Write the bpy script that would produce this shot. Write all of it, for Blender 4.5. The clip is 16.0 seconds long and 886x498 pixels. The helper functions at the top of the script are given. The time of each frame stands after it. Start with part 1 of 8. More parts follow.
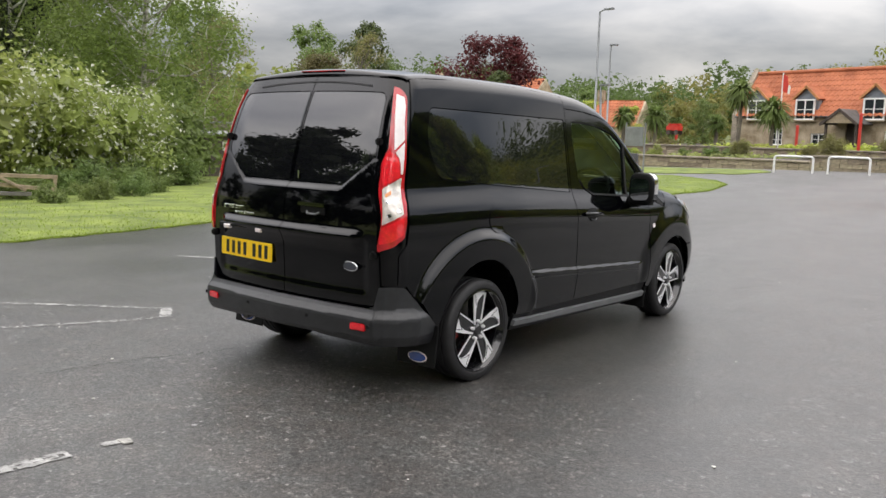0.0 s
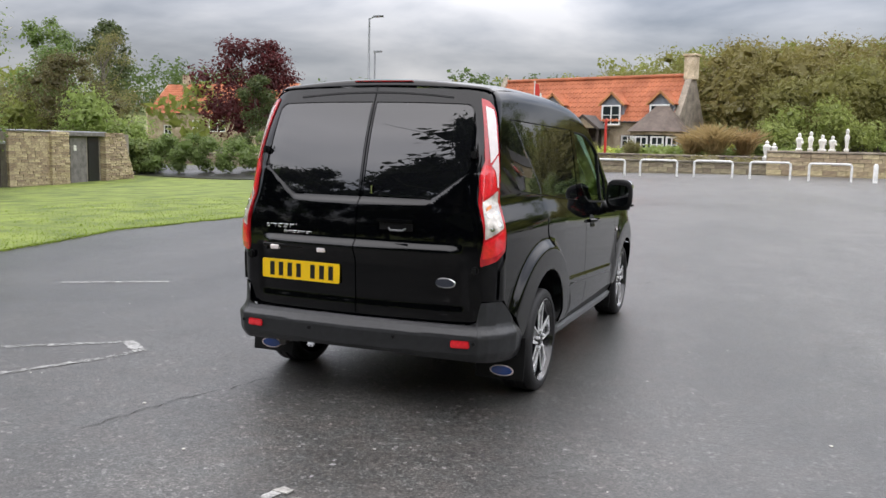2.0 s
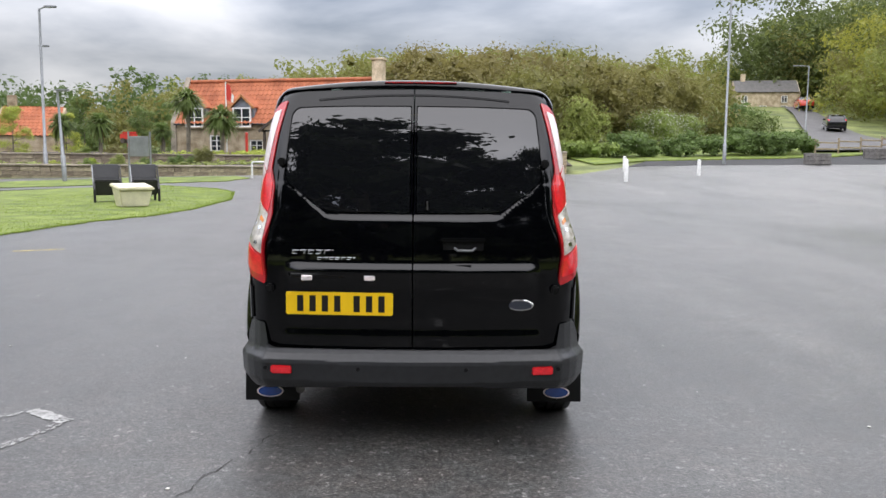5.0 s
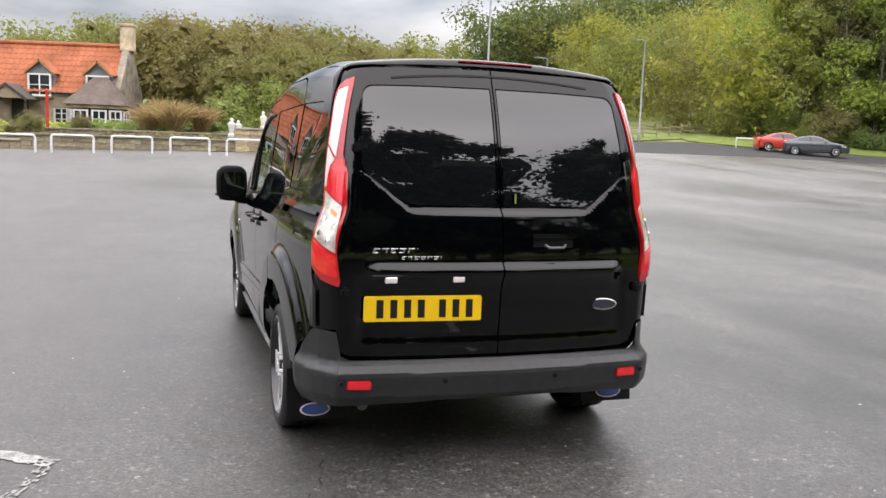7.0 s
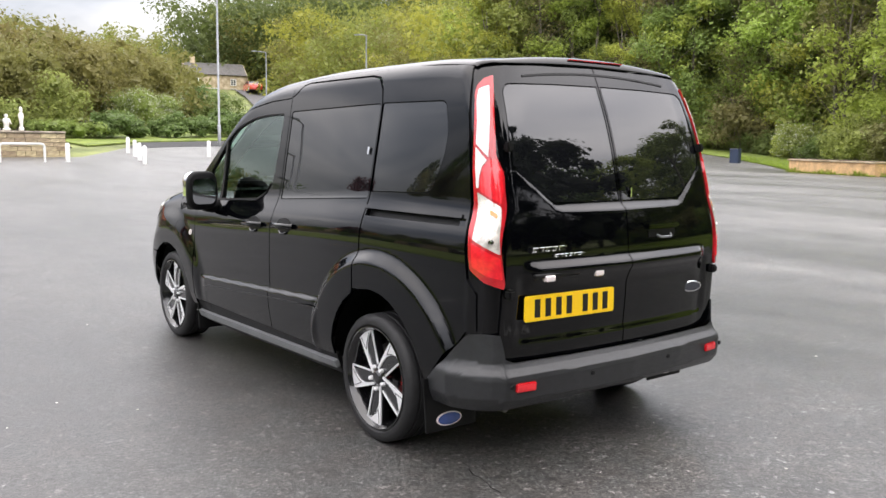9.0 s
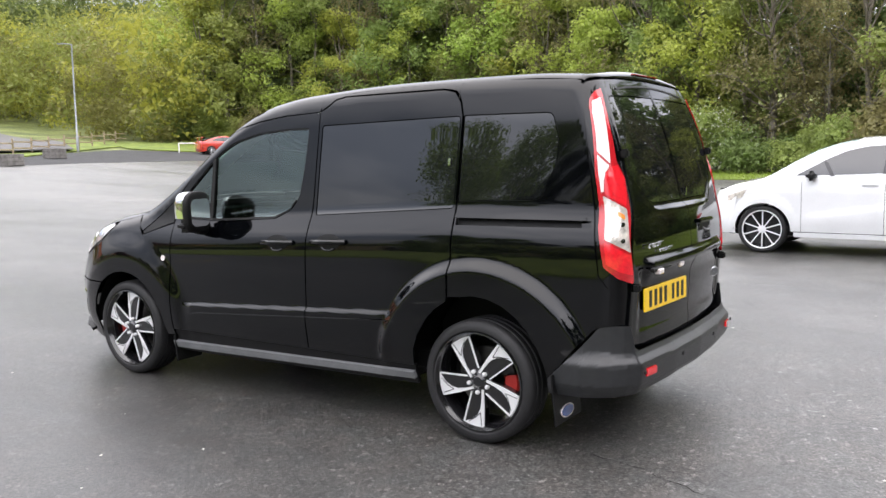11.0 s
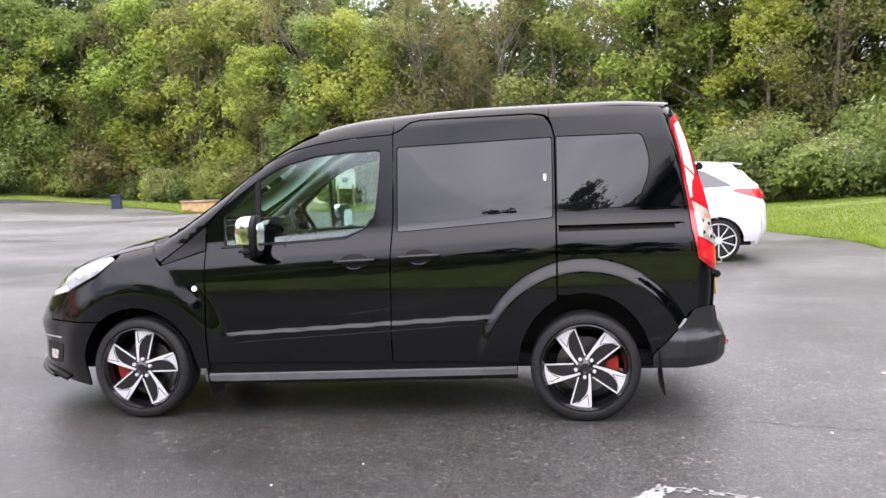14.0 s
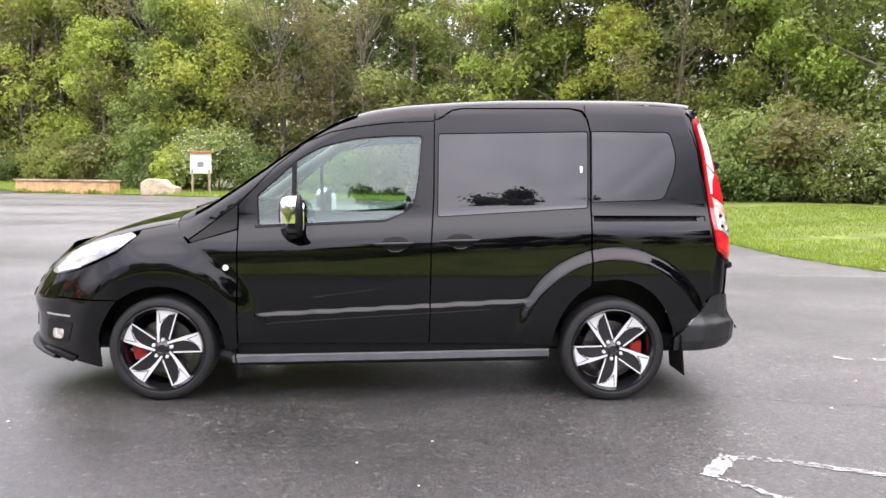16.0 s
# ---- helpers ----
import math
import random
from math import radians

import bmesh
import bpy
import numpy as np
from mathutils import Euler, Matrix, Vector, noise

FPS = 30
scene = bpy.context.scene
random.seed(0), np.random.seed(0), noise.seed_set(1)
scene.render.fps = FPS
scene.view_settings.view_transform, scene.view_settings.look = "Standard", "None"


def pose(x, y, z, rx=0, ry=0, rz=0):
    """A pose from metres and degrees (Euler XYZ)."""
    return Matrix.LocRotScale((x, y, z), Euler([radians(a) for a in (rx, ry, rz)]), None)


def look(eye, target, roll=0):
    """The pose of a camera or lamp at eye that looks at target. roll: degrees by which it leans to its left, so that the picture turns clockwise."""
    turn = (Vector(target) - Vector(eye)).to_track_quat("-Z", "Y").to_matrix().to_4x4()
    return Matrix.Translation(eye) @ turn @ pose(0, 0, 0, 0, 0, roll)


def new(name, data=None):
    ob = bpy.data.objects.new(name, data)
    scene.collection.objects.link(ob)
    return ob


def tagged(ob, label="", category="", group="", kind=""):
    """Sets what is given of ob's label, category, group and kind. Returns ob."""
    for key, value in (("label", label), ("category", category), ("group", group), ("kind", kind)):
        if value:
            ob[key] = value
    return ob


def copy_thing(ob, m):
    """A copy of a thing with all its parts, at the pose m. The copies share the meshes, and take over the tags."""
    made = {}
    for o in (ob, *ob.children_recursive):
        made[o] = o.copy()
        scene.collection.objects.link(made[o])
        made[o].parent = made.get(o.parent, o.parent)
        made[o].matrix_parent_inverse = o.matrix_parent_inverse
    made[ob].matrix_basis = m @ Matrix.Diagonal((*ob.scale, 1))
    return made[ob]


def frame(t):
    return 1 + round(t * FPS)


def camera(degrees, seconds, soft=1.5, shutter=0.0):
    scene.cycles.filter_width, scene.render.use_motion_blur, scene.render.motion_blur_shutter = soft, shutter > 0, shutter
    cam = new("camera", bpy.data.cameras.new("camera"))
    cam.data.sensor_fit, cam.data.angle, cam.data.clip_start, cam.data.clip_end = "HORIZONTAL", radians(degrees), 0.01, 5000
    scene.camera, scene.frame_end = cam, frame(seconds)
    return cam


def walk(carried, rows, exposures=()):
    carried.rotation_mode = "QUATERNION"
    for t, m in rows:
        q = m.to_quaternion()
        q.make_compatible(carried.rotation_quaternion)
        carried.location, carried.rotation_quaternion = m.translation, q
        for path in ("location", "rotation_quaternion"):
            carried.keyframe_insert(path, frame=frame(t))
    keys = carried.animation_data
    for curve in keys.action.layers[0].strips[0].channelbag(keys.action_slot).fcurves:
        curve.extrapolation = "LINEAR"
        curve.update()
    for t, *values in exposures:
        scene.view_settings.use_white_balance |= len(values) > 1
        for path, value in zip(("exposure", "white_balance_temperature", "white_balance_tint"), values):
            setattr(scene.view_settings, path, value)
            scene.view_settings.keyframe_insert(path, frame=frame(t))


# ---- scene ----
cam = camera(54.8, 16.0)
PATH = [
    (0, (3.809, -5.37, 1.464), (2.57, -3.823, 1.196), 1.7),
    (0.5, (3.419, -5.639, 1.451), (2.291, -4.008, 1.192), 1.7),
    (1, (3.029, -5.917, 1.48), (2.016, -4.211, 1.23), 1.4),
    (1.5, (2.596, -6.095, 1.465), (1.711, -4.318, 1.219), 1.5),
    (2, (2.151, -6.26, 1.458), (1.425, -4.412, 1.216), 1.3),
    (2.5, (1.709, -6.344, 1.474), (1.168, -4.432, 1.241), 0.9),
    (3, (1.268, -6.346, 1.475), (0.906, -4.391, 1.266), 0.9),
    (5.5, (-0.187, -6.048, 1.463), (-0.054, -4.067, 1.226), 0.5),
    (6, (-0.531, -5.878, 1.46), (-0.249, -3.915, 1.205), 0.8),
    (6.5, (-0.935, -5.645, 1.454), (-0.492, -3.711, 1.203), 1.7),
    (7, (-1.404, -5.545, 1.465), (-0.787, -3.66, 1.206), 2.2),
    (7.5, (-1.846, -5.376, 1.455), (-1.082, -3.547, 1.191), 1.5),
    (8, (-2.305, -5.2, 1.448), (-1.412, -3.429, 1.195), 0.5),
    (8.5, (-2.706, -4.955, 1.435), (-1.654, -3.275, 1.173), 1.0),
    (9, (-3.022, -4.664, 1.438), (-1.817, -3.088, 1.183), 0.8),
    (11.5, (-4.653, -3.107, 1.435), (-2.921, -2.133, 1.212), -1.2),
    (12, (-4.901, -2.755, 1.455), (-3.102, -1.905, 1.247), -1.7),
    (12.5, (-5.136, -2.401, 1.433), (-3.268, -1.707, 1.261), -2.2),
    (13, (-5.337, -2.011, 1.428), (-3.432, -1.425, 1.266), -1.7),
    (13.5, (-5.529, -1.618, 1.424), (-3.58, -1.203, 1.261), -1.9),
    (14, (-5.642, -1.29, 1.39), (-3.672, -0.984, 1.226), -2.0),
    (14.5, (-5.735, -0.977, 1.381), (-3.764, -0.677, 1.223), 0.3),
    (15, (-5.829, -0.657, 1.379), (-3.846, -0.441, 1.222), 0.5),
    (15.5, (-5.843, -0.389, 1.364), (-3.853, -0.306, 1.185), 0.2),
    (16, (-5.851, -0.116, 1.369), (-3.861, -0.193, 1.184), 0.6),
]
walk(cam, [(t, look(e, g, r)) for t, e, g, r in PATH], exposures=[(0, 0.32, 6850, 13), (1.5, 0.31, 6620, 14), (3, 0.35, 6450, 14), (5.5, 0.43, 6420, 14), (7, 0.60, 6800, 15), (9, 0.86, 6760, 15), (11.5, 0.90, 6580, 15), (13, 1.01, 6560, 19), (16, 1.24, 6640, 22)])

# ---- light: an overcast sky, brighter overhead, and a weak broad sun ----
SUN_ELEV, SUN_ROT = radians(48), radians(200)
world = bpy.data.worlds.new("overcast_sky")
scene.world = world
world.use_nodes = True
wt = world.node_tree
wt.nodes.clear()


def wnode(kind, **values):
    n = wt.nodes.new(kind)
    for key, value in values.items():
        n.inputs[key].default_value = value
    return n


w_out = wnode("ShaderNodeOutputWorld")
w_bg = wnode("ShaderNodeBackground", Strength=0.68)
w_sky = wt.nodes.new("ShaderNodeTexSky")
w_sky.sky_type, w_sky.sun_disc = "NISHITA", False
w_sky.sun_elevation, w_sky.sun_rotation = SUN_ELEV, SUN_ROT
w_co = wt.nodes.new("ShaderNodeTexCoord")
w_sep = wt.nodes.new("ShaderNodeSeparateXYZ")
w_up = wt.nodes.new("ShaderNodeMath")
w_up.operation = "ADD"
w_up.inputs[1].default_value = 0.22
w_div = wt.nodes.new("ShaderNodeVectorMath")
w_div.operation = "DIVIDE"
w_comb = wt.nodes.new("ShaderNodeCombineXYZ")
w_noise = wnode("ShaderNodeTexNoise", Scale=1.15, Detail=6.0, Roughness=0.5, Distortion=0.25)
w_ramp = wt.nodes.new("ShaderNodeValToRGB")
els = w_ramp.color_ramp.elements
els[0].position, els[0].color = 0.36, (0.29, 0.315, 0.36, 1)
els[1].position, els[1].color = 0.66, (1.0, 1.0, 1.0, 1)
mid_el = els.new(0.5)
mid_el.color = (0.60, 0.62, 0.655, 1)
w_mix = wt.nodes.new("ShaderNodeMix")
w_mix.data_type = "RGBA"
w_mix.inputs["Factor"].default_value = 0.97
w_rise = wt.nodes.new("ShaderNodeMapRange")
w_rise.inputs["From Min"].default_value = 0.10
w_rise.inputs["From Max"].default_value = 0.58
w_rise.inputs["To Min"].default_value = 0.70
w_rise.inputs["To Max"].default_value = 3.9
w_even = wt.nodes.new("ShaderNodeMapRange")
w_even.inputs["From Min"].default_value, w_even.inputs["From Max"].default_value = 0.35, 0.8
w_veil = wt.nodes.new("ShaderNodeMix")
w_veil.data_type = "RGBA"
w_veil.inputs["B"].default_value = (0.80, 0.81, 0.83, 1)
w_scale = wt.nodes.new("ShaderNodeVectorMath")
w_scale.operation = "SCALE"
wl = wt.links.new
wl(w_co.outputs["Generated"], w_sep.inputs[0])
wl(w_sep.outputs["Z"], w_up.inputs[0])
for axis in "XYZ":
    wl(w_up.outputs[0], w_comb.inputs[axis])
wl(w_co.outputs["Generated"], w_div.inputs[0])
wl(w_comb.outputs[0], w_div.inputs[1])
wl(w_div.outputs[0], w_noise.inputs["Vector"])
wl(w_noise.outputs["Fac"], w_ramp.inputs["Fac"])
wl(w_sky.outputs["Color"], w_mix.inputs["A"])
wl(w_ramp.outputs["Color"], w_mix.inputs["B"])
wl(w_sep.outputs["Z"], w_rise.inputs["Value"])
wl(w_sep.outputs["Z"], w_even.inputs["Value"])
wl(w_even.outputs["Result"], w_veil.inputs["Factor"])
wl(w_mix.outputs["Result"], w_veil.inputs["A"])
wl(w_veil.outputs["Result"], w_scale.inputs[0])
wl(w_rise.outputs["Result"], w_scale.inputs["Scale"])
wl(w_scale.outputs[0], w_bg.inputs["Color"])
wl(w_bg.outputs[0], w_out.inputs["Surface"])

sun = new("sun", bpy.data.lights.new("sun", "SUN"))
sun.data.energy, sun.data.angle, sun.data.color = 0.45, radians(140), (1.0, 0.96, 0.9)
sun_way = Vector((math.sin(SUN_ROT) * math.cos(SUN_ELEV), math.cos(SUN_ROT) * math.cos(SUN_ELEV), math.sin(SUN_ELEV)))
sun.matrix_basis = look(sun_way * 50, (0, 0, 0))

# ---- materials ----
def material(name, color, rough=0.5, metal=0.0, coat=0.0, vary=0.0, scale=8.0, bump=0.0, bump_scale=60.0,
             spec=0.5, hue=0.0, rough_vary=0.0, island=False, each=False, color2=None):
    """A Principled surface with two scales of colour variation, roughness variation and fine relief."""
    m = bpy.data.materials.new(name)
    m.use_nodes = True
    nt = m.node_tree
    b = nt.nodes["Principled BSDF"]
    b.inputs["Base Color"].default_value = (*color, 1)
    b.inputs["Roughness"].default_value = rough
    b.inputs["Metallic"].default_value = metal
    b.inputs["Coat Weight"].default_value = coat
    b.inputs["Coat Roughness"].default_value = 0.03
    b.inputs["Specular IOR Level"].default_value = spec
    co = nt.nodes.new("ShaderNodeTexCoord")
    if vary or rough_vary or color2:
        big = nt.nodes.new("ShaderNodeTexNoise")
        big.inputs["Scale"].default_value, big.inputs["Detail"].default_value = scale, 6.0
        nt.links.new(co.outputs["Object"], big.inputs["Vector"])
    if vary or color2:
        ramp = nt.nodes.new("ShaderNodeValToRGB")
        lo = [c * (1 - vary) for c in color]
        hi = [min(1, c * (1 + vary)) for c in (color2 or color)]
        ramp.color_ramp.elements[0].position, ramp.color_ramp.elements[0].color = 0.32, (*lo, 1)
        ramp.color_ramp.elements[1].position, ramp.color_ramp.elements[1].color = 0.68, (*hi, 1)
        nt.links.new(big.outputs["Fac"], ramp.inputs["Fac"])
        out = ramp.outputs["Color"]
        fine = nt.nodes.new("ShaderNodeTexNoise")
        fine.inputs["Scale"].default_value, fine.inputs["Detail"].default_value = scale * 9, 3.0
        nt.links.new(co.outputs["Object"], fine.inputs["Vector"])
        hsv = nt.nodes.new("ShaderNodeHueSaturation")
        rng = nt.nodes.new("ShaderNodeMapRange")
        rng.inputs["From Min"].default_value, rng.inputs["From Max"].default_value = 0.3, 0.7
        rng.inputs["To Min"].default_value, rng.inputs["To Max"].default_value = 1 - vary * 0.7, 1 + vary * 0.7
        nt.links.new(fine.outputs["Fac"], rng.inputs["Value"])
        nt.links.new(rng.outputs["Result"], hsv.inputs["Value"])
        nt.links.new(out, hsv.inputs["Color"])
        out = hsv.outputs["Color"]
        if island or each:
            hs2 = nt.nodes.new("ShaderNodeHueSaturation")
            if island:
                src = nt.nodes.new("ShaderNodeNewGeometry").outputs["Random Per Island"]
            else:
                src = nt.nodes.new("ShaderNodeObjectInfo").outputs["Random"]
            for key, a, z in (("Value", 1 - vary * 1.2, 1 + vary * 1.2), ("Hue", 0.5 - hue, 0.5 + hue)):
                r = nt.nodes.new("ShaderNodeMapRange")
                r.inputs["To Min"].default_value, r.inputs["To Max"].default_value = a, z
                nt.links.new(src, r.inputs["Value"])
                nt.links.new(r.outputs["Result"], hs2.inputs[key])
            nt.links.new(out, hs2.inputs["Color"])
            out = hs2.outputs["Color"]
        nt.links.new(out, b.inputs["Base Color"])
    if rough_vary:
        r = nt.nodes.new("ShaderNodeMapRange")
        r.inputs["From Min"].default_value, r.inputs["From Max"].default_value = 0.35, 0.65
        r.inputs["To Min"].default_value = max(0.02, rough - rough_vary)
        r.inputs["To Max"].default_value = min(1, rough + rough_vary)
        nt.links.new(big.outputs["Fac"], r.inputs["Value"])
        nt.links.new(r.outputs["Result"], b.inputs["Roughness"])
    if bump:
        bn = nt.nodes.new("ShaderNodeTexNoise")
        bn.inputs["Scale"].default_value, bn.inputs["Detail"].default_value = bump_scale, 4.0
        bp = nt.nodes.new("ShaderNodeBump")
        bp.inputs["Strength"].default_value, bp.inputs["Distance"].default_value = bump, 0.01
        nt.links.new(co.outputs["Object"], bn.inputs["Vector"])
        nt.links.new(bn.outputs["Fac"], bp.inputs["Height"])
        nt.links.new(bp.outputs["Normal"], b.inputs["Normal"])
    return m


def window_glass(name, tint, gloss_rough=0.01, strength=1.0):
    """Thin clear glass: tinted see-through with Fresnel gloss."""
    m = bpy.data.materials.new(name)
    m.use_nodes = True
    nt = m.node_tree
    nt.nodes.remove(nt.nodes["Principled BSDF"])
    out = nt.nodes["Material Output"]
    tr = nt.nodes.new("ShaderNodeBsdfTransparent")
    tr.inputs["Color"].default_value = (*tint, 1)
    gl = nt.nodes.new("ShaderNodeBsdfGlossy")
    gl.inputs["Roughness"].default_value = gloss_rough
    gl.inputs["Color"].default_value = (0.86, 1.0, 0.95, 1) if strength > 1.3 else (1, 1, 1, 1)
    fr = nt.nodes.new("ShaderNodeFresnel")
    fr.inputs["IOR"].default_value = 1.52 * strength
    mix = nt.nodes.new("ShaderNodeMixShader")
    nt.links.new(fr.outputs[0], mix.inputs["Fac"])
    nt.links.new(tr.outputs[0], mix.inputs[1])
    nt.links.new(gl.outputs[0], mix.inputs[2])
    nt.links.new(mix.outputs[0], out.inputs["Surface"])
    return m


def leaf_material(name, color, hue=0.03, vary=0.35, gloss=0.45):
    """Leaves: hue and value differ from leaf to leaf and tree to tree, light shines through a little."""
    m = bpy.data.materials.new(name)
    m.use_nodes = True
    nt = m.node_tree
    b = nt.nodes["Principled BSDF"]
    b.inputs["Roughness"].default_value = gloss
    b.inputs["Specular IOR Level"].default_value = 0.35
    geo = nt.nodes.new("ShaderNodeNewGeometry")
    info = nt.nodes.new("ShaderNodeObjectInfo")
    co = nt.nodes.new("ShaderNodeTexCoord")
    big = nt.nodes.new("ShaderNodeTexNoise")
    big.inputs["Scale"].default_value, big.inputs["Detail"].default_value = 0.55, 3.0
    nt.links.new(co.outputs["Object"], big.inputs["Vector"])
    add = nt.nodes.new("ShaderNodeMath")
    add.operation = "ADD"
    nt.links.new(geo.outputs["Random Per Island"], add.inputs[0])
    nt.links.new(big.outputs["Fac"], add.inputs[1])
    val = nt.nodes.new("ShaderNodeMapRange")
    val.inputs["From Min"].default_value, val.inputs["From Max"].default_value = 0.2, 1.4
    val.inputs["To Min"].default_value, val.inputs["To Max"].default_value = 1 - vary, 1 + vary * 1.3
    nt.links.new(add.outputs[0], val.inputs["Value"])
    hu = nt.nodes.new("ShaderNodeMapRange")
    hu.inputs["To Min"].default_value, hu.inputs["To Max"].default_value = 0.5 - hue, 0.5 + hue
    nt.links.new(info.outputs["Random"], hu.inputs["Value"])
    hsv = nt.nodes.new("ShaderNodeHueSaturation")
    hsv.inputs["Color"].default_value = (*color, 1)
    nt.links.new(val.outputs["Result"], hsv.inputs["Value"])
    nt.links.new(hu.outputs["Result"], hsv.inputs["Hue"])
    nt.links.new(hsv.outputs["Color"], b.inputs["Base Color"])
    tl = nt.nodes.new("ShaderNodeBsdfTranslucent")
    nt.links.new(hsv.outputs["Color"], tl.inputs["Color"])
    mix = nt.nodes.new("ShaderNodeMixShader")
    mix.inputs["Fac"].default_value = 0.5
    nt.links.new(b.outputs[0], mix.inputs[1])
    nt.links.new(tl.outputs[0], mix.inputs[2])
    nt.links.new(mix.outputs[0], nt.nodes["Material Output"].inputs["Surface"])
    return m


def asphalt_material():
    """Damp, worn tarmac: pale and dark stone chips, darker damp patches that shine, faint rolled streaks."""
    m = bpy.data.materials.new("damp_asphalt")
    m.use_nodes = True
    nt = m.node_tree
    b = nt.nodes["Principled BSDF"]
    co = nt.nodes.new("ShaderNodeTexCoord")

    def tex(scale, detail=4.0, rough=0.55, stretch=None):
        n = nt.nodes.new("ShaderNodeTexNoise")
        n.inputs["Scale"].default_value, n.inputs["Detail"].default_value, n.inputs["Roughness"].default_value = scale, detail, rough
        if stretch:
            mp = nt.nodes.new("ShaderNodeMapping")
            mp.inputs["Scale"].default_value = stretch
            mp.inputs["Rotation"].default_value = (0, 0, 0.5)
            nt.links.new(co.outputs["Object"], mp.inputs["Vector"])
            nt.links.new(mp.outputs[0], n.inputs["Vector"])
        else:
            nt.links.new(co.outputs["Object"], n.inputs["Vector"])
        return n.outputs["Fac"]

    def ramp(src, a, ca, z, cz):
        r = nt.nodes.new("ShaderNodeValToRGB")
        r.color_ramp.elements[0].position, r.color_ramp.elements[0].color = a, (*ca, 1)
        r.color_ramp.elements[1].position, r.color_ramp.elements[1].color = z, (*cz, 1)
        nt.links.new(src, r.inputs["Fac"])
        return r.outputs["Color"]

    def mult(a, c):
        x = nt.nodes.new("ShaderNodeMix")
        x.data_type, x.blend_type = "RGBA", "MULTIPLY"
        x.inputs["Factor"].default_value = 1
        nt.links.new(a, x.inputs["A"])
        nt.links.new(c, x.inputs["B"])
        return x.outputs["Result"]

    def cells(scale):
        v = nt.nodes.new("ShaderNodeTexVoronoi")
        v.inputs["Scale"].default_value = scale
        nt.links.new(co.outputs["Object"], v.inputs["Vector"])
        s = nt.nodes.new("ShaderNodeSeparateColor")
        nt.links.new(v.outputs["Color"], s.inputs[0])
        return v.outputs["Distance"], s.outputs[0]

    def stops(src, points):
        r = nt.nodes.new("ShaderNodeValToRGB")
        e = r.color_ramp.elements
        e[0].position, e[0].color = points[0][0], (*[points[0][1]] * 3, 1)
        e[1].position, e[1].color = points[-1][0], (*[points[-1][1]] * 3, 1)
        for p, v in points[1:-1]:
            e.new(p).color = (v, v, v, 1)
        nt.links.new(src, r.inputs["Fac"])
        return r.outputs["Color"]

    damp = tex(0.22, 5.0, 0.6, (1.0, 0.45, 1.0))
    streak = tex(0.9, 5.0, 0.6, (1.0, 0.22, 1.0))
    near, tone = cells(115.0)
    far, big_tone = cells(42.0)
    grains = tex(60.0, 3.0, 0.75)
    base = ramp(damp, 0.36, (0.034, 0.0335, 0.032), 0.64, (0.070, 0.068, 0.065))
    chip = stops(tone, [(0.0, 0.36), (0.3, 0.72), (0.75, 1.08), (0.90, 1.28), (0.96, 1.75), (1.0, 2.2)])
    stone = stops(big_tone, [(0.0, 0.52), (0.15, 0.80), (0.6, 1.0), (0.94, 1.15), (0.98, 1.9), (1.0, 2.5)])
    clump = stops(grains, [(0.32, 0.52), (0.5, 1.0), (0.70, 1.6)])
    stain = ramp(tex(1.7, 6.0, 0.7), 0.3, (0.66, 0.66, 0.66), 0.7, (1.28, 1.28, 1.27))
    lane = ramp(streak, 0.3, (0.82, 0.82, 0.83), 0.7, (1.12, 1.12, 1.11))
    # base colour gets paler in steps from west to east
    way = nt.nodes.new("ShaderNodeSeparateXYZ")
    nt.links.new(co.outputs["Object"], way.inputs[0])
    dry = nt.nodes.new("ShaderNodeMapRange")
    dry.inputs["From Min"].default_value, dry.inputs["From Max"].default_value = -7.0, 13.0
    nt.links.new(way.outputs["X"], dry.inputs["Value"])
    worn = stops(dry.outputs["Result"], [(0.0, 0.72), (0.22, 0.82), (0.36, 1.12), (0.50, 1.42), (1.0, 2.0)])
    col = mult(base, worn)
    tint = ramp(tex(5.0, 3.0, 0.6), 0.38, (1.03, 0.99, 0.965), 0.62, (0.96, 1.0, 1.0))
    for layer in (chip, stone, clump, stain, lane, tint):
        col = mult(col, layer)
    nt.links.new(col, b.inputs["Base Color"])
    r = nt.nodes.new("ShaderNodeMapRange")
    r.inputs["From Min"].default_value, r.inputs["From Max"].default_value = 0.36, 0.66
    r.inputs["To Min"].default_value, r.inputs["To Max"].default_value = 0.29, 0.52
    nt.links.new(damp, r.inputs["Value"])
    nt.links.new(r.outputs["Result"], b.inputs["Roughness"])
    b.inputs["Specular IOR Level"].default_value = 0.72
    bp = nt.nodes.new("ShaderNodeBump")
    bp.inputs["Strength"].default_value, bp.inputs["Distance"].default_value = 0.5, 0.004
    nt.links.new(tone, bp.inputs["Height"])
    bp2 = nt.nodes.new("ShaderNodeBump")
    bp2.inputs["Strength"].default_value, bp2.inputs["Distance"].default_value = 0.4, 0.006
    nt.links.new(grains, bp2.inputs["Height"])
    nt.links.new(bp.outputs["Normal"], bp2.inputs["Normal"])
    nt.links.new(bp2.outputs["Normal"], b.inputs["Normal"])
    return m


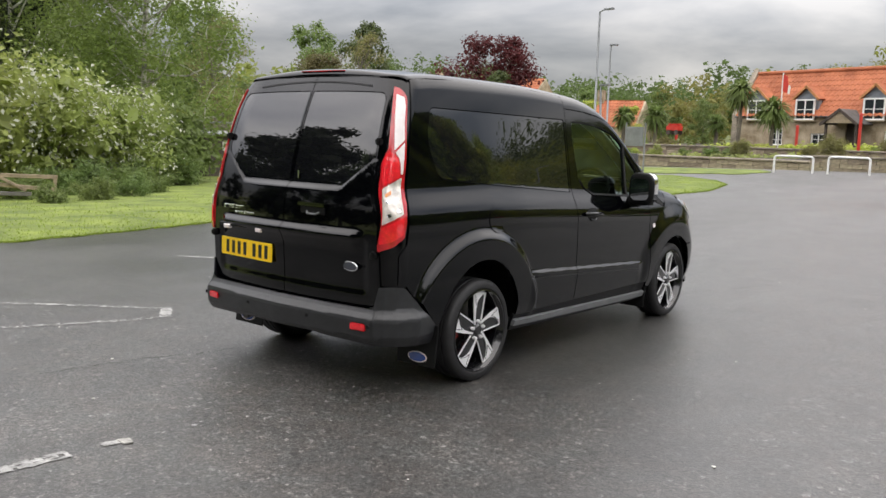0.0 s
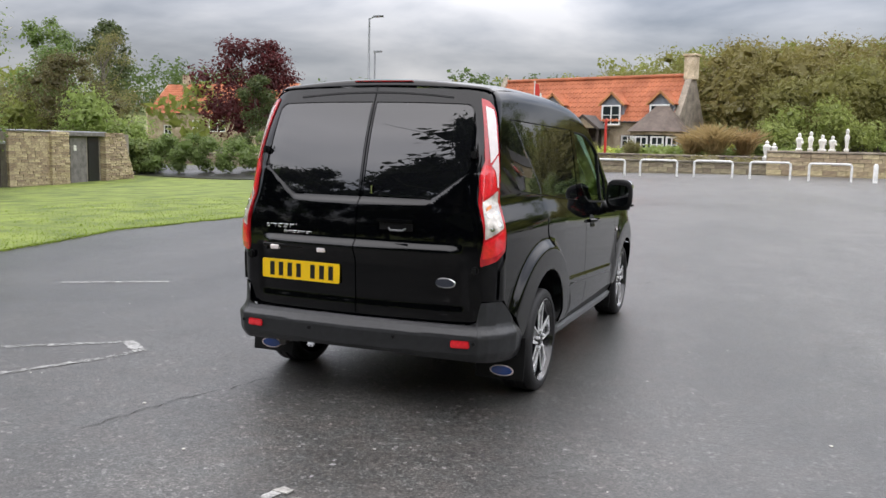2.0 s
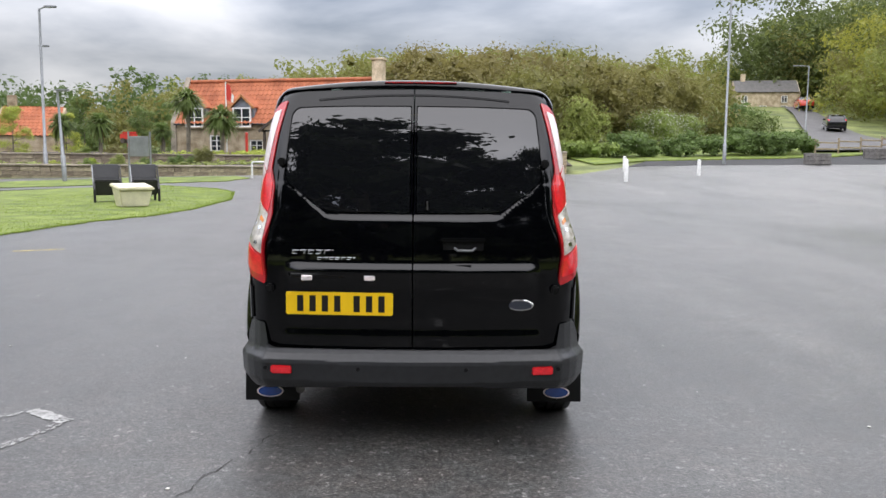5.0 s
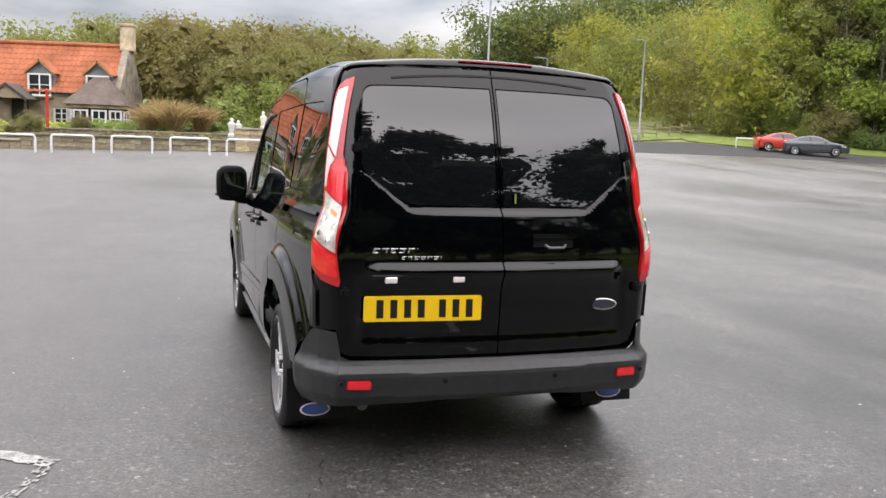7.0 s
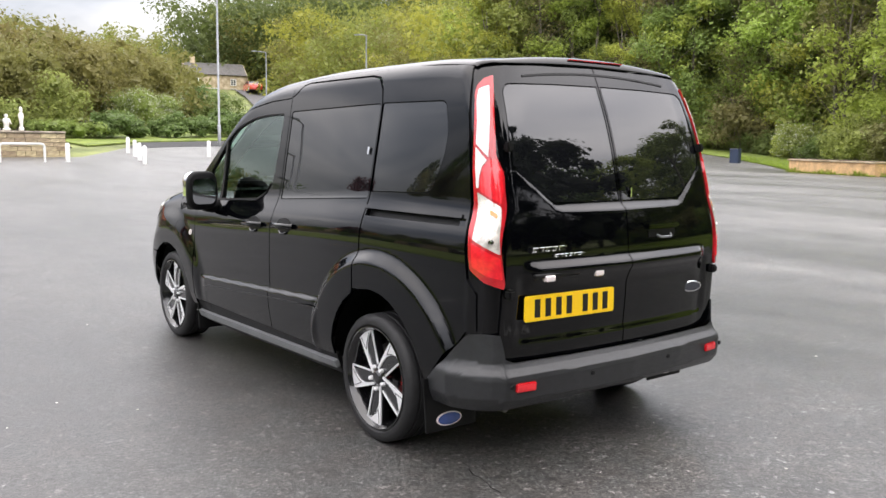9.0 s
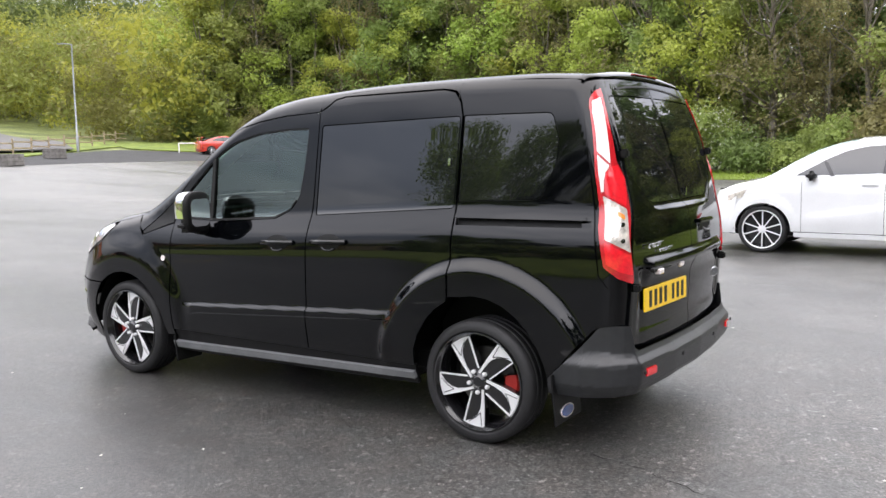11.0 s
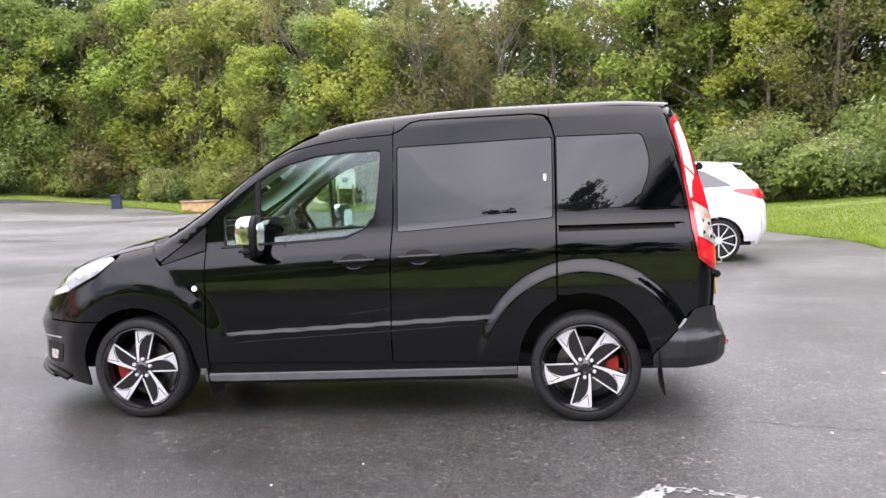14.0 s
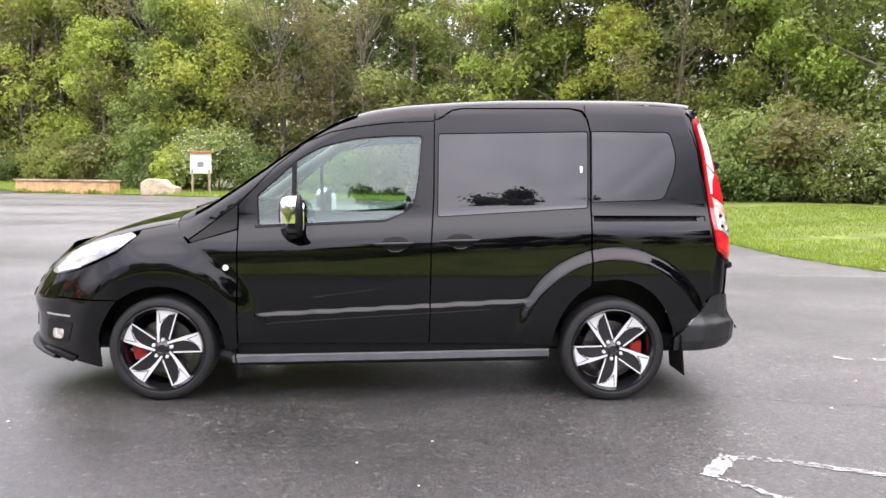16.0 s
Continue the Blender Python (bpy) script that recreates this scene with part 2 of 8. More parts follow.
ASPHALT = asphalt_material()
PAINT_BLACK = material("black_gloss_paint", (0.0012, 0.0014, 0.0020), 0.045, spec=0.45, coat=0.0, rough_vary=0.012, scale=14)
BLACK_GLASS = material("black_privacy_glass", (0.005, 0.0055, 0.0065), 0.012, spec=1.0, coat=0.0)
CLEAR_GLASS = window_glass("clear_window_glass", (0.66, 0.84, 0.77), strength=1.38)
PLASTIC_GREY = material("grey_textured_plastic", (0.023, 0.024, 0.026), 0.34, vary=0.15, scale=30, bump=0.15, bump_scale=600)
PLASTIC_BLACK = material("black_matt_plastic", (0.004, 0.004, 0.0044), 0.5, spec=0.3, vary=0.2, scale=20, bump=0.1, bump_scale=400)
SILL_GREY = material("grey_painted_sill", (0.15, 0.155, 0.16), 0.4, vary=0.1, scale=12)
RUBBER = material("tyre_rubber", (0.011, 0.011, 0.012), 0.62, vary=0.3, scale=25, bump=0.2, bump_scale=150)
RIM_BLACK = material("gloss_black_rim", (0.006, 0.006, 0.007), 0.2, coat=0.7)
RIM_SILVER = material("machined_aluminium", (0.80, 0.80, 0.81), 0.38, metal=0.3, rough_vary=0.06, scale=60)
STEEL = material("brake_steel", (0.14, 0.135, 0.13), 0.4, metal=1.0, vary=0.2, scale=20)
CHROME = material("chrome", (0.85, 0.85, 0.86), 0.06, metal=1.0)
MIRROR = material("mirror_glass", (0.8, 0.82, 0.83), 0.01, metal=1.0)
CALIPER_RED = material("red_caliper", (0.38, 0.02, 0.015), 0.35, vary=0.1, scale=30)
LAMP_AMBER = material("amber_bulb_glass", (0.75, 0.26, 0.05), 0.2, coat=1.0)
LAMP_RED = material("red_lamp_lens", (0.50, 0.016, 0.022), 0.1, coat=1.0, vary=0.18, scale=22)
LAMP_BRIGHT = material("red_reflector", (0.80, 0.018, 0.028), 0.12, coat=1.0, vary=0.12, scale=60)
LAMP_CLEAR = material("clear_lamp_lens", (0.66, 0.62, 0.56), 0.14, metal=0.3, coat=1.0, vary=0.38, scale=26)
LAMP_HEAD = material("clear_headlamp_cover", (0.36, 0.36, 0.37), 0.08, metal=0.2, coat=1.0, vary=0.3, scale=16)
LAMP_PALE = material("pale_lamp_strip", (0.86, 0.78, 0.77), 0.1, coat=1.0, vary=0.06, scale=30)
PLATE_YELLOW = material("yellow_plate", (0.98, 0.62, 0.008), 0.3, coat=0.4, vary=0.03, scale=20)
INK = material("black_ink", (0.012, 0.011, 0.010), 0.4)
BADGE_BLUE = material("blue_badge", (0.02, 0.07, 0.30), 0.15, coat=1.0, vary=0.1, scale=40)
BADGE_DARK = material("dark_badge", (0.03, 0.035, 0.05), 0.15, coat=1.0)
FABRIC = material("dark_seat_fabric", (0.02, 0.021, 0.023), 0.85, vary=0.3, scale=30, bump=0.3, bump_scale=300)
TRIM = material("pale_cabin_trim", (0.50, 0.50, 0.48), 0.6, vary=0.1, scale=10)
DARK_GLASS = material("smoked_car_glass", (0.016, 0.017, 0.019), 0.02, spec=1.0, coat=0.3)
PILLAR_GREY = material("satin_black_pillar", (0.05, 0.05, 0.053), 0.3)
PAINT_WHITE = material("white_car_paint", (0.80, 0.81, 0.82), 0.25, coat=1.0, vary=0.02, scale=5)
PAINT_GREY = material("grey_car_paint", (0.09, 0.10, 0.12), 0.25, metal=0.5, coat=1.0, vary=0.05, scale=5)
PAINT_RED = material("red_car_paint", (0.55, 0.05, 0.03), 0.25, coat=1.0, vary=0.05, scale=5)
GRASS = material("lawn_grass", (0.098, 0.148, 0.018), 0.85, vary=0.30, scale=1.3, bump=1.0, bump_scale=38, color2=(0.145, 0.185, 0.027))
ROUGH_GRASS = material("rough_grass", (0.10, 0.13, 0.03), 0.85, vary=0.35, scale=0.35, bump=0.8, bump_scale=20, color2=(0.15, 0.17, 0.05))
EARTH = material("dark_soil", (0.05, 0.04, 0.028), 0.9, vary=0.3, scale=1.5, bump=0.6, bump_scale=25)
ROAD_DARK = material("dark_road_asphalt", (0.030, 0.030, 0.031), 0.9, vary=0.25, scale=1.2, bump=0.3, bump_scale=90)
LINE_WHITE = material("worn_white_line", (0.29, 0.29, 0.28), 0.6, vary=0.5, scale=14, bump=0.3, bump_scale=80)
CRACK = material("dark_bitumen_crack", (0.034, 0.033, 0.031), 0.85, vary=0.3, scale=20, bump=0.4, bump_scale=200)
LINE_YELLOW = material("worn_yellow_line", (0.5, 0.38, 0.10), 0.6, vary=0.3, scale=9)
CHIP = material("pale_stone_chip", (0.55, 0.54, 0.5), 0.7, vary=0.3, scale=20, each=True)
RAIL_WHITE = material("white_rail_paint", (0.72, 0.72, 0.70), 0.45, vary=0.12, scale=6)
STONE = material("weathered_sandstone", (0.37, 0.28, 0.165), 0.85, vary=0.3, scale=1.6, bump=0.6, bump_scale=18, each=True, color2=(0.42, 0.35, 0.25))
STONE_DARK = material("dark_wall_stone", (0.22, 0.19, 0.15), 0.88, vary=0.35, scale=1.8, bump=0.6, bump_scale=16, each=True)
MORTAR = material("lime_mortar", (0.24, 0.21, 0.17), 0.9, vary=0.2, scale=6)
BRICK_PALE = material("sandy_brick", (0.50, 0.32, 0.16), 0.85, vary=0.25, scale=3, bump=0.4, bump_scale=40, each=True)
PANTILE = material("orange_pantile", (0.335, 0.098, 0.040), 0.8, vary=0.2, scale=1.1, bump=0.2, bump_scale=30, color2=(0.37, 0.12, 0.054))
ROOF_BROWN = material("brown_grey_plain_tiles", (0.115, 0.088, 0.072), 0.8, vary=0.25, scale=2.2, bump=0.5, bump_scale=22)
SLATE = material("grey_slate", (0.09, 0.085, 0.08), 0.6, vary=0.25, scale=2.5)
LEAD = material("grey_cladding", (0.20, 0.22, 0.25), 0.5, vary=0.15, scale=3)
FRAME_WHITE = material("white_window_paint", (0.78, 0.78, 0.76), 0.4, vary=0.04, scale=4)
PANE = material("dark_window_pane", (0.02, 0.025, 0.03), 0.05, spec=0.8)
WOOD_DARK = material("dark_stained_wood", (0.06, 0.045, 0.035), 0.7, vary=0.3, scale=5, bump=0.3, bump_scale=40)
WOOD_RED = material("rusty_timber", (0.42, 0.19, 0.07), 0.75, vary=0.3, scale=4, bump=0.3, bump_scale=30)
WOOD_GREY = material("weathered_grey_timber", (0.16, 0.15, 0.14), 0.8, vary=0.3, scale=4, bump=0.3, bump_scale=40)
FENCE_WOOD = material("pale_fence_timber", (0.30, 0.24, 0.16), 0.8, vary=0.25, scale=4)
BARK = material("grey_brown_bark", (0.16, 0.14, 0.11), 0.9, vary=0.35, scale=3, bump=0.8, bump_scale=14)
BIRCH_BARK = material("pale_birch_bark", (0.42, 0.40, 0.36), 0.8, vary=0.55, scale=2.5, bump=0.5, bump_scale=12)
METAL_GREY = material("galvanised_steel", (0.28, 0.29, 0.30), 0.45, metal=0.6, vary=0.15, scale=4)
GRIT_CREAM = material("cream_plastic", (0.62, 0.58, 0.42), 0.5, vary=0.1, scale=4)
BLACK_PAINT = material("black_painted_steel", (0.012, 0.012, 0.013), 0.4, vary=0.2, scale=6)
SIGN_RED = material("red_paint", (0.50, 0.035, 0.022), 0.45, vary=0.12, scale=5)
SIGN_WHITE = material("white_board", (0.70, 0.69, 0.64), 0.55, vary=0.06, scale=5)
BIN_BLUE = material("dark_blue_bin", (0.02, 0.035, 0.07), 0.5, vary=0.1, scale=5)
STATUE_WHITE = material("white_plaster", (0.72, 0.70, 0.65), 0.6, vary=0.12, scale=6)
LEAF_FRESH = leaf_material("fresh_green_leaves", (0.294, 0.366, 0.074), hue=0.018, vary=0.3)
LEAF_MID = leaf_material("mid_green_leaves", (0.230, 0.280, 0.078), hue=0.018, vary=0.3)
LEAF_BIRCH = leaf_material("birch_leaves", (0.155, 0.215, 0.052), hue=0.012, vary=0.3)
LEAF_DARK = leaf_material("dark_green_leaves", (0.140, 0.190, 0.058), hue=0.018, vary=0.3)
# darker leaf colour that stands in for the shade inside the wood
LEAF_SHADED = leaf_material("shade_darkened_leaves", (0.075, 0.102, 0.034), hue=0.012, vary=0.3)
# backlit darkness put into the leaf colour of the reflected trees
LEAF_BACKLIT = leaf_material("backlit_dark_leaves", (0.036, 0.048, 0.024), hue=0.01, vary=0.25)
LEAF_OLIVE = leaf_material("olive_budding_leaves", (0.190, 0.180, 0.070), hue=0.018, vary=0.28)
LEAF_YELLOW = leaf_material("yellow_green_leaves", (0.352, 0.395, 0.081), hue=0.018, vary=0.3)
LEAF_RUSSET = leaf_material("russet_green_leaves", (0.105, 0.092, 0.038), hue=0.012, vary=0.35)
LEAF_COPPER = leaf_material("copper_leaves", (0.082, 0.018, 0.020), hue=0.01)
LEAF_TAN = leaf_material("tan_grass_blades", (0.30, 0.22, 0.10), hue=0.01)
BLOSSOM = leaf_material("white_blossom", (0.62, 0.62, 0.54), hue=0.01, vary=0.15)
STONE_WALL = material("coursed_sandstone", (0.40, 0.32, 0.205), 0.88, vary=0.25, scale=2.2, bump=0.5, bump_scale=16, each=True, hue=0.015, color2=(0.42, 0.335, 0.22))
STONE_GREY = material("coursed_grey_stone", (0.26, 0.215, 0.155), 0.88, vary=0.28, scale=2.2, bump=0.5, bump_scale=16, each=True, hue=0.015)
LEAF_GRASS = leaf_material("grass_blades", (0.19, 0.255, 0.034), hue=0.01, vary=0.3)
ROAD_PALE = material("pale_road_asphalt", (0.085, 0.082, 0.082), 0.75, vary=0.2, scale=1.2, bump=0.3, bump_scale=90)
LEAF_HILL = leaf_material("far_olive_leaves", (0.198, 0.187, 0.058), hue=0.02, vary=0.16)
LEAF_HILL_GREEN = leaf_material("far_green_leaves", (0.195, 0.230, 0.055), hue=0.02, vary=0.18)
LEAF_HILL_DARK = leaf_material("far_dark_leaves", (0.105, 0.140, 0.042), hue=0.02, vary=0.18)
LEAF_HILL_YELLOW = leaf_material("far_yellow_leaves", (0.270, 0.290, 0.050), hue=0.02, vary=0.18)

# ---- builders ----
from mathutils.geometry import delaunay_2d_cdt


def thing(name, m, label, category, group="", kind=""):
    """An empty at the base of a thing, which parents its parts."""
    ob = new(name)
    ob.empty_display_size = 0.2
    ob.matrix_basis = m
    return tagged(ob, label, category, group, kind)


def mesh_part(name, verts, faces, mat, parent=None, label="", normals=None, smooth=True):
    me = bpy.data.meshes.new(name)
    me.from_pydata([tuple(map(float, v)) for v in verts], [], [tuple(map(int, f)) for f in faces])
    me.materials.append(mat)
    me.polygons.foreach_set("use_smooth", [smooth] * len(me.polygons))
    if normals is not None:
        me.normals_split_custom_set([tuple(map(float, n)) for n in normals])
    me.update()
    ob = new(name, me)
    ob.parent = parent
    if label:
        ob["label"] = label
    return ob


def part(name, bm, mat, parent=None, label="", smooth=False):
    """Links a bmesh as one mesh object under a thing or a part."""
    me = bpy.data.meshes.new(name)
    bmesh.ops.recalc_face_normals(bm, faces=bm.faces)
    bm.to_mesh(me)
    bm.free()
    me.materials.append(mat)
    if smooth:
        me.polygons.foreach_set("use_smooth", [True] * len(me.polygons))
        me.set_sharp_from_angle(angle=radians(38))
    ob = new(name, me)
    ob.parent = parent
    if label:
        ob["label"] = label
    return ob


def box(size, at=(0, 0, 0), bevel=0.0, segments=2, turn=None, bm=None):
    """A bevelled box; at is its centre."""
    own = bmesh.new()
    bmesh.ops.create_cube(own, size=1.0)
    bmesh.ops.scale(own, vec=size, verts=own.verts)
    if bevel:
        bmesh.ops.bevel(own, geom=own.edges[:], offset=bevel, segments=segments, affect="EDGES", clamp_overlap=True)
    m = Matrix.Translation(at) @ (turn or Matrix())
    bmesh.ops.transform(own, matrix=m, verts=own.verts)
    if bm is None:
        return own
    join(bm, own)
    return bm


def join(bm, other):
    me = bpy.data.meshes.new("tmp")
    other.to_mesh(me)
    other.free()
    bm.from_mesh(me)
    bpy.data.meshes.remove(me)
    return bm


def lathe(profile, segments=32, axis="X", bm=None, at=(0, 0, 0)):
    """Turns a profile of (along, radius) round the axis X or Z; open ends of radius 0 close."""
    bm = bm or bmesh.new()
    rings = []
    for a, r in profile:
        ring = []
        for i in range(segments if r > 1e-6 else 1):
            w = 2 * math.pi * i / segments
            p = (a, r * math.cos(w), r * math.sin(w)) if axis == "X" else (r * math.cos(w), r * math.sin(w), a)
            ring.append(bm.verts.new(Vector(p) + Vector(at)))
        rings.append(ring)
    for p, q in zip(rings, rings[1:]):
        for i in range(segments):
            j = (i + 1) % segments
            if len(p) == 1 and len(q) == 1:
                continue
            if len(p) == 1:
                bm.faces.new((p[0], q[i], q[j]))
            elif len(q) == 1:
                bm.faces.new((p[i], q[0], p[j]))
            else:
                bm.faces.new((p[i], q[i], q[j], p[j]))
    return bm


def tube(points, radius, sides=8, bm=None, radii=None):
    """A tube along points; radii may taper it."""
    bm = bm or bmesh.new()
    pts = [Vector(p) for p in points]
    rings = []
    side = None
    for i, p in enumerate(pts):
        d = (pts[min(i + 1, len(pts) - 1)] - pts[max(i - 1, 0)]).normalized()
        if side is None:
            side = d.orthogonal().normalized()
        side = (side - d * side.dot(d)).normalized()
        up = d.cross(side)
        r = radii[i] if radii else radius
        rings.append([bm.verts.new(p + (side * math.cos(2 * math.pi * k / sides) + up * math.sin(2 * math.pi * k / sides)) * r)
                      for k in range(sides)])
    for a, b in zip(rings, rings[1:]):
        for k in range(sides):
            n = (k + 1) % sides
            bm.faces.new((a[k], a[n], b[n], b[k]))
    bm.faces.new(rings[0][::-1])
    bm.faces.new(rings[-1])
    return bm


def prism(outline, depth, m=None, bm=None, bevel=0.0):
    """An outline in (x, y), extruded by depth along z, then placed by m."""
    own = bmesh.new()
    vs = [own.verts.new((x, y, 0)) for x, y in outline]
    f = own.faces.new(vs)
    res = bmesh.ops.extrude_face_region(own, geom=[f])
    bmesh.ops.translate(own, vec=(0, 0, depth), verts=[g for g in res["geom"] if isinstance(g, bmesh.types.BMVert)])
    if bevel:
        bmesh.ops.bevel(own, geom=own.edges[:], offset=bevel, segments=1, affect="EDGES", clamp_overlap=True)
    if m is not None:
        bmesh.ops.transform(own, matrix=m, verts=own.verts)
    if bm is None:
        return own
    return join(bm, own)


def spline(points):
    """A smooth curve through (u, v) points, flat beyond its ends."""
    us = np.array([p[0] for p in points], float)
    vs = np.array([p[1] for p in points], float)
    d = np.diff(vs) / np.diff(us)
    tan = np.zeros(len(us))
    for i in range(1, len(us) - 1):
        if d[i - 1] * d[i] > 0:
            tan[i] = 2 * d[i - 1] * d[i] / (d[i - 1] + d[i])
    tan[0], tan[-1] = d[0], d[-1]

    def value(u):
        u = np.clip(np.asarray(u, float), us[0], us[-1])
        i = np.clip(np.searchsorted(us, u) - 1, 0, len(us) - 2)
        h = us[i + 1] - us[i]
        s = (u - us[i]) / h
        return ((2 * s**3 - 3 * s**2 + 1) * vs[i] + (s**3 - 2 * s**2 + s) * h * tan[i]
                + (-2 * s**3 + 3 * s**2) * vs[i + 1] + (s**3 - s**2) * h * tan[i + 1])
    return value


def even_spline(points):
    """A natural cubic curve through (u, v) points: its bend changes evenly, so that gloss on it stays calm."""
    us = np.array([p[0] for p in points], float)
    vs = np.array([p[1] for p in points], float)
    h = np.diff(us)
    n = len(us)
    a, r = np.eye(n), np.zeros(n)
    for i in range(1, n - 1):
        a[i, i - 1:i + 2] = h[i - 1], 2 * (h[i - 1] + h[i]), h[i]
        r[i] = 6 * ((vs[i + 1] - vs[i]) / h[i] - (vs[i] - vs[i - 1]) / h[i - 1])
    m = np.linalg.solve(a, r)

    def value(u):
        u = np.clip(np.asarray(u, float), us[0], us[-1])
        i = np.clip(np.searchsorted(us, u) - 1, 0, n - 2)
        p, q = us[i + 1] - u, u - us[i]
        return (m[i] * p**3 + m[i + 1] * q**3) / (6 * h[i]) + (vs[i] / h[i] - m[i] * h[i] / 6) * p + (vs[i + 1] / h[i] - m[i + 1] * h[i] / 6) * q
    return value


def bowed(points, start):
    """A curve given by its slopes (u, dv/du), run together from the value start at the first u."""
    slope = spline(points)
    us = np.linspace(points[0][0], points[-1][0], 1201)
    s = slope(us)
    vs = start + np.concatenate([[0], np.cumsum((s[1:] + s[:-1]) / 2 * np.diff(us))])
    return even_spline(list(zip(us[::20], vs[::20])))


def smooth(a, b, x):
    t = np.clip((np.asarray(x, float) - a) / (b - a), 0, 1)
    return t * t * (3 - 2 * t)


def dense(loop, step):
    out = []
    for (a, b), (c, d) in zip(loop, loop[1:] + loop[:1]):
        n = max(1, int(math.hypot(c - a, d - b) / step))
        out += [(a + (c - a) * k / n, b + (d - b) * k / n) for k in range(n)]
    return out


def rounded(loop, radius, n=4):
    """Rounds the corners of an outline; radius may be a list, one for each corner."""
    out = []
    for i, p in enumerate(loop):
        r = radius[i] if isinstance(radius, (list, tuple)) else radius
        a, p, b = Vector(loop[i - 1]), Vector(p), Vector(loop[(i + 1) % len(loop)])
        da, db = a - p, b - p
        r = min(r, da.length * 0.45, db.length * 0.45)
        if r < 1e-4:
            out.append(tuple(p))
            continue
        p0, p1 = p + da.normalized() * r, p + db.normalized() * r
        for k in range(n + 1):
            s = k / n
            out.append(tuple(p0 * (1 - s) ** 2 + p * 2 * s * (1 - s) + p1 * s * s))
    return out


def inside(loop, x, y):
    res = np.zeros(len(x), bool)
    for (a, b), (c, d) in zip(loop, loop[1:] + loop[:1]):
        if b == d:
            continue
        cross = ((b > y) != (d > y)) & (x < (c - a) * (y - b) / (d - b) + a)
        res ^= cross
    return res


def panel(name, loop, mapping, out, mat, parent=None, holes=(), step=0.035, thick=0.012, label="", lift=0.0):
    """A sheet bounded by an outline in the (u, v) plane, laid on the surface mapping(u, v), with exact normals and turned-in rims."""
    loops = [dense(list(l), step) for l in (loop, *holes)]
    pts, edges = [], []
    for l in loops:
        k = len(pts)
        pts += l
        edges += [(k + i, k + (i + 1) % len(l)) for i in range(len(l))]
    arr = np.array(pts)
    lo, hi = arr.min(0), arr.max(0)
    gu, gv = np.meshgrid(np.arange(lo[0] + step / 2, hi[0], step), np.arange(lo[1] + step / 2, hi[1], step))
    gu, gv = gu.ravel(), gv.ravel()
    keep = inside(loops[0], gu, gv)
    for l in loops[1:]:
        keep &= ~inside(l, gu, gv)
    gu, gv = gu[keep], gv[keep]
    if len(gu):
        near = np.array([np.min((arr[:, 0] - a) ** 2 + (arr[:, 1] - b) ** 2) for a, b in zip(gu, gv)])
        far = near > (0.35 * step) ** 2
        pts += list(zip(gu[far], gv[far]))
    v2, _, faces, *_ = delaunay_2d_cdt([Vector(p) for p in pts], edges, [], 0, 1e-6)
    uv = np.array([tuple(v) for v in v2])
    tri = np.array([tuple(f) for f in faces])
    mid = uv[tri].mean(1)
    ok = inside(loops[0], mid[:, 0], mid[:, 1])
    for l in loops[1:]:
        ok &= ~inside(l, mid[:, 0], mid[:, 1])
    tri = tri[ok]
    h = 2e-3
    at = lambda du, dv: np.stack(mapping(uv[:, 0] + du, uv[:, 1] + dv), 1)
    p = at(0, 0)
    n = np.cross(at(h, 0) - at(-h, 0), at(0, h) - at(0, -h))
    n /= np.linalg.norm(n, axis=1)[:, None] + 1e-12
    flip = np.sum(n @ np.array(out)) < 0
    if flip:
        n, tri = -n, tri[:, ::-1]
    p = p + n * lift
    count = {}
    for t in tri:
        for a, b in ((t[0], t[1]), (t[1], t[2]), (t[2], t[0])):
            count[(a, b)] = 1
    rim = [e for e in count if (e[1], e[0]) not in count]
    verts, fs = [tuple(q) for q in p], [tuple(t) for t in tri]
    loopn = [n[i] for t in tri for i in t]
    back = {}
    for a, b in rim:
        for i in (a, b):
            if i not in back:
                back[i] = len(verts)
                verts.append(tuple(p[i] - n[i] * thick))
        fs.append((b, a, back[a], back[b]))
        fn = np.cross(p[a] - p[b], -n[a])
        fn = fn / (np.linalg.norm(fn) + 1e-12)
        loopn += [fn] * 4
    return mesh_part(name, verts, fs, mat, parent, label, loopn)


def grid(name, us, vs, mapping, mat, parent=None, label="", out=None):
    """A smooth sheet over a grid of (u, v), with normals from the mapping."""
    u, v = np.meshgrid(us, vs, indexing="ij")
    u, v = u.ravel(), v.ravel()
    h = 1e-3
    at = lambda du, dv: np.stack(mapping(u + du, v + dv), 1)
    p = at(0, 0)
    n = np.cross(at(h, 0) - at(-h, 0), at(0, h) - at(0, -h))
    n /= np.linalg.norm(n, axis=1)[:, None] + 1e-12
    k = len(vs)
    fs = [(i * k + j, (i + 1) * k + j, (i + 1) * k + j + 1, i * k + j + 1) for i in range(len(us) - 1) for j in range(k - 1)]
    if out is not None and np.sum(n @ np.array(out)) < 0:
        n, fs = -n, [f[::-1] for f in fs]
    return mesh_part(name, p, fs, mat, parent, label, [n[i] for f in fs for i in f])

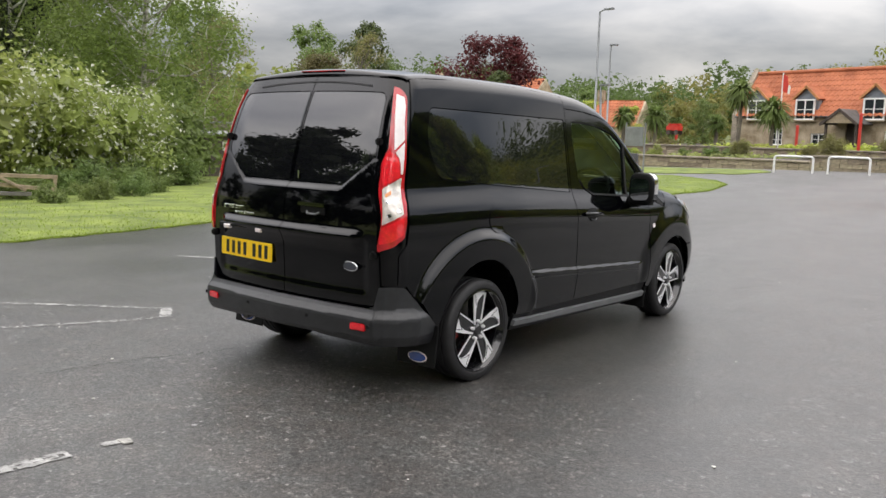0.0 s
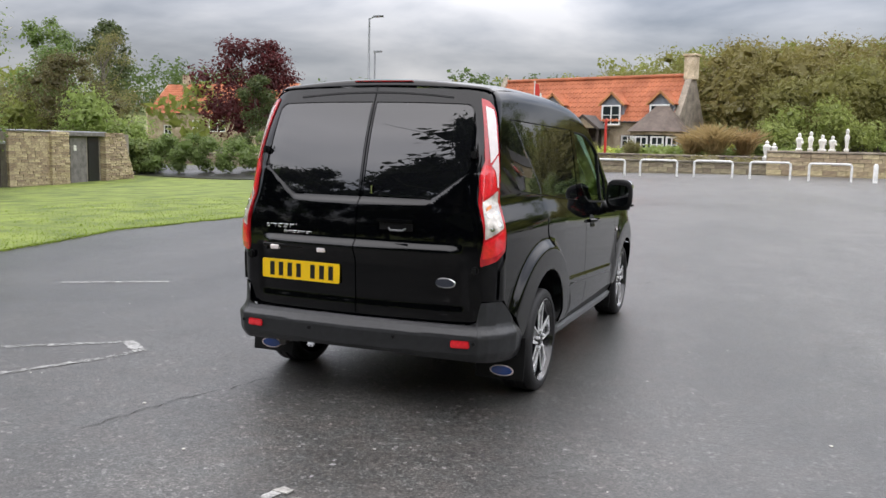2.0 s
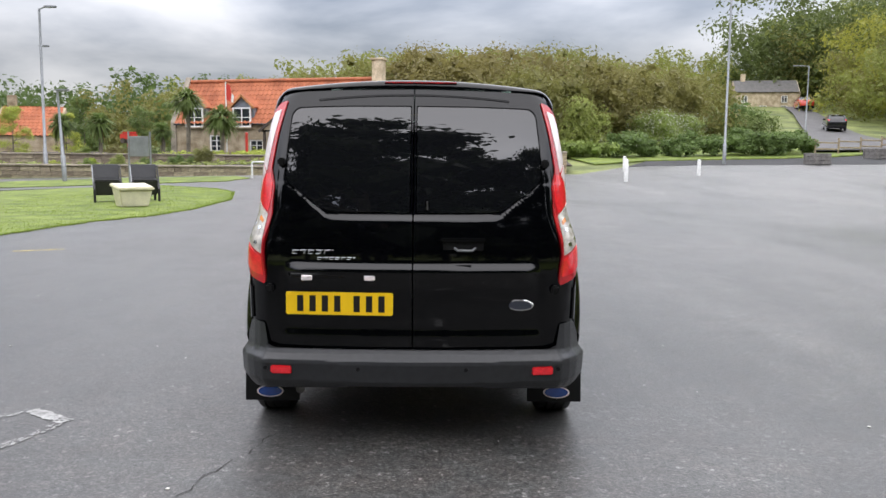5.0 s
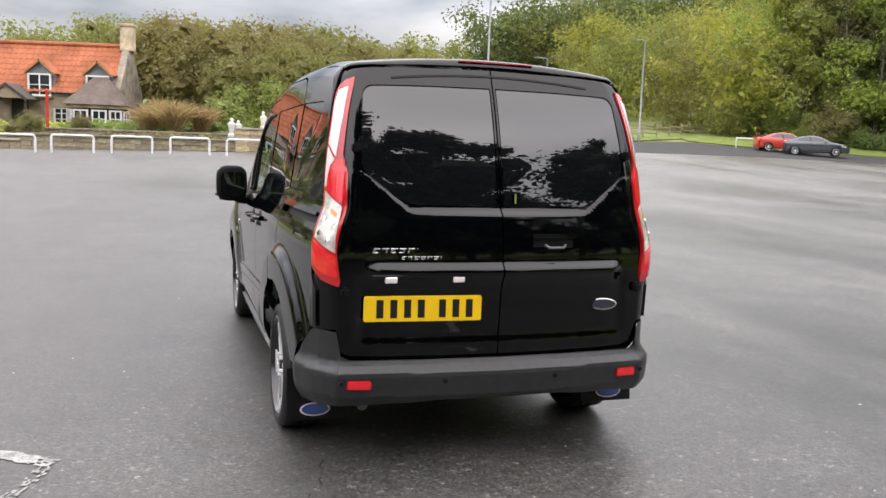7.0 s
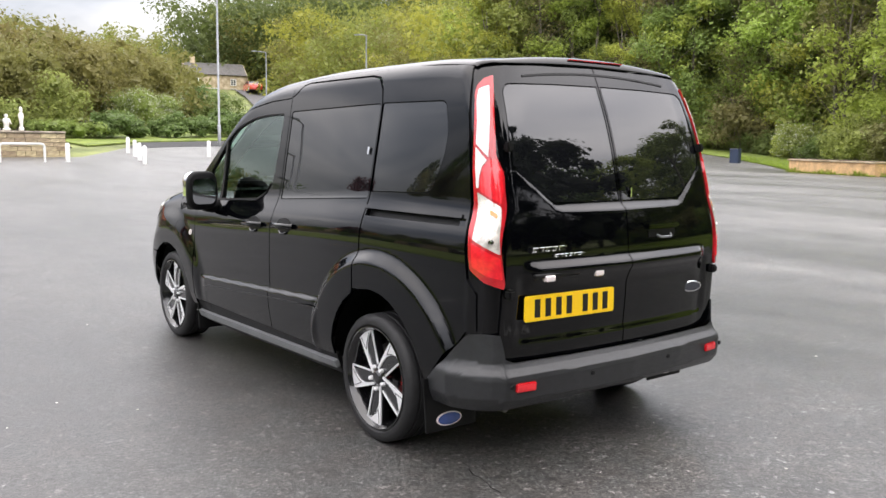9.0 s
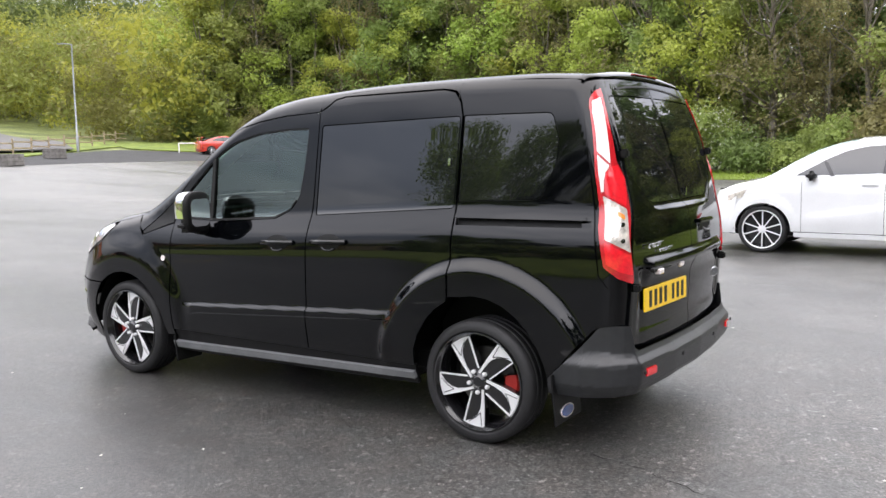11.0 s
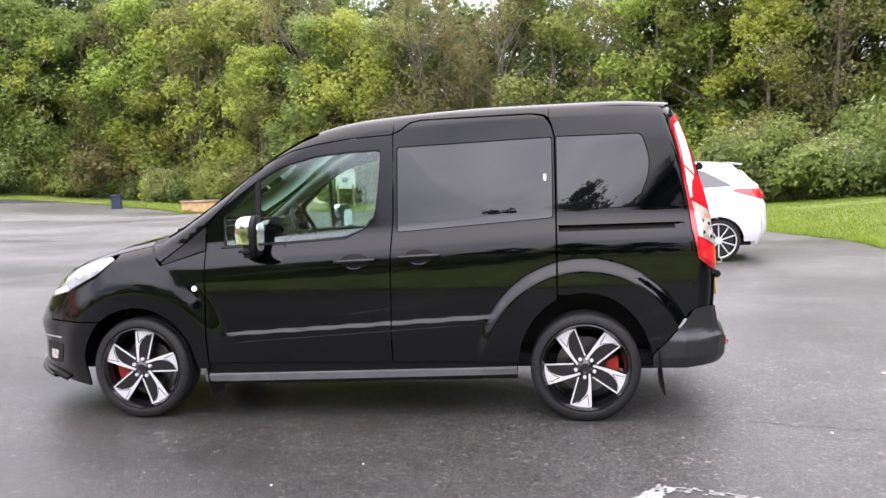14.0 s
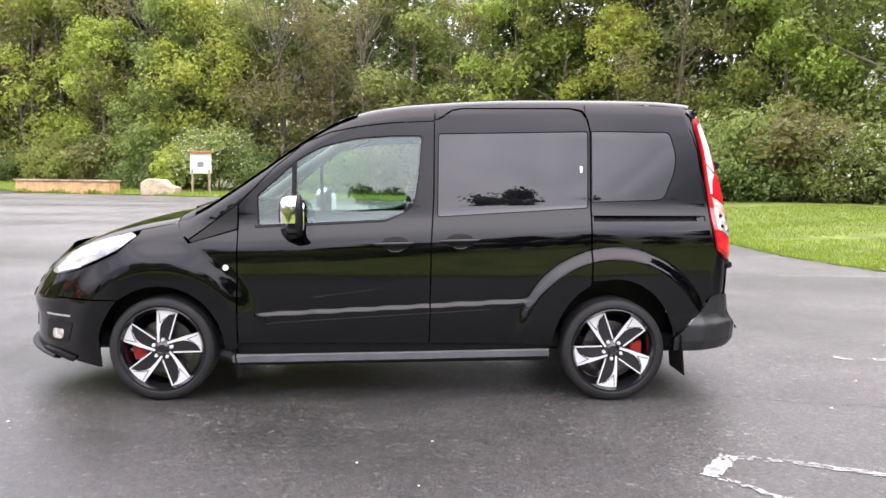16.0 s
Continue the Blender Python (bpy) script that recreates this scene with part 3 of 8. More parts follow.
# ---- car bodies: y runs forward, the axles at +-half the wheelbase, x to the right, z up ----
class Body:
    def __init__(self, width, top, tail, nose, axle, taper=(-0.8, 0.04, 1.3), nose_from=1.45, corner=0.13, edge=0.085, crown=0.03,
                 bow=0.035, flares=(), creases=(), ledge=None, low_taper=0.0, even=False, rise=0.0):
        self.low_taper, self.rise = low_taper, rise
        curve = even_spline if even else spline
        self.w, self.top, self.tail, self.nose = curve(width) if not callable(width) else width, spline(top), curve(tail), spline(nose)
        self.axle, self.taper, self.nf = axle, taper, nose_from
        self.c, self.e, self.crown, self.bow = corner, edge, crown, bow
        self.flares, self.creases, self.ledge = flares, creases, ledge

    def half(self, y, z):
        """Half the width at (y, z), before the rear corner is rounded."""
        y, z = np.asarray(y, float), np.asarray(z, float)
        ze = self.top(y) - self.crown - self.e
        up = np.clip((z - ze) / self.e, 0, 0.995)
        # the shoulder climbs towards the back
        zw = z - self.rise * np.clip(.2 - y, -.7, 1.4) * smooth(.66, .92, z) * (1 - smooth(1.16, 1.55, z)) if self.rise else z
        x = self.w(zw) - self.e * (1 - np.sqrt(1 - up * up))
        a, amount, span = self.taper
        x = x - amount * (1 + self.low_taper * (1 - smooth(1.05, 1.6, z))) * np.clip((a - y) / span, 0, 2) ** 2
        for cy, cz, r0, r1, h, zlow in self.flares:
            r = np.hypot(y - cy, (z - cz))
            x = x + h * (1 - smooth(r1, r0, r)) * smooth(zlow - 0.2, zlow, z)
        for y0, z0, y1, z1, high, h, fade in self.creases:
            zl = z0 + (z1 - z0) * (y - y0) / (y1 - y0)
            on = smooth(y0 - fade, y0 + fade, y) * (1 - smooth(y1 - fade, y1 + fade, y))
            x = x + h * on * (1 - smooth(-high, high, z - zl)) * (0.25 + 0.75 * smooth(zl - 0.35, zl - 0.05, z))
        t = np.clip((y - self.nf) / (self.nose(z) - self.nf), 0, 0.999)
        return x * (1 - t**2.6) ** (1 / 2.2)

    def tail_at(self, x, z):
        x, z = np.asarray(x, float), np.asarray(z, float)
        y = self.tail(z) + self.bow * (x / 0.6) ** 2
        if self.ledge:
            y = y + self.ledge(x, z)
        return y

    def side(self, sign):
        def f(y, z):
            wc = self.half(self.tail(z) + self.c + 0.05, z)
            yc = self.tail_at(wc - self.c, z) + self.c
            d = np.clip((yc - y) / self.c, 0, 0.999)
            x = self.half(np.maximum(y, yc), z) - self.c * (1 - np.sqrt(1 - d * d))
            return sign * x, y + 0 * x, z + 0 * x
        return f

    def rear(self):
        def f(x, z):
            wc = self.half(self.tail(z) + self.c + 0.05, z)
            xc = wc - self.c
            d = np.clip((np.abs(x) - xc) / self.c, 0, 0.999)
            y = self.tail_at(np.minimum(np.abs(x), xc), z) + self.c * (1 - np.sqrt(1 - d * d))
            return x + 0 * y, y, z + 0 * y
        return f

    def corner(self, sign):
        """Round the rear corner: a is the angle in degrees, 0 facing back, 90 facing sideways; beyond that straight on."""
        def f(a, z):
            a, z = np.asarray(a, float), np.asarray(z, float)
            wc = self.half(self.tail(z) + self.c + 0.05, z)
            xc = wc - self.c
            yc = self.tail_at(xc, z) + self.c
            t = np.radians(np.clip(a, 0, 90))
            more, less = np.maximum(a - 90, 0) * 0.0025, np.minimum(a, 0) * 0.0025
            return sign * (xc + self.c * np.sin(t) + less), yc - self.c * np.cos(t) + more, z + 0 * t
        return f

    def roof(self, y, u, low=45.0):
        """Across the top: u from -1 to 1; the outer fifth turns down the rounded edge to an angle low."""
        y, u = np.asarray(y, float), np.asarray(u, float)
        ze = self.top(y) - self.crown - self.e
        xi = self.half(y, ze + self.e * 0.995)
        a = np.radians(90 - (90 - low) * np.clip((np.abs(u) - 0.8) / 0.2, 0, 1))
        z_out = ze + self.e * np.sin(a)
        x_out = self.half(y, np.minimum(z_out, ze + self.e * 0.995))
        s = np.clip(np.abs(u) / 0.8, 0, 1)
        flat = np.abs(u) <= 0.8
        x = np.where(flat, s * xi, x_out)
        z = np.where(flat, self.top(y) - self.crown * s**2, z_out)
        return np.sign(u) * x, y + 0 * x, z


def arch(cy, cz, a, b, zlow, n=14, back=True):
    """The edge of a wheel arch from its front foot over the top to its rear foot."""
    w0 = math.asin((zlow - cz) / b)
    pts = [(cy + a * math.cos(w0 + (math.pi - 2 * w0) * k / n), cz + b * math.sin(w0 + (math.pi - 2 * w0) * k / n)) for k in range(n + 1)]
    return pts if back else pts[::-1]


def tyre(parent, r, rim, width, side):
    """A tyre with rounded shoulders and tread grooves, its outer wall towards +x times side."""
    w = width / 2
    prof = [(-w * 0.8, rim - 0.004), (-w * 0.98, rim + 0.012), (-w, (r + rim) / 2), (-w * 0.9, r - 0.012), (-w * 0.78, r - 0.002)]
    for g in (-0.45, 0.0, 0.45):
        prof += [(w * (g - 0.07), r), (w * (g - 0.05), r - 0.007), (w * (g + 0.05), r - 0.007), (w * (g + 0.07), r)]
    prof += [(w * 0.78, r - 0.002), (w * 0.9, r - 0.012), (w, (r + rim) / 2), (w * 0.98, rim + 0.012), (w * 0.8, rim - 0.004)]
    return part("tyre", lathe(prof, 64), RUBBER, parent, smooth=True)


def blade_wheel(parent, r=0.308, rim=0.245, turn=0.0, caliper=180):
    """A five-blade black and machined alloy wheel with tyre, disc and red caliper. Its outer face looks along x."""
    part("rim", lathe([(-0.10, rim - 0.005), (0.075, rim - 0.012), (0.085, rim), (0.098, rim + 0.003), (0.100, rim - 0.004),
                       (0.086, rim - 0.012), (0.06, rim - 0.03), (-0.09, rim - 0.03)], 64), RIM_BLACK, parent, smooth=True)
    tyre(parent, r, rim, 0.205, 1)
    face = Matrix(((0, 0, 1, 0), (1, 0, 0, 0), (0, 1, 0, 0), (0, 0, 0, 1)))
    k1 = 0.00113

    def flat(points, x0, depth, rot, mat, name, owner, bevel=0.0):
        b = prism([(u * k1, v * k1) for u, v in points], depth, face, bevel=bevel)
        bmesh.ops.translate(b, vec=(x0, 0, 0), verts=b.verts)
        bmesh.ops.transform(b, matrix=rot, verts=b.verts)
        return part(name, b, mat, owner)

    edge = [(-26, 208), (0, 212), (26, 207), (52, 199), (78, 186)]
    curve = [(68, 185), (36, 174), (6, 148), (-9, 118), (-14, 80)]
    for k in range(5):
        rot = Matrix.Rotation(radians(72 * k + turn), 4, "X")
        blade = flat(edge + [(38, 46), (20, 30), (-24, 30), (-30, 120)], 0.030, 0.042, rot, RIM_BLACK, "spoke", parent, 0.003)
        silver = flat(edge + curve + [(-15, 34), (-26, 34), (-28, 120)], 0.0725, 0.006, rot, RIM_SILVER, "machined_face", parent)
        flat([(-16, 196), (-13, 196), (-8, 140), (8, 158), (44, 182), (52, 186), (52, 184), (45, 179), (9, 154), (-8, 134), (-11, 138)],
             0.0786, 0.0012, rot, RIM_BLACK, "groove", parent)
        flat([(79, 186), (72, 186), (32, 50), (38, 46)], 0.0725, 0.006, rot, RIM_SILVER, "machined_edge", parent)
        w = radians(72 * k + turn - 5)
        part("wheel_nut", lathe([(0.060, 0.0115), (0.088, 0.0105), (0.093, 0.007), (0.093, 0)], 6, at=(0, -0.054 * math.sin(w), 0.054 * math.cos(w))), RIM_SILVER, parent)
    part("hub_cap", lathe([(0.03, 0.070), (0.070, 0.066), (0.076, 0.038), (0.084, 0.031), (0.087, 0.026), (0.085, 0.024), (0.086, 0.0)], 24), RIM_BLACK, parent, smooth=True)
    part("brake_disc", lathe([(-0.03, 0), (-0.03, 0.16), (-0.01, 0.16), (-0.01, 0.0)], 40), STEEL, parent)
    cal = lathe([(-0.045, 0.115), (0.020, 0.115), (0.026, 0.125), (0.026, 0.185), (0.018, 0.19), (-0.045, 0.19), (-0.045, 0.115)], 72)
    dead = [v for v in cal.verts if not (math.cos(math.atan2(v.co.z, v.co.y) - radians(caliper)) > math.cos(radians(17)))]
    bmesh.ops.delete(cal, geom=dead, context="VERTS")
    part("brake_caliper", cal, CALIPER_RED, parent)


def spoke_wheel(parent, r=0.315, rim=0.222, count=10, finish=None):
    """A plain many-spoke alloy wheel."""
    part("rim", lathe([(-0.09, rim - 0.004), (0.078, rim - 0.012), (0.096, rim), (0.1, rim - 0.006), (0.07, rim - 0.024), (-0.09, rim - 0.03)], 48),
         RIM_BLACK if finish is None else finish, parent, smooth=True)
    tyre(parent, r, rim, 0.2, 1)
    for k in range(count):
        w = 0.013 if count > 8 else 0.022
        b = bmesh.new()
        box((0.02, w * 1.3, rim - 0.05), (0.065, 0, rim / 2 + 0.012), 0.004, 1, bm=b)
        bmesh.ops.transform(b, matrix=Matrix.Rotation(2 * math.pi * k / count, 4, "X"), verts=b.verts)
        part("spoke", b, finish or RIM_SILVER, parent)
    part("rim_lip", lathe([(0.084, rim - 0.014), (0.1, rim - 0.002), (0.103, rim - 0.006), (0.09, rim - 0.018)], 48), finish or RIM_SILVER, parent, smooth=True)
    part("hub_cap", lathe([(0.03, 0.045), (0.08, 0.055), (0.085, 0.03), (0.088, 0)], 20), RIM_SILVER, parent, smooth=True)
    part("wheel_back", lathe([(-0.02, 0), (-0.02, rim - 0.03), (0.0, rim - 0.03), (0.0, 0)], 32), RIM_BLACK, parent)


def put_wheel(parent, maker, x, y, z, sign, **values):
    w = new("wheel")
    w.parent = parent
    w.matrix_basis = Matrix.Translation((x, y, z)) @ Matrix.Rotation(0 if sign > 0 else math.pi, 4, "Z")
    maker(w, **values)
    return w

# ---- the van ----
AX = 1.331



def van_ledge(x, z):
    """The tailgate: glass set in above a bright ledge, a raised ridge over the plate, a recess below it."""
    x = np.abs(np.asarray(x, float))
    low = np.where(x < 0.42, 1.165, 1.165 + (x - 0.42) * 0.80)
    edge_x = 0.66 - 0.205 * (np.asarray(z, float) - 1.05)
    d = (low - z) / np.where(x > 0.42, 1.28, 1.0)
    wide = np.where(x < 0.30, 0.036, 0.036 - 0.020 * smooth(0.30, 0.50, x))
    q = x / edge_x
    fade = np.where(q < 0.88, 1 - q**2, 3.433 * np.maximum(1.1363 - q, 0) ** 2)
    glass = 0.026 * (1 - smooth(0.002, wide, d)) * fade
    ridge = -0.028 * smooth(0.938, 0.898, z) * (1 - smooth(0.885, 0.80, z) * 0.9) * (1 - smooth(0.54, 0.62, x))
    plate = 0.010 * (1 - smooth(0.86, 0.885, z)) * smooth(0.56, 0.62, z) * (1 - smooth(0.60, 0.66, x))
    return glass + ridge + plate


van = thing("delivery_van", pose(0, 0, 0), "glossy black panel van with black alloy wheels parked on wet asphalt", "van")
vb = Body(width=bowed([(.15, .30), (.40, .12), (.75, .0), (.84, -.015), (.885, -.06), (.93, -.19), (.97, -.33), (1.01, -.42), (1.05, -.42), (1.08, -.28), (1.12, -.145), (1.17, -.138), (1.45, -.148), (1.84, -.22)], .812),
          top=[(-1.95, 1.808), (-1.5, 1.838), (-.8, 1.832), (-.12, 1.793), (.1, 1.760), (.25, 1.718), (.41, 1.642), (.59, 1.525), (.77, 1.395), (.95, 1.27), (1.14, 1.152),
               (1.22, 1.118), (1.47, 1.065), (1.77, .975), (2.01, .87), (2.12, .76), (2.2, .6)],
          tail=[(0.2, -2.06), (0.6, -2.095), (1.0, -2.10), (1.3, -2.045), (1.55, -1.968), (1.84, -1.835)],
          nose=[(0.15, 2.18), (0.25, 2.285), (0.33, 2.30), (0.44, 2.295), (0.55, 2.315), (.62, 2.285), (.76, 2.185), (.88, 2.06), (1.0, 1.95), (1.2, 1.9), (1.8, 1.9)],
          axle=AX, crown=0.042, flares=((-AX, 0.30, 0.625, 0.55, 0.040, 0.45), (AX, 0.30, 0.64, 0.47, 0.030, 0.40)),
          creases=((-0.80, 0.605, 0.76, 0.515, 0.014, 0.018, 0.05),), ledge=van_ledge, low_taper=1.3, even=True, rise=0.055)

FRONT_DOOR = [(0.882, 0.345), (0.885, 1.155), (.68, 1.372), (.50, 1.518), (.36, 1.578), (.2, 1.612), (-.0, 1.638), (-.252, 1.652), (-.25, 1.2), (-.237, .95), (-.228, .345)]
DOOR_GLASS = rounded([(.785, 1.205), (.54, 1.428), (.41, 1.500), (.2, 1.552), (0, 1.568), (-.185, 1.572), (-.172, 1.36), (-.145, 1.18), (-.09, 1.112), (.03, 1.068), (.40, 1.047), (.775, 1.030)],
                     [.02, .05, .05, .05, .05, .02, .1, .04, .05, .04, .05, .02])
SLIDE_DOOR = ([(-.258, 1.655), (-.30, 1.672), (-.36, 1.715), (-.42, 1.728), (-1.06, 1.735), (-1.13, 1.72), (-1.165, 1.67), (-1.182, 1.60), (-1.182, 0.72)]
              + [p for p in arch(-AX, .303, .375, .435, .345) if p[0] > -1.18] [::-1]
              + [(-.236, .345), (-.245, .95), (-.258, 1.2)])
SLIDE_GLASS = rounded([(-.277, 1.582), (-1.174, 1.606), (-1.172, 1.149), (-.275, 1.089)], 0.02)
QUARTER_GLASS = rounded([(-1.192, 1.608), (-1.672, 1.608), (-1.712, 1.47), (-1.704, 1.37), (-1.637, 1.208), (-1.59, 1.197), (-1.192, 1.183)], [.012, .035, .08, .09, .04, .04, .012])
LONG_GLASS = rounded([(-.277, 1.582), (-1.672, 1.608), (-1.712, 1.47), (-1.704, 1.37), (-1.637, 1.208), (-1.192, 1.165), (-.275, 1.089)], [.02, .035, .08, .09, .05, .03, .02])
rear_arch, front_arch = arch(-AX, .303, .375, .435, .345), arch(AX, .303, .37, .38, .30)


def seam_z(y):
    """The height at which the side meets the roof's turned edge."""
    return float(vb.top(y) - vb.crown - vb.e * (1 - math.sin(radians(45))))


def shrink(loop, gap=.0055):
    """The outline drawn in by a gap all round."""
    out = []
    for i, p in enumerate(loop):
        a, b = Vector(loop[i - 1]), Vector(loop[(i + 1) % len(loop)])
        d = (b - a).normalized()
        n = Vector((-d.y, d.x))
        q = Vector(p) + n * gap
        mid = sum(x for x, _ in loop) / len(loop), sum(z for _, z in loop) / len(loop)
        if (q - Vector(mid)).length > (Vector(p) - Vector(mid)).length:
            q = Vector(p) - n * gap
        out.append(tuple(q))
    return out


def van_side(s):
    """One side of the van: door, cargo side, wing, pillar, glass, sill and small fittings. s is +1 for the right, -1 for the left."""
    m, out = vb.side(s), (s, 0, 0)
    door = panel("front_door", FRONT_DOOR, m, out, PAINT_BLACK, van, holes=[DOOR_GLASS], step=0.012)
    big = [(.60, 1.372), (.545, 1.415), (.41, 1.494), (.2, 1.545), (0, 1.561), (-.179, 1.566), (-.165, 1.36), (-.139, 1.185), (-.085, 1.118), (.03, 1.074), (.40, 1.053), (.60, 1.044)]
    small = [(.575, 1.394), (.775, 1.205), (.768, 1.036), (.575, 1.045)]
    panel("window_pane", [(a, b) for a, b in big if a < .56] + [(.555, 1.045), (.555, 1.405)], m, out, CLEAR_GLASS, door, thick=0.003, lift=-0.012)
    panel("quarter_light", small, m, out, CLEAR_GLASS, door, thick=0.003, lift=-0.012)
    panel("window_divider", [(.580, 1.395), (.553, 1.418), (.553, 1.04), (.580, 1.04)], m, out, PLASTIC_BLACK, door, thick=0.02, lift=0.001)
    ring = [(a, b) for a, b in DOOR_GLASS]
    cx, cz = 0.25, 1.28
    inner = [(cx + (a - cx) * 0.986, cz + (b - cz) * 0.974) for a, b in ring]
    panel("window_seal", ring, m, out, PLASTIC_BLACK, door, holes=[inner], thick=0.02, lift=-0.003)
    panel("waist_strip", [(.79, 1.034), (.40, 1.052), (.03, 1.074), (-.08, 1.117), (-.13, 1.17), (-.122, 1.172), (-.072, 1.108), (.03, 1.062), (.40, 1.040), (.79, 1.020)], m, out,
          PLASTIC_BLACK, door, thick=0.01, lift=0.006)
    tri = [(0.895, 1.150), (1.165, 0.945), (1.15, 0.935), (0.895, 1.015)]
    if s < 0:
        slide = panel("sliding_door", SLIDE_DOOR, m, out, PAINT_BLACK, van, holes=[SLIDE_GLASS], step=0.012)
        panel("window_seal", SLIDE_GLASS, m, out, PLASTIC_BLACK, slide, thick=0.003, lift=-0.010)
        panel("black_window", shrink(SLIDE_GLASS), m, out, BLACK_GLASS, slide, step=0.02, thick=0.004, lift=-0.003)
        panel("door_lock", rounded([(-1.121, 1.396), (-1.137, 1.396), (-1.135, 1.358), (-1.123, 1.358)], 0.006), m, out, CHROME, slide, thick=0.004, lift=0.006)
        cargo_loop = ([(-1.192, 1.60), (-1.175, 1.675), (-1.158, 1.712), (-1.158, seam_z(-1.158)), (-1.4, seam_z(-1.4)), (-1.78, seam_z(-1.78)), (-1.80, 1.70), (-1.845, 1.45), (-1.90, 1.10), (-1.935, .86), (-1.985, .80),
                       (-1.985, .645), (-1.93, .635), (-1.715, .385), (-1.690, .345)] + [p for p in rear_arch[::-1] if p[0] < -1.192] + [(-1.192, .725)])
        slot = [(-1.20, 1.106), (-1.886, 1.108), (-1.890, 1.076), (-1.20, 1.072)]
        cargo = panel("rear_quarter", cargo_loop, m, out, PAINT_BLACK, van, holes=[QUARTER_GLASS, slot], step=0.012)
        panel("window_seal", QUARTER_GLASS, m, out, PLASTIC_BLACK, cargo, thick=0.003, lift=-0.010)
        panel("black_window", shrink(QUARTER_GLASS), m, out, BLACK_GLASS, cargo, step=0.02, thick=0.004, lift=-0.003)
        panel("door_rail", [(-1.194, 1.116), (-1.892, 1.118), (-1.896, 1.066), (-1.194, 1.062)], m, out, PLASTIC_BLACK, cargo, thick=0.006, lift=-0.028)
        panel("rail_lip", [(-1.194, 1.120), (-1.862, 1.122), (-1.864, 1.107), (-1.194, 1.105)], m, out, PAINT_BLACK, cargo, thick=0.01, lift=0.008)
    else:
        cargo_loop = ([(-.258, 1.655), (-.27, seam_z(-.27)), (-.7, seam_z(-.7)), (-1.10, seam_z(-1.10)), (-1.4, seam_z(-1.4)), (-1.78, seam_z(-1.78)), (-1.80, 1.70), (-1.845, 1.45), (-1.90, 1.10), (-1.935, .86), (-1.985, .80),
                       (-1.985, .645), (-1.93, .635), (-1.715, .385), (-1.690, .345)] + rear_arch[::-1] + [(-.236, .345), (-.245, .95), (-.258, 1.2)])
        cargo = panel("cargo_side", cargo_loop, m, out, PAINT_BLACK, van, holes=[LONG_GLASS], step=0.012)
        panel("window_seal", LONG_GLASS, m, out, PLASTIC_BLACK, cargo, thick=0.003, lift=-0.010)
        panel("black_window", shrink(LONG_GLASS), m, out, BLACK_GLASS, cargo, step=0.02, thick=0.004, lift=-0.003)
        flap = [(-1.18 + 0.085 * math.cos(k * 0.3927), 0.965 + 0.085 * math.sin(k * 0.3927)) for k in range(16)]
        panel("fuel_flap", flap, m, out, PAINT_BLACK, cargo, thick=0.006, lift=0.004)
    # wing: from the door to the headlamp and round the arch
    top = [(y, seam_z(y) - 0.004) for y in (1.24, 1.34, 1.445)]
    wing = ([(0.892, 1.005), (1.17, 0.925), (1.20, 0.96)] + [(1.24, top[0][1])] + top[1:] + [(1.462, .965), (1.575, .868), (1.70, .808), (1.82, .760), (1.96, .728), (1.968, .69), (1.97, .60), (1.566, .60)]
            + [p for p in front_arch if p[1] > 0.605 or p[0] < AX] + [(.892, .31)])
    wing_part = panel("front_wing", wing, m, out, PAINT_BLACK, van, step=0.013)
    panel("side_repeater", [(0.952 + 0.018 * math.cos(k * 0.5236), 0.79 + 0.018 * math.sin(k * 0.5236)) for k in range(12)], m, out, LAMP_PALE, wing_part, thick=0.004, lift=0.006)
    panel("pillar_trim", tri, m, out, PLASTIC_BLACK, van, thick=0.01, lift=0.001)
    pillar = ([(-.252, 1.658), (-.0, 1.645), (.2, 1.620), (.36, 1.586), (.50, 1.527), (.68, 1.381), (.893, 1.158), (1.172, .953), (1.215, .985), (1.238, seam_z(1.238))]
              + [(y, seam_z(y)) for y in (1.12, 1.0, .9, .8, .7, .6, .5, .4, .3, .2, .1, 0.0, -.12, -.258)])
    panel("roof_pillar", pillar, m, out, PAINT_BLACK, van, thick=0.02)
    if s < 0:
        over = [(-.258, seam_z(-.258)), (-.7, seam_z(-.7)), (-1.154, seam_z(-1.154)), (-1.154, 1.716), (-1.135, 1.733), (-1.06, 1.745), (-.42, 1.737), (-.355, 1.724), (-.295, 1.681), (-.262, 1.664)]
        panel("roof_rail", over, m, out, PAINT_BLACK, van)
    lamp = rounded([(1.468, .968), (1.58, .884), (1.705, .826), (1.825, .776), (1.99, .728), (2.04, .735), (2.045, .775), (1.96, .838), (1.82, .893), (1.64, .950), (1.50, .985)], 0.012)
    head = panel("headlamp", lamp, m, out, LAMP_HEAD, van, step=0.02, thick=0.02, lift=0.002, label="clear headlamp")
    for cy, cz, r in ((1.60, .925, .030), (1.72, .885, .038), (1.86, .835, .034)):
        bowl = [(cy + r * math.cos(k * .5236), cz + r * .8 * math.sin(k * .5236)) for k in range(12)]
        panel("lamp_bowl", bowl, m, out, CHROME, head, step=0.02, thick=0.004, lift=0.004)
    panel("lamp_indicator", rounded([(1.80, .780), (1.97, .742), (1.99, .765), (1.84, .805)], .008), m, out, LAMP_PALE, head, step=0.02, thick=0.004, lift=0.004)
    low_arch = [p for p in front_arch if p[0] > AX and .31 < p[1] < .588]
    bump = [(1.578, .592), (1.97, .592), (1.97, .240), (1.86, .212), (1.705, .182)] + low_arch
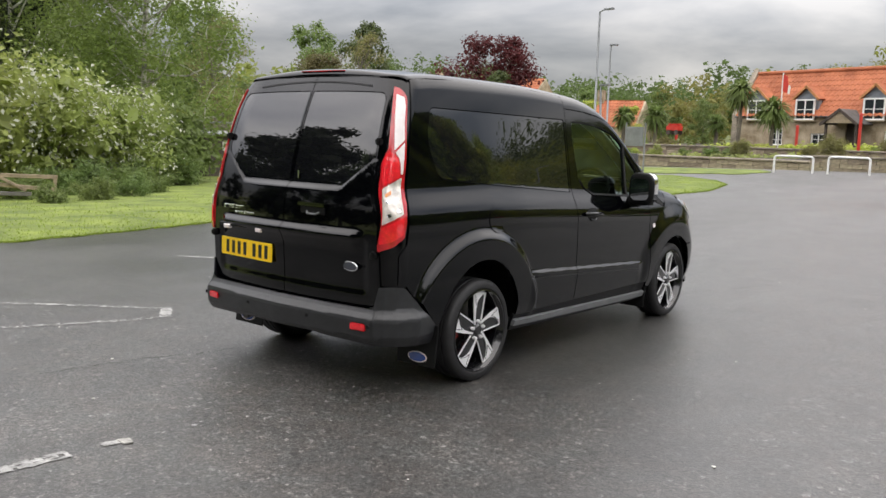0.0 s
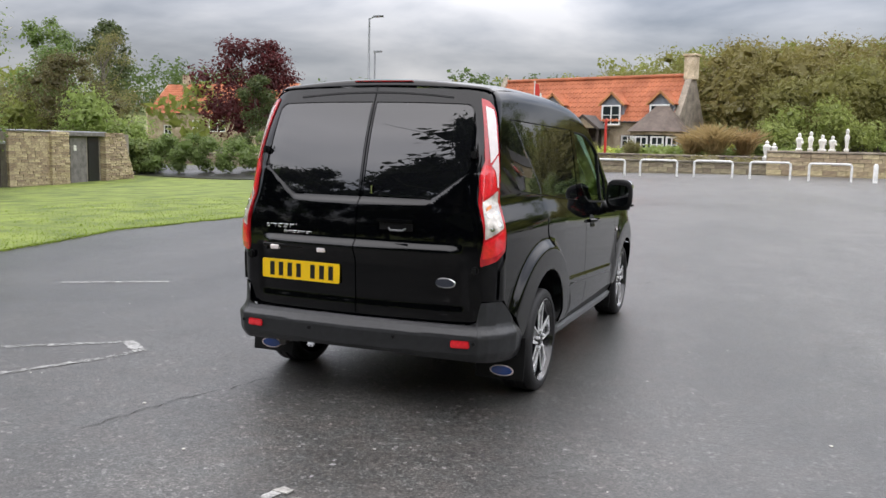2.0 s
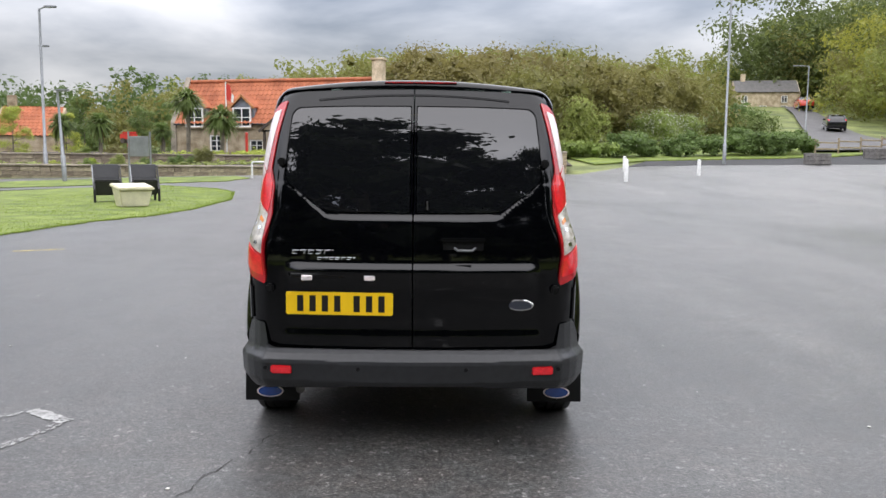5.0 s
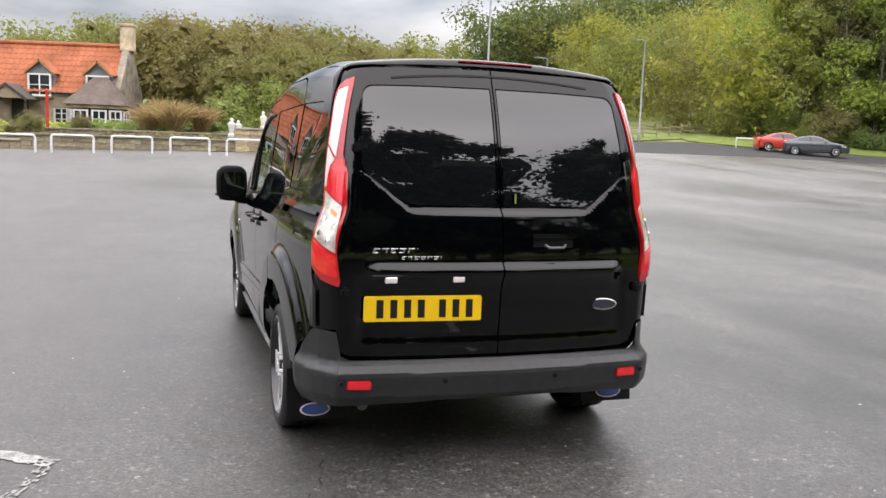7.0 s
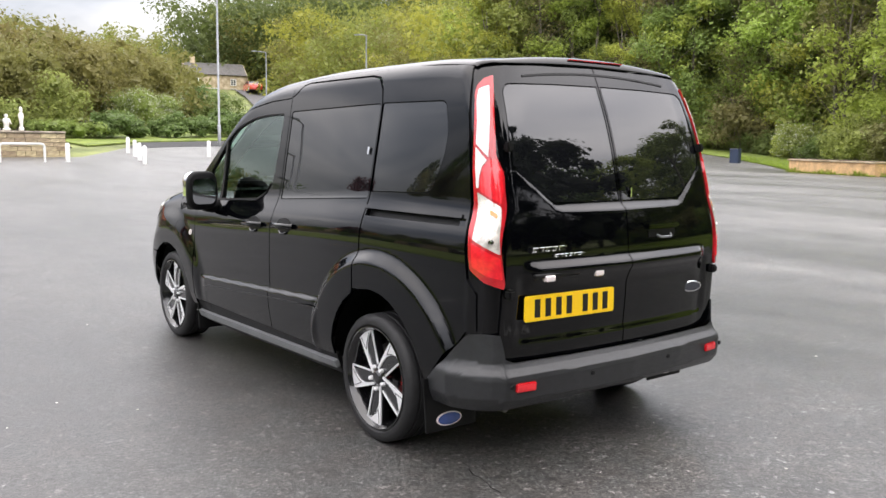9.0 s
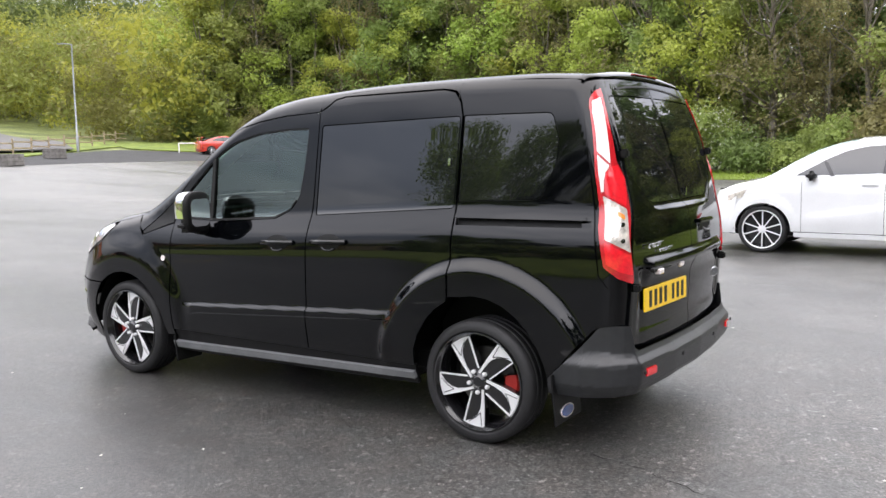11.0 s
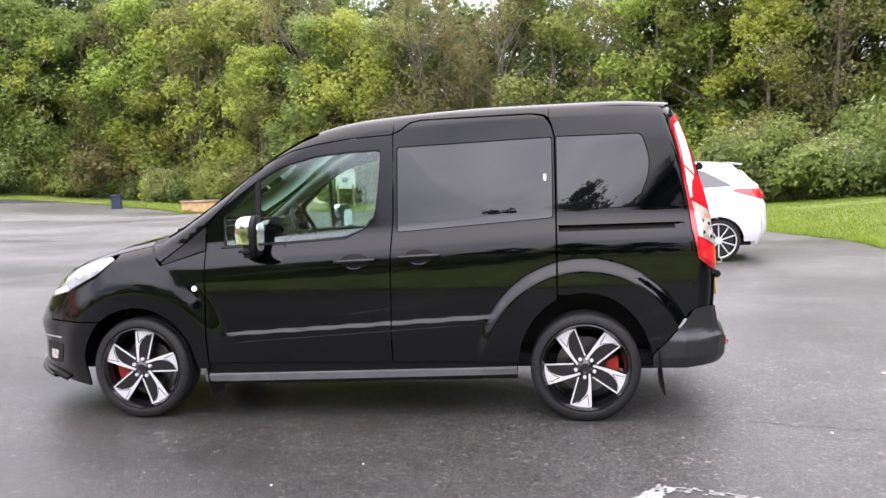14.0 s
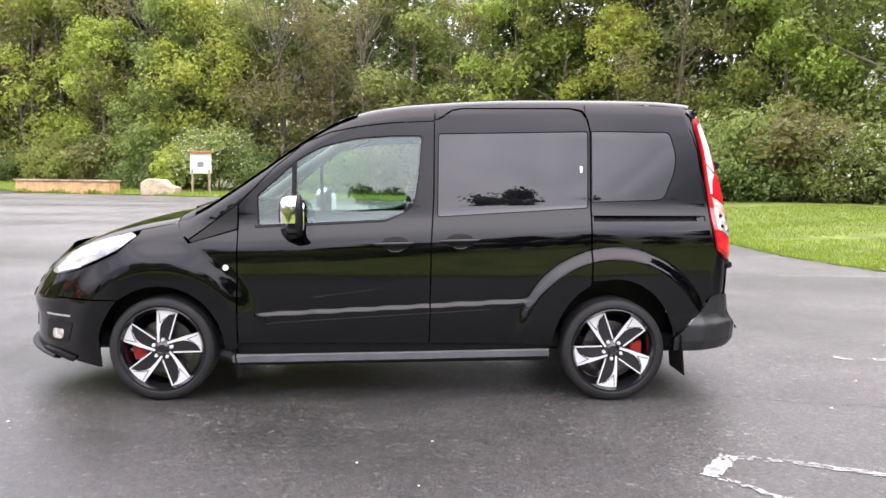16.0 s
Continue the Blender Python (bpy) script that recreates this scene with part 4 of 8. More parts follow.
    fb = panel("front_bumper", bump, m, out, PAINT_BLACK, van, step=0.02)
    panel("fog_recess", rounded([(1.855, .455), (2.06, .455), (2.07, .325), (1.90, .325)], 0.03), m, out, PLASTIC_BLACK, fb, thick=0.01, lift=0.003)
    panel("fog_lamp", rounded([(1.925, .405), (2.01, .405), (2.015, .345), (1.94, .345)], 0.02), m, out, LAMP_CLEAR, fb, step=0.02, thick=0.01, lift=0.007)
    panel("bumper_trim", rounded([(1.865, .497), (2.06, .497), (2.06, .485), (1.875, .485)], 0.005), m, out, CHROME, fb, step=0.015, thick=0.008, lift=0.005)
    panel("splitter", rounded([(1.86, .238), (1.97, .268), (2.09, .282), (2.09, .258), (1.97, .243), (1.87, .217)], 0.006), m, out, PLASTIC_BLACK, fb, step=0.02, thick=0.03, lift=0.022)
    # thin grey strip under the crease, painting in a recess's edge highlight
    glint_line = [(.72, .458), (.68, .470), (.30, .496), (-.235, .532), (-.86, .572)]
    panel("crease_glint", glint_line + [(y, z - .004) for y, z in glint_line[::-1]], m, out, PLASTIC_GREY, van, step=.05, thick=.003, lift=.0015)
    # sill strip and mud flaps
    panel("sill", [(0.925, .224), (0.925, .264), (-.25, .291), (-.945, .308), (-.95, .272), (-.25, .253)], m, out, SILL_GREY, van, thick=0.03, lift=0.012, label="grey side sill strip")
    panel("lower_skirt", [(0.892, .338), (0.892, .195), (-.95, .235), (-.955, .338)], m, out, PLASTIC_BLACK, van, thick=0.02, lift=-0.012)
    for y, x0, x1, z0, z1 in ((-1.748, 0.60, 0.885, .155, .40), (0.905, 0.66, 0.862, .13, .36)):
        f = part("mud_flap", box((x1 - x0, 0.008, z1 - z0), (s * (x0 + x1) / 2, y, (z0 + z1) / 2), 0.003, 1, Matrix.Rotation(radians(-6), 4, "X")), PLASTIC_BLACK, van)
        if y < 0:
            oval = [(0.062 * math.cos(k * 0.2618), 0.026 * math.sin(k * 0.2618)) for k in range(24)]
            place = Matrix.Translation((s * 0.755, -1.7590, 0.205)) @ Matrix.Rotation(radians(84), 4, "X")
            part("oval_rim", prism([(a * 1.13, b * 1.2) for a, b in oval], 0.004, place), LAMP_PALE, f)
            part("oval_badge", prism(oval, 0.006, place), BADGE_BLUE, f, "plain blue oval badge")
    # door handles
    spots = [(-0.03, .932, door)] + ([(-.41, .952, slide)] if s < 0 else [])
    for y, z, owner in spots:
        x = float(vb.half(y, z))
        cup = [(y + 0.085 * math.cos(k * 0.3927), z + 0.002 + 0.042 * math.sin(k * 0.3927)) for k in range(16)]
        panel("handle_recess", cup, m, out, PLASTIC_BLACK, owner, thick=0.004, lift=0.002)
        b = bmesh.new()
        tube([(s * (x + 0.006), y + .115, z - .002), (s * (x + 0.030), y + .085, z), (s * (x + .036), y, z + .004), (s * (x + .030), y - .085, z + .006), (s * (x + .006), y - .115, z + .006)],
             0.014, 10, b)
        part("door_handle", b, PAINT_BLACK, owner, smooth=True)
        b = bmesh.new()
        tube([(s * (x + 0.006), y + .045, z - .03), (s * (x + .012), y + 0.02, z - .042), (s * (x + .012), y - .02, z - .042), (s * (x + .006), y - .045, z - .03)], 0.006, 8, b)
        part("handle_lip", b, PAINT_BLACK, owner, smooth=True)
    # mirror
    mir = new("door_mirror")
    mir.parent = van
    mir.matrix_basis = Matrix.Translation((s * 0.972, 0.535, 1.105)) @ Matrix.Rotation(radians(-8 * s), 4, "Z")
    b = bmesh.new()
    bmesh.ops.create_uvsphere(b, u_segments=28, v_segments=18, radius=1.0)
    for v in b.verts:
        p = [math.copysign(abs(c) ** 0.55, c) for c in v.co]
        v.co = (p[0] * 0.098, (p[1] if p[1] > 0 else p[1] * 0.15) * 0.095, p[2] * 0.112)
    dead = [v for v in b.verts if v.co.z < -0.055]
    bmesh.ops.delete(b, geom=dead, context="VERTS")
    part("mirror_cap", b, CHROME, mir, "chrome mirror cap", True)
    b = box((0.205, 0.105, 0.075), (0, 0.018, -0.088), 0.03, 3)
    part("mirror_base", b, PLASTIC_BLACK, mir, smooth=True)
    b = bmesh.new()
    bmesh.ops.create_uvsphere(b, u_segments=28, v_segments=18, radius=1.0)
    for v in b.verts:
        p = [math.copysign(abs(c) ** 0.6, c) for c in v.co]
        v.co = (p[0] * 0.106, p[1] * 0.028 - 0.014, p[2] * 0.122 - 0.008)
    part("mirror_rim", b, PLASTIC_BLACK, mir, smooth=True)
    part("mirror_glass", prism(rounded([(-.078, -.085), (.078, -.085), (.082, .075), (-.082, .075)], .045, 6), .005, Matrix.Translation((0, -.0405, -.006)) @ Matrix.Rotation(radians(90), 4, "X")), MIRROR, mir)
    part("mirror_arm", tube([(s * -0.04, 0.02, -0.11), (s * -0.10, 0.03, -0.125), (s * -0.16, 0.05, -0.10)], 0.03, 10, radii=[0.035, 0.032, 0.04]), PLASTIC_BLACK, mir, smooth=True)
    # rear lamp wrapped round the corner
    c = vb.corner(s)
    deg = 0.0025
    cc = lambda a, z: c(a / deg, z)
    sc = lambda loop: [(a * deg, z) for a, z in loop]
    lens = rounded(sc([(23, 1.708), (40, 1.694), (54, 1.664), (60, 1.632), (69, 1.50), (82, 1.31), (87, 1.08), (77, .905), (50, .855), (14, .825), (12, .85), (20, .97), (25, 1.225), (24, 1.295), (29, 1.336), (35, 1.375), (30, 1.55)]), 0.009)
    tail = panel("tail_lamp", lens, cc, out, LAMP_RED, van, step=0.015, thick=0.02, lift=0.008, label="red and clear tail lamp")
    panel("pale_strip", rounded(sc([(33, 1.664), (52, 1.647), (58, 1.60), (63, 1.50), (69, 1.420), (49, 1.364), (44, 1.45), (38, 1.55)]), 0.005), cc, out, LAMP_PALE, tail, step=0.012, thick=0.006, lift=0.011)
    panel("pale_strip", rounded(sc([(70, 1.406), (52, 1.353), (62, 1.325), (68, 1.29), (72, 1.238), (77, 1.238), (75, 1.32)]), 0.003), cc, out, LAMP_PALE, tail, step=0.012, thick=0.006, lift=0.011)
    panel("red_light", rounded(sc([(60, 1.322), (48, 1.350), (36, 1.358), (28, 1.305), (28, 1.225), (34, 1.172), (70, 1.226), (66, 1.285)]), 0.006), cc, out, LAMP_BRIGHT, tail, step=0.015, thick=0.004, lift=0.011)
    panel("clear_lens", rounded(sc([(75, 1.222), (33, 1.160), (22, .968), (74, 1.027)]), 0.007), cc, out, LAMP_CLEAR, tail, step=0.012, thick=0.006, lift=0.011)
    panel("amber_bulb", rounded(sc([(52, 1.150), (38, 1.132), (37, 1.112), (51, 1.128)]), 0.006), cc, out, LAMP_AMBER, tail, step=0.02, thick=0.004, lift=0.0135)
    for a, z in ((62, 1.105), (42, 1.09), (62, 1.045), (40, 1.02)):
        dot = [((a + 5 * math.cos(k * 0.6283)) * deg, z + 0.010 * math.sin(k * 0.6283)) for k in range(10)]
        panel("bulb_socket", dot, cc, out, CHROME, tail, step=0.02, thick=0.004, lift=0.014)
    panel("reflector_patch", rounded(sc([(75, 1.015), (22, .955), (17, .865), (46, .882), (72, .918)]), 0.008), cc, out, LAMP_BRIGHT, tail, step=0.02, thick=0.004, lift=0.011)
    for z in (1.41, 0.805):
        p = c(np.array([-2.0 if z < 1 else 8.0]), np.array([z]))
        x, y = float(p[0][0]), float(p[1][0])
        part("door_hinge", box((0.035, 0.04, 0.04), (x + s * 0.012, y - 0.012, z), 0.008, 2), PLASTIC_BLACK, van)


for sd in (1, -1):
    van_side(sd)

# roof, windscreen, bonnet
ys = lambda a, b, n: np.linspace(a, b, n)
us = np.concatenate([-np.linspace(1, 0.8, 9)[:-1], np.linspace(-0.8, 0.8, 33), np.linspace(0.8, 1, 9)[1:]])
roof_map = lambda y, u: vb.roof(y, u)
rear_face = vb.rear()


def roof_end(u):
    """How far back the roof reaches: less at the rounded rear corners."""
    x, y, z = vb.roof(-1.80 + 0 * u, u)
    return np.maximum(-1.80, rear_face(np.abs(x), z)[1] + .012)


def roof_sheet(s, u):
    y = roof_end(u)
    return vb.roof(y + (0.20 - y) * s, u)


grid("roof", np.linspace(0, 1, 60), us, roof_sheet, PAINT_BLACK, van, out=(0, 0, 1))
ui = np.linspace(-0.82, 0.82, 33)
grid("windscreen", ys(0.21, 1.14, 40), ui, roof_map, CLEAR_GLASS, van, out=(0, 0, 1))
for sd in (1, -1):
    grid("windscreen_pillar", ys(0.20, 1.15, 40), sd * np.linspace(0.82, 1, 10), roof_map, PAINT_BLACK, van, out=(0, 0, 1))
grid("scuttle", ys(1.145, 1.235, 6), us, roof_map, PLASTIC_BLACK, van, out=(0, 0, 1))
grid("bonnet", ys(1.24, 2.05, 36), us, roof_map, PAINT_BLACK, van, out=(0, 0, 1))
part("wiper", tube([(-0.55, 1.19, 1.125), (-0.1, 1.13, 1.165), (0.45, 1.08, 1.20)], 0.008, 6), PLASTIC_BLACK, van)


def nose_map(u, z):
    """Round the front: u from -1 to 1 across, each end meeting the side panels."""
    z = np.asarray(z, float)
    tip = vb.nose(z)
    y = tip - (tip - 1.968) * np.abs(u) ** 2.4
    edge = vb.half(1.968 + 0 * z, z)
    full = vb.half(np.minimum(y, tip - .002), z)
    x = np.sign(u) * np.where(np.abs(u) > .72, full, edge * 1.0 * np.abs(u))
    lim = vb.half(tip - (tip - 1.968) * .72 ** 2.4, z)
    x = np.where(np.abs(u) > .72, x, np.sign(u) * lim * np.abs(u) / .72)
    return x, y + 0 * x, z + 0 * x


nose_us = np.linspace(-1, 1, 61)
def nose_sheet(u, v):
    """The nose from its chin, which drops towards the wheels, up to the bonnet's edge."""
    low = .275 - .05 * np.abs(u) ** 3
    return nose_map(u, low + (.885 - low) * v)


grid("front_end", nose_us, np.linspace(0, 1, 32), nose_sheet, PAINT_BLACK, van, out=(0, 1, 0))
def chin_lip(u, v):
    """A thin lip that stands out along the foot of the bumper."""
    x, y, z = nose_map(u, .278 - .05 * np.abs(u) ** 3 + 0 * v)
    w = 2 * math.pi * v
    return x * (1 + .02 * np.cos(w)), y + .022 + .026 * np.cos(w), z + .013 * np.sin(w)


grid("chin_lip", nose_us, np.linspace(0, 1, 11), chin_lip, PLASTIC_BLACK, van, out=(0, 1, 0))
part("chin_tray", box((1.0, .5, .02), (0, 1.78, .255), .005, 1, Matrix.Rotation(radians(9), 4, "X")), PLASTIC_BLACK, van)
for z0, z1 in ((0.55, 0.60), (0.63, 0.68), (0.71, 0.76), (0.36, 0.44)):
    grid("grille_slot", np.linspace(-0.5, 0.5, 20), np.linspace(z0, z1, 4), lambda u, z: (lambda q: (q[0], q[1] + 0.006, q[2]))(nose_map(u, z)), PLASTIC_BLACK, van, out=(0, 1, 0))

# rear doors
rm = vb.rear()
DOOR_EDGE = [(.712, .515), (.722, .60), (.716, .81), (.702, .86), (.700, 1.0), (.690, 1.20), (.678, 1.29), (.690, 1.375), (.674, 1.55), (.660, 1.67), (.636, 1.728), (.585, 1.752), (.40, 1.764), (.0035, 1.772)]
GLASS_EDGE = [(.575, 1.678), (.602, 1.648), (.618, 1.48), (.626, 1.34), (.607, 1.306), (.440, 1.182), (.40, 1.170), (.012, 1.168)]
for sd, side_name in ((-1, "left"), (1, "right")):
    def mir2(l):
        return [(sd * x, z) for x, z in l]
    loop = rounded([(.0035, .512), *DOOR_EDGE], [.004, .05, .03, .02] + [.03] * 10 + [.004])
    gl = rounded([(.012, 1.690), (.30, 1.688), (.5, 1.682), *GLASS_EDGE], [.006, .02, .02, .03, .03, .03, .02, .02, .02, .02, .006])
    d = panel("rear_door", mir2(loop), rm, (0, -1, 0), PAINT_BLACK, van, holes=[mir2(gl)], step=0.012)
    cx, cz = .30, 1.42
    panel("black_window", mir2([(cx + (x - cx) * .984, cz + (z - cz) * .982) for x, z in gl]), rm, (0, -1, 0), BLACK_GLASS, d, thick=0.004, lift=-0.002)
    if sd > 0:
        y = float(rm(np.array([.24]), np.array([1.03]))[1][0])
        part("rear_handle", box((.225, .030, .020), (.24, y - .012, 1.048), .008, 2), PAINT_BLACK, d, smooth=True)
        part("handle_recess", box((.20, .012, .045), (.24, y - .003, 1.015), .005, 2), PLASTIC_BLACK, d, smooth=True)
        part("handle_pull", tube([(.20, y - .010, 1.008), (.215, y - .026, .997), (.285, y - .026, .997), (.30, y - .010, 1.008)], .006, 8), SILL_GREY, d, smooth=True)
        y = float(rm(np.array([.07]), np.array([1.205]))[1][0])
        part("rear_lock", box((.020, .012, .055), (.068, y - .004, 1.207), .006, 2), CHROME, d, smooth=True)
        y = float(rm(np.array([.52]), np.array([.725]))[1][0])
        place = Matrix.Translation((.522, y - .001, .728)) @ Matrix.Rotation(radians(90), 4, "X") @ Matrix.Rotation(radians(-6), 4, "Y")
        oval = [(math.cos(k * .2618), math.sin(k * .2618)) for k in range(24)]
        bd = part("oval_badge", prism([(a * .066, b * .028) for a, b in oval], .008, place, bevel=.002), CHROME, van, "plain chrome oval badge")
        part("badge_field", prism([(a * .058, b * .0215) for a, b in oval], .0095, place), BADGE_DARK, bd)
    else:
        y = float(rm(np.array([.35]), np.array([.73]))[1][0])
        place = Matrix.Translation((-.352, y - .005, .733)) @ Matrix.Rotation(radians(-3.4), 4, "Z") @ Matrix.Rotation(radians(90 - 1), 4, "X")
        plate = part("number_plate", prism(rounded([(-.26, -.0555), (.26, -.0555), (.26, .0555), (-.26, .0555)], .012), .006, place, bevel=.001), PLATE_YELLOW, van, "yellow rear number plate")
        for k, cxp in enumerate((-.190, -.130, -.070, -.010, .084, .144, .204)):
            w = .015
            part("plate_bar", prism([(cxp - w, -.039), (cxp + w, -.039), (cxp + w, .039), (cxp - w, .039)], .0075, place), INK, plate)
        for k in range(2):
            x = (-.505, -.205)[k]
            part("plate_lamp", box((.052, .030, .026), (x, -2.112, .862), .004, 1), LAMP_PALE, d)
        part("plate_recess", box((.46, .02, .02), (-.355, -2.104, .873), .004, 1), PLASTIC_BLACK, d)
        # bright script reduced to plain bars
        for x0, x1, z in ((-.585, -.320, .982), (-.462, -.262, .952)):
            n = 7
            h = .022 if z > .97 else .014
            y = float(rm(np.array([(x0 + x1) / 2]), np.array([z]))[1][0])
            for k in range(n):
                w = (x1 - x0) / n
                at_x = x0 + w * (k + .5)
                part("script_bar", box((w * .80, .004, h * .22), (at_x + h * .18, y - .003, z + h * .38), .0008, 1), CHROME, d)
                part("script_bar", box((w * .16, .004, h * .80), (at_x + (.22 if k % 2 else -.22) * w, y - .003, z - h * .05), .0008, 1, Matrix.Rotation(radians(16), 4, "Y")), CHROME, d)
                if k % 3 != 1:
                    part("script_bar", box((w * .60, .004, h * .20), (at_x - h * .12, y - .003, z - h * .36), .0008, 1), CHROME, d)

# top of the tail: spoiler edge, slot and the high brake lamp
def tail_top(u, v):
    """From the roof's rear edge (v = 0) down to the top of the doors (v = 1)."""
    x0, y0, z0 = vb.roof(roof_end(u), u)
    z1 = np.minimum(1.777 - 0.022 * u**2, z0 - 0.012)
    q = rm(x0 * .99, z1)
    return x0 * (1 - .01 * v), y0 + (q[1] - y0) * np.sin(v * math.pi / 2), z0 + (q[2] - z0) * (1 - np.cos(v * math.pi / 2))


grid("roof_edge", np.linspace(-1.0, 1.0, 40), np.linspace(0, 1, 10), tail_top, PAINT_BLACK, van, out=(0, -1, 1))
slot = [(x, 1.747 - .030 * (x / .48) ** 2) for x in np.linspace(-.47, .47, 13)]
panel("spoiler_slot", slot + [(x, z - .009) for x, z in slot[::-1]], rm, (0, -1, 0), PLASTIC_BLACK, van, step=.05, thick=.004, lift=.0035)
part("brake_lamp", box((.36, .05, .006), (.03, -1.815, 1.806), .002, 2), LAMP_RED, van, "high red brake lamp")
for sd in (1, -1):
    # corner between the lamp, the quarter panel and the roof
    cs = vb.corner(sd)
    dg = 0.0025
    grid("corner_post", np.linspace(-14, 118, 24), np.linspace(.62, 1.775, 50), lambda a, z: (lambda q: (q[0] - sd * .009, q[1] + .010, q[2]))(cs(a, z)), PAINT_BLACK, van, out=(sd, -1, 0))

# rear bumper
def bumper(u, v):
    """u from -1 to 1 round the back, v from 0 at its foot to 1 at its top."""
    a = np.abs(u)
    s = np.sign(u)
    px = np.interp(a, [0, .60, .74, .86, 1.0], [0, .70, .778, .832, .838])
    py = np.interp(a, [0, .30, .60, .68, .74, .86, 1.0], [-2.105, -2.095, -2.065, -2.03, -1.985, -1.87, -1.705])
    zt = np.interp(a, [0, .565, .60, .63, .72, .79, 1.0], [.512, .512, .53, .632, .635, .628, .375])
    zb = np.interp(a, [0, .25, .33, .6, .8, 1.0], [.335, .335, .325, .315, .30, .30])
    z = zb + (zt - zb) * v
    o = np.interp(z, [.30, .33, .36, .445, .462, .492, .512, .56, .64], [.0, .03, .052, .060, .056, .022, .010, .008, .006])
    o = o * np.interp(a, [0, .6, .85, 1.0], [1, .85, .7, .3])
    nx = np.interp(a, [0, .5, .66, .8, 1.0], [0, .12, .6, .98, 1.0])
    ny = -np.sqrt(np.maximum(0, 1 - nx * nx))
    return s * (px + nx * o), py + ny * o, z


uu = np.linspace(-1, 1, 121)
bump_part = grid("rear_bumper", uu, np.concatenate([np.linspace(0, .3, 7)[:-1], np.linspace(.3, 1, 22)]), bumper, PLASTIC_GREY, van, out=(0, -1, 0))
bump_part["label"] = "grey textured plastic rear bumper"
for sd in (1, -1):
    part("bumper_reflector", box((.105, .012, .042), (sd * .632, -2.124, .415), .006, 2, Matrix.Rotation(radians(sd * 8), 4, "Z")), LAMP_BRIGHT, van, "red bumper reflector")
for x in (-.60, -.22, .22, .60):
    sens = part("parking_sensor", lathe([(0, .011), (.004, .010), (.004, 0)], 12, "Z"), PLASTIC_BLACK, van)
    sens.matrix_basis = Matrix.Translation((x * 1.18, -2.158 + .035 * (x / .6) ** 2, .425)) @ Matrix.Rotation(radians(90), 4, "X")

# underbody, arches, exhaust
part("underbody", box((1.44, 3.9, .10), (0, 0, .33), .02, 1), PLASTIC_BLACK, van)
part("floor_tray", box((1.40, 1.70, .10), (0, .02, .262), .02, 1), PLASTIC_BLACK, van)
part("inner_floor", box((1.58, 1.55, .08), (0, 0, .42), .01, 1), PLASTIC_BLACK, van)
for sd in (1, -1):
    for y in (AX, -AX):
        rb = .40 if y > 0 else .455
        liner = lathe([(-.30, rb), (.0, rb), (.0, rb + .006), (-.30, rb + .006)], 40)
        dead = [v for v in liner.verts if v.co.z < -.06]
        bmesh.ops.delete(liner, geom=dead, context="VERTS")
        w = part("arch_liner", liner, PLASTIC_BLACK, van, smooth=True)
        w.matrix_basis = Matrix.Translation((sd * .83, y, .303)) @ Matrix.Rotation(0 if sd > 0 else math.pi, 4, "Z")
        part("inner_arch", box((.02, .8, .5), (sd * .55, y, .52), 0, 1), PLASTIC_BLACK, van)
part("exhaust_pipe", tube([(-.62, -1.2, .27), (-.60, -1.7, .27), (-.57, -1.93, .265)], .024, 12), STEEL, van, smooth=True)
part("rear_axle", tube([(-.7, -AX, .30), (.7, -AX, .30)], .045, 10), PLASTIC_BLACK, van)

# cabin: bulkhead, seats, dashboard, steering wheel
part("bulkhead", box((1.26, .03, 1.14), (0, -.33, 1.03), .01, 1), TRIM, van)
for x in (-.42, .42):
    st = new("front_seat")
    st.parent = van
    st.matrix_basis = Matrix.Translation((x, 0, 0))
    part("seat_cushion", box((.50, .52, .16), (0, .18, .62), .05, 3), FABRIC, st, smooth=True)
    part("seat_back", box((.48, .16, .62), (0, -.13, .98), .06, 3, Matrix.Rotation(radians(12), 4, "X")), FABRIC, st, smooth=True)
    part("head_rest", box((.26, .09, .19), (0, -.24, 1.33), .04, 3, Matrix.Rotation(radians(8), 4, "X")), FABRIC, st, smooth=True)
dash = bmesh.new()
box((1.42, .40, .26), (0, 1.00, .98), .07, 3, Matrix.Rotation(radians(-10), 4, "X"), dash)
box((.36, .30, .10), (.42, .90, 1.10), .04, 2, None, dash)
part("dashboard", dash, PLASTIC_BLACK, van, smooth=True)
ringw = bmesh.new()
circ = [(.19 * math.cos(k * .2618), .19 * math.sin(k * .2618), 0) for k in range(25)]
tube(circ, .016, 8, ringw)
tube([(-.18, 0, 0), (0, -.03, -.02), (.18, 0, 0)], .02, 6, ringw)
tube([(0, -.03, -.02), (0, -.18, 0)], .02, 6, ringw)
tube([(0, -.02, -.02), (0, -.02, -.25)], .03, 8, ringw)
sw = part("steering_wheel", ringw, PLASTIC_BLACK, van, smooth=True)
sw.matrix_basis = Matrix.Translation((.42, .66, 1.05)) @ Matrix.Rotation(radians(64), 4, "X")
for sd in (1, -1):
    part("inner_pillar", tube([(sd * .585, .22, 1.615), (sd * .60, .42, 1.53), (sd * .64, .70, 1.34), (sd * .68, 1.02, 1.10)], .04, 10), TRIM, van, smooth=True)
    part("door_lining", box((.03, 1.02, .58), (sd * .78, .32, .74), .012, 2), FABRIC, van)
part("sun_visor", box((.9, .16, .02), (0, .28, 1.64), .008, 1, Matrix.Rotation(radians(-30), 4, "X")), TRIM, van)

for sgn, y, turn, cal in ((1, AX, 0, 0), (1, -AX, 4, 180), (-1, AX, 0, 190), (-1, -AX, 36, 0)):
    put_wheel(van, blade_wheel, sgn * 0.778, y, 0.306, sgn, turn=turn, caliper=cal)

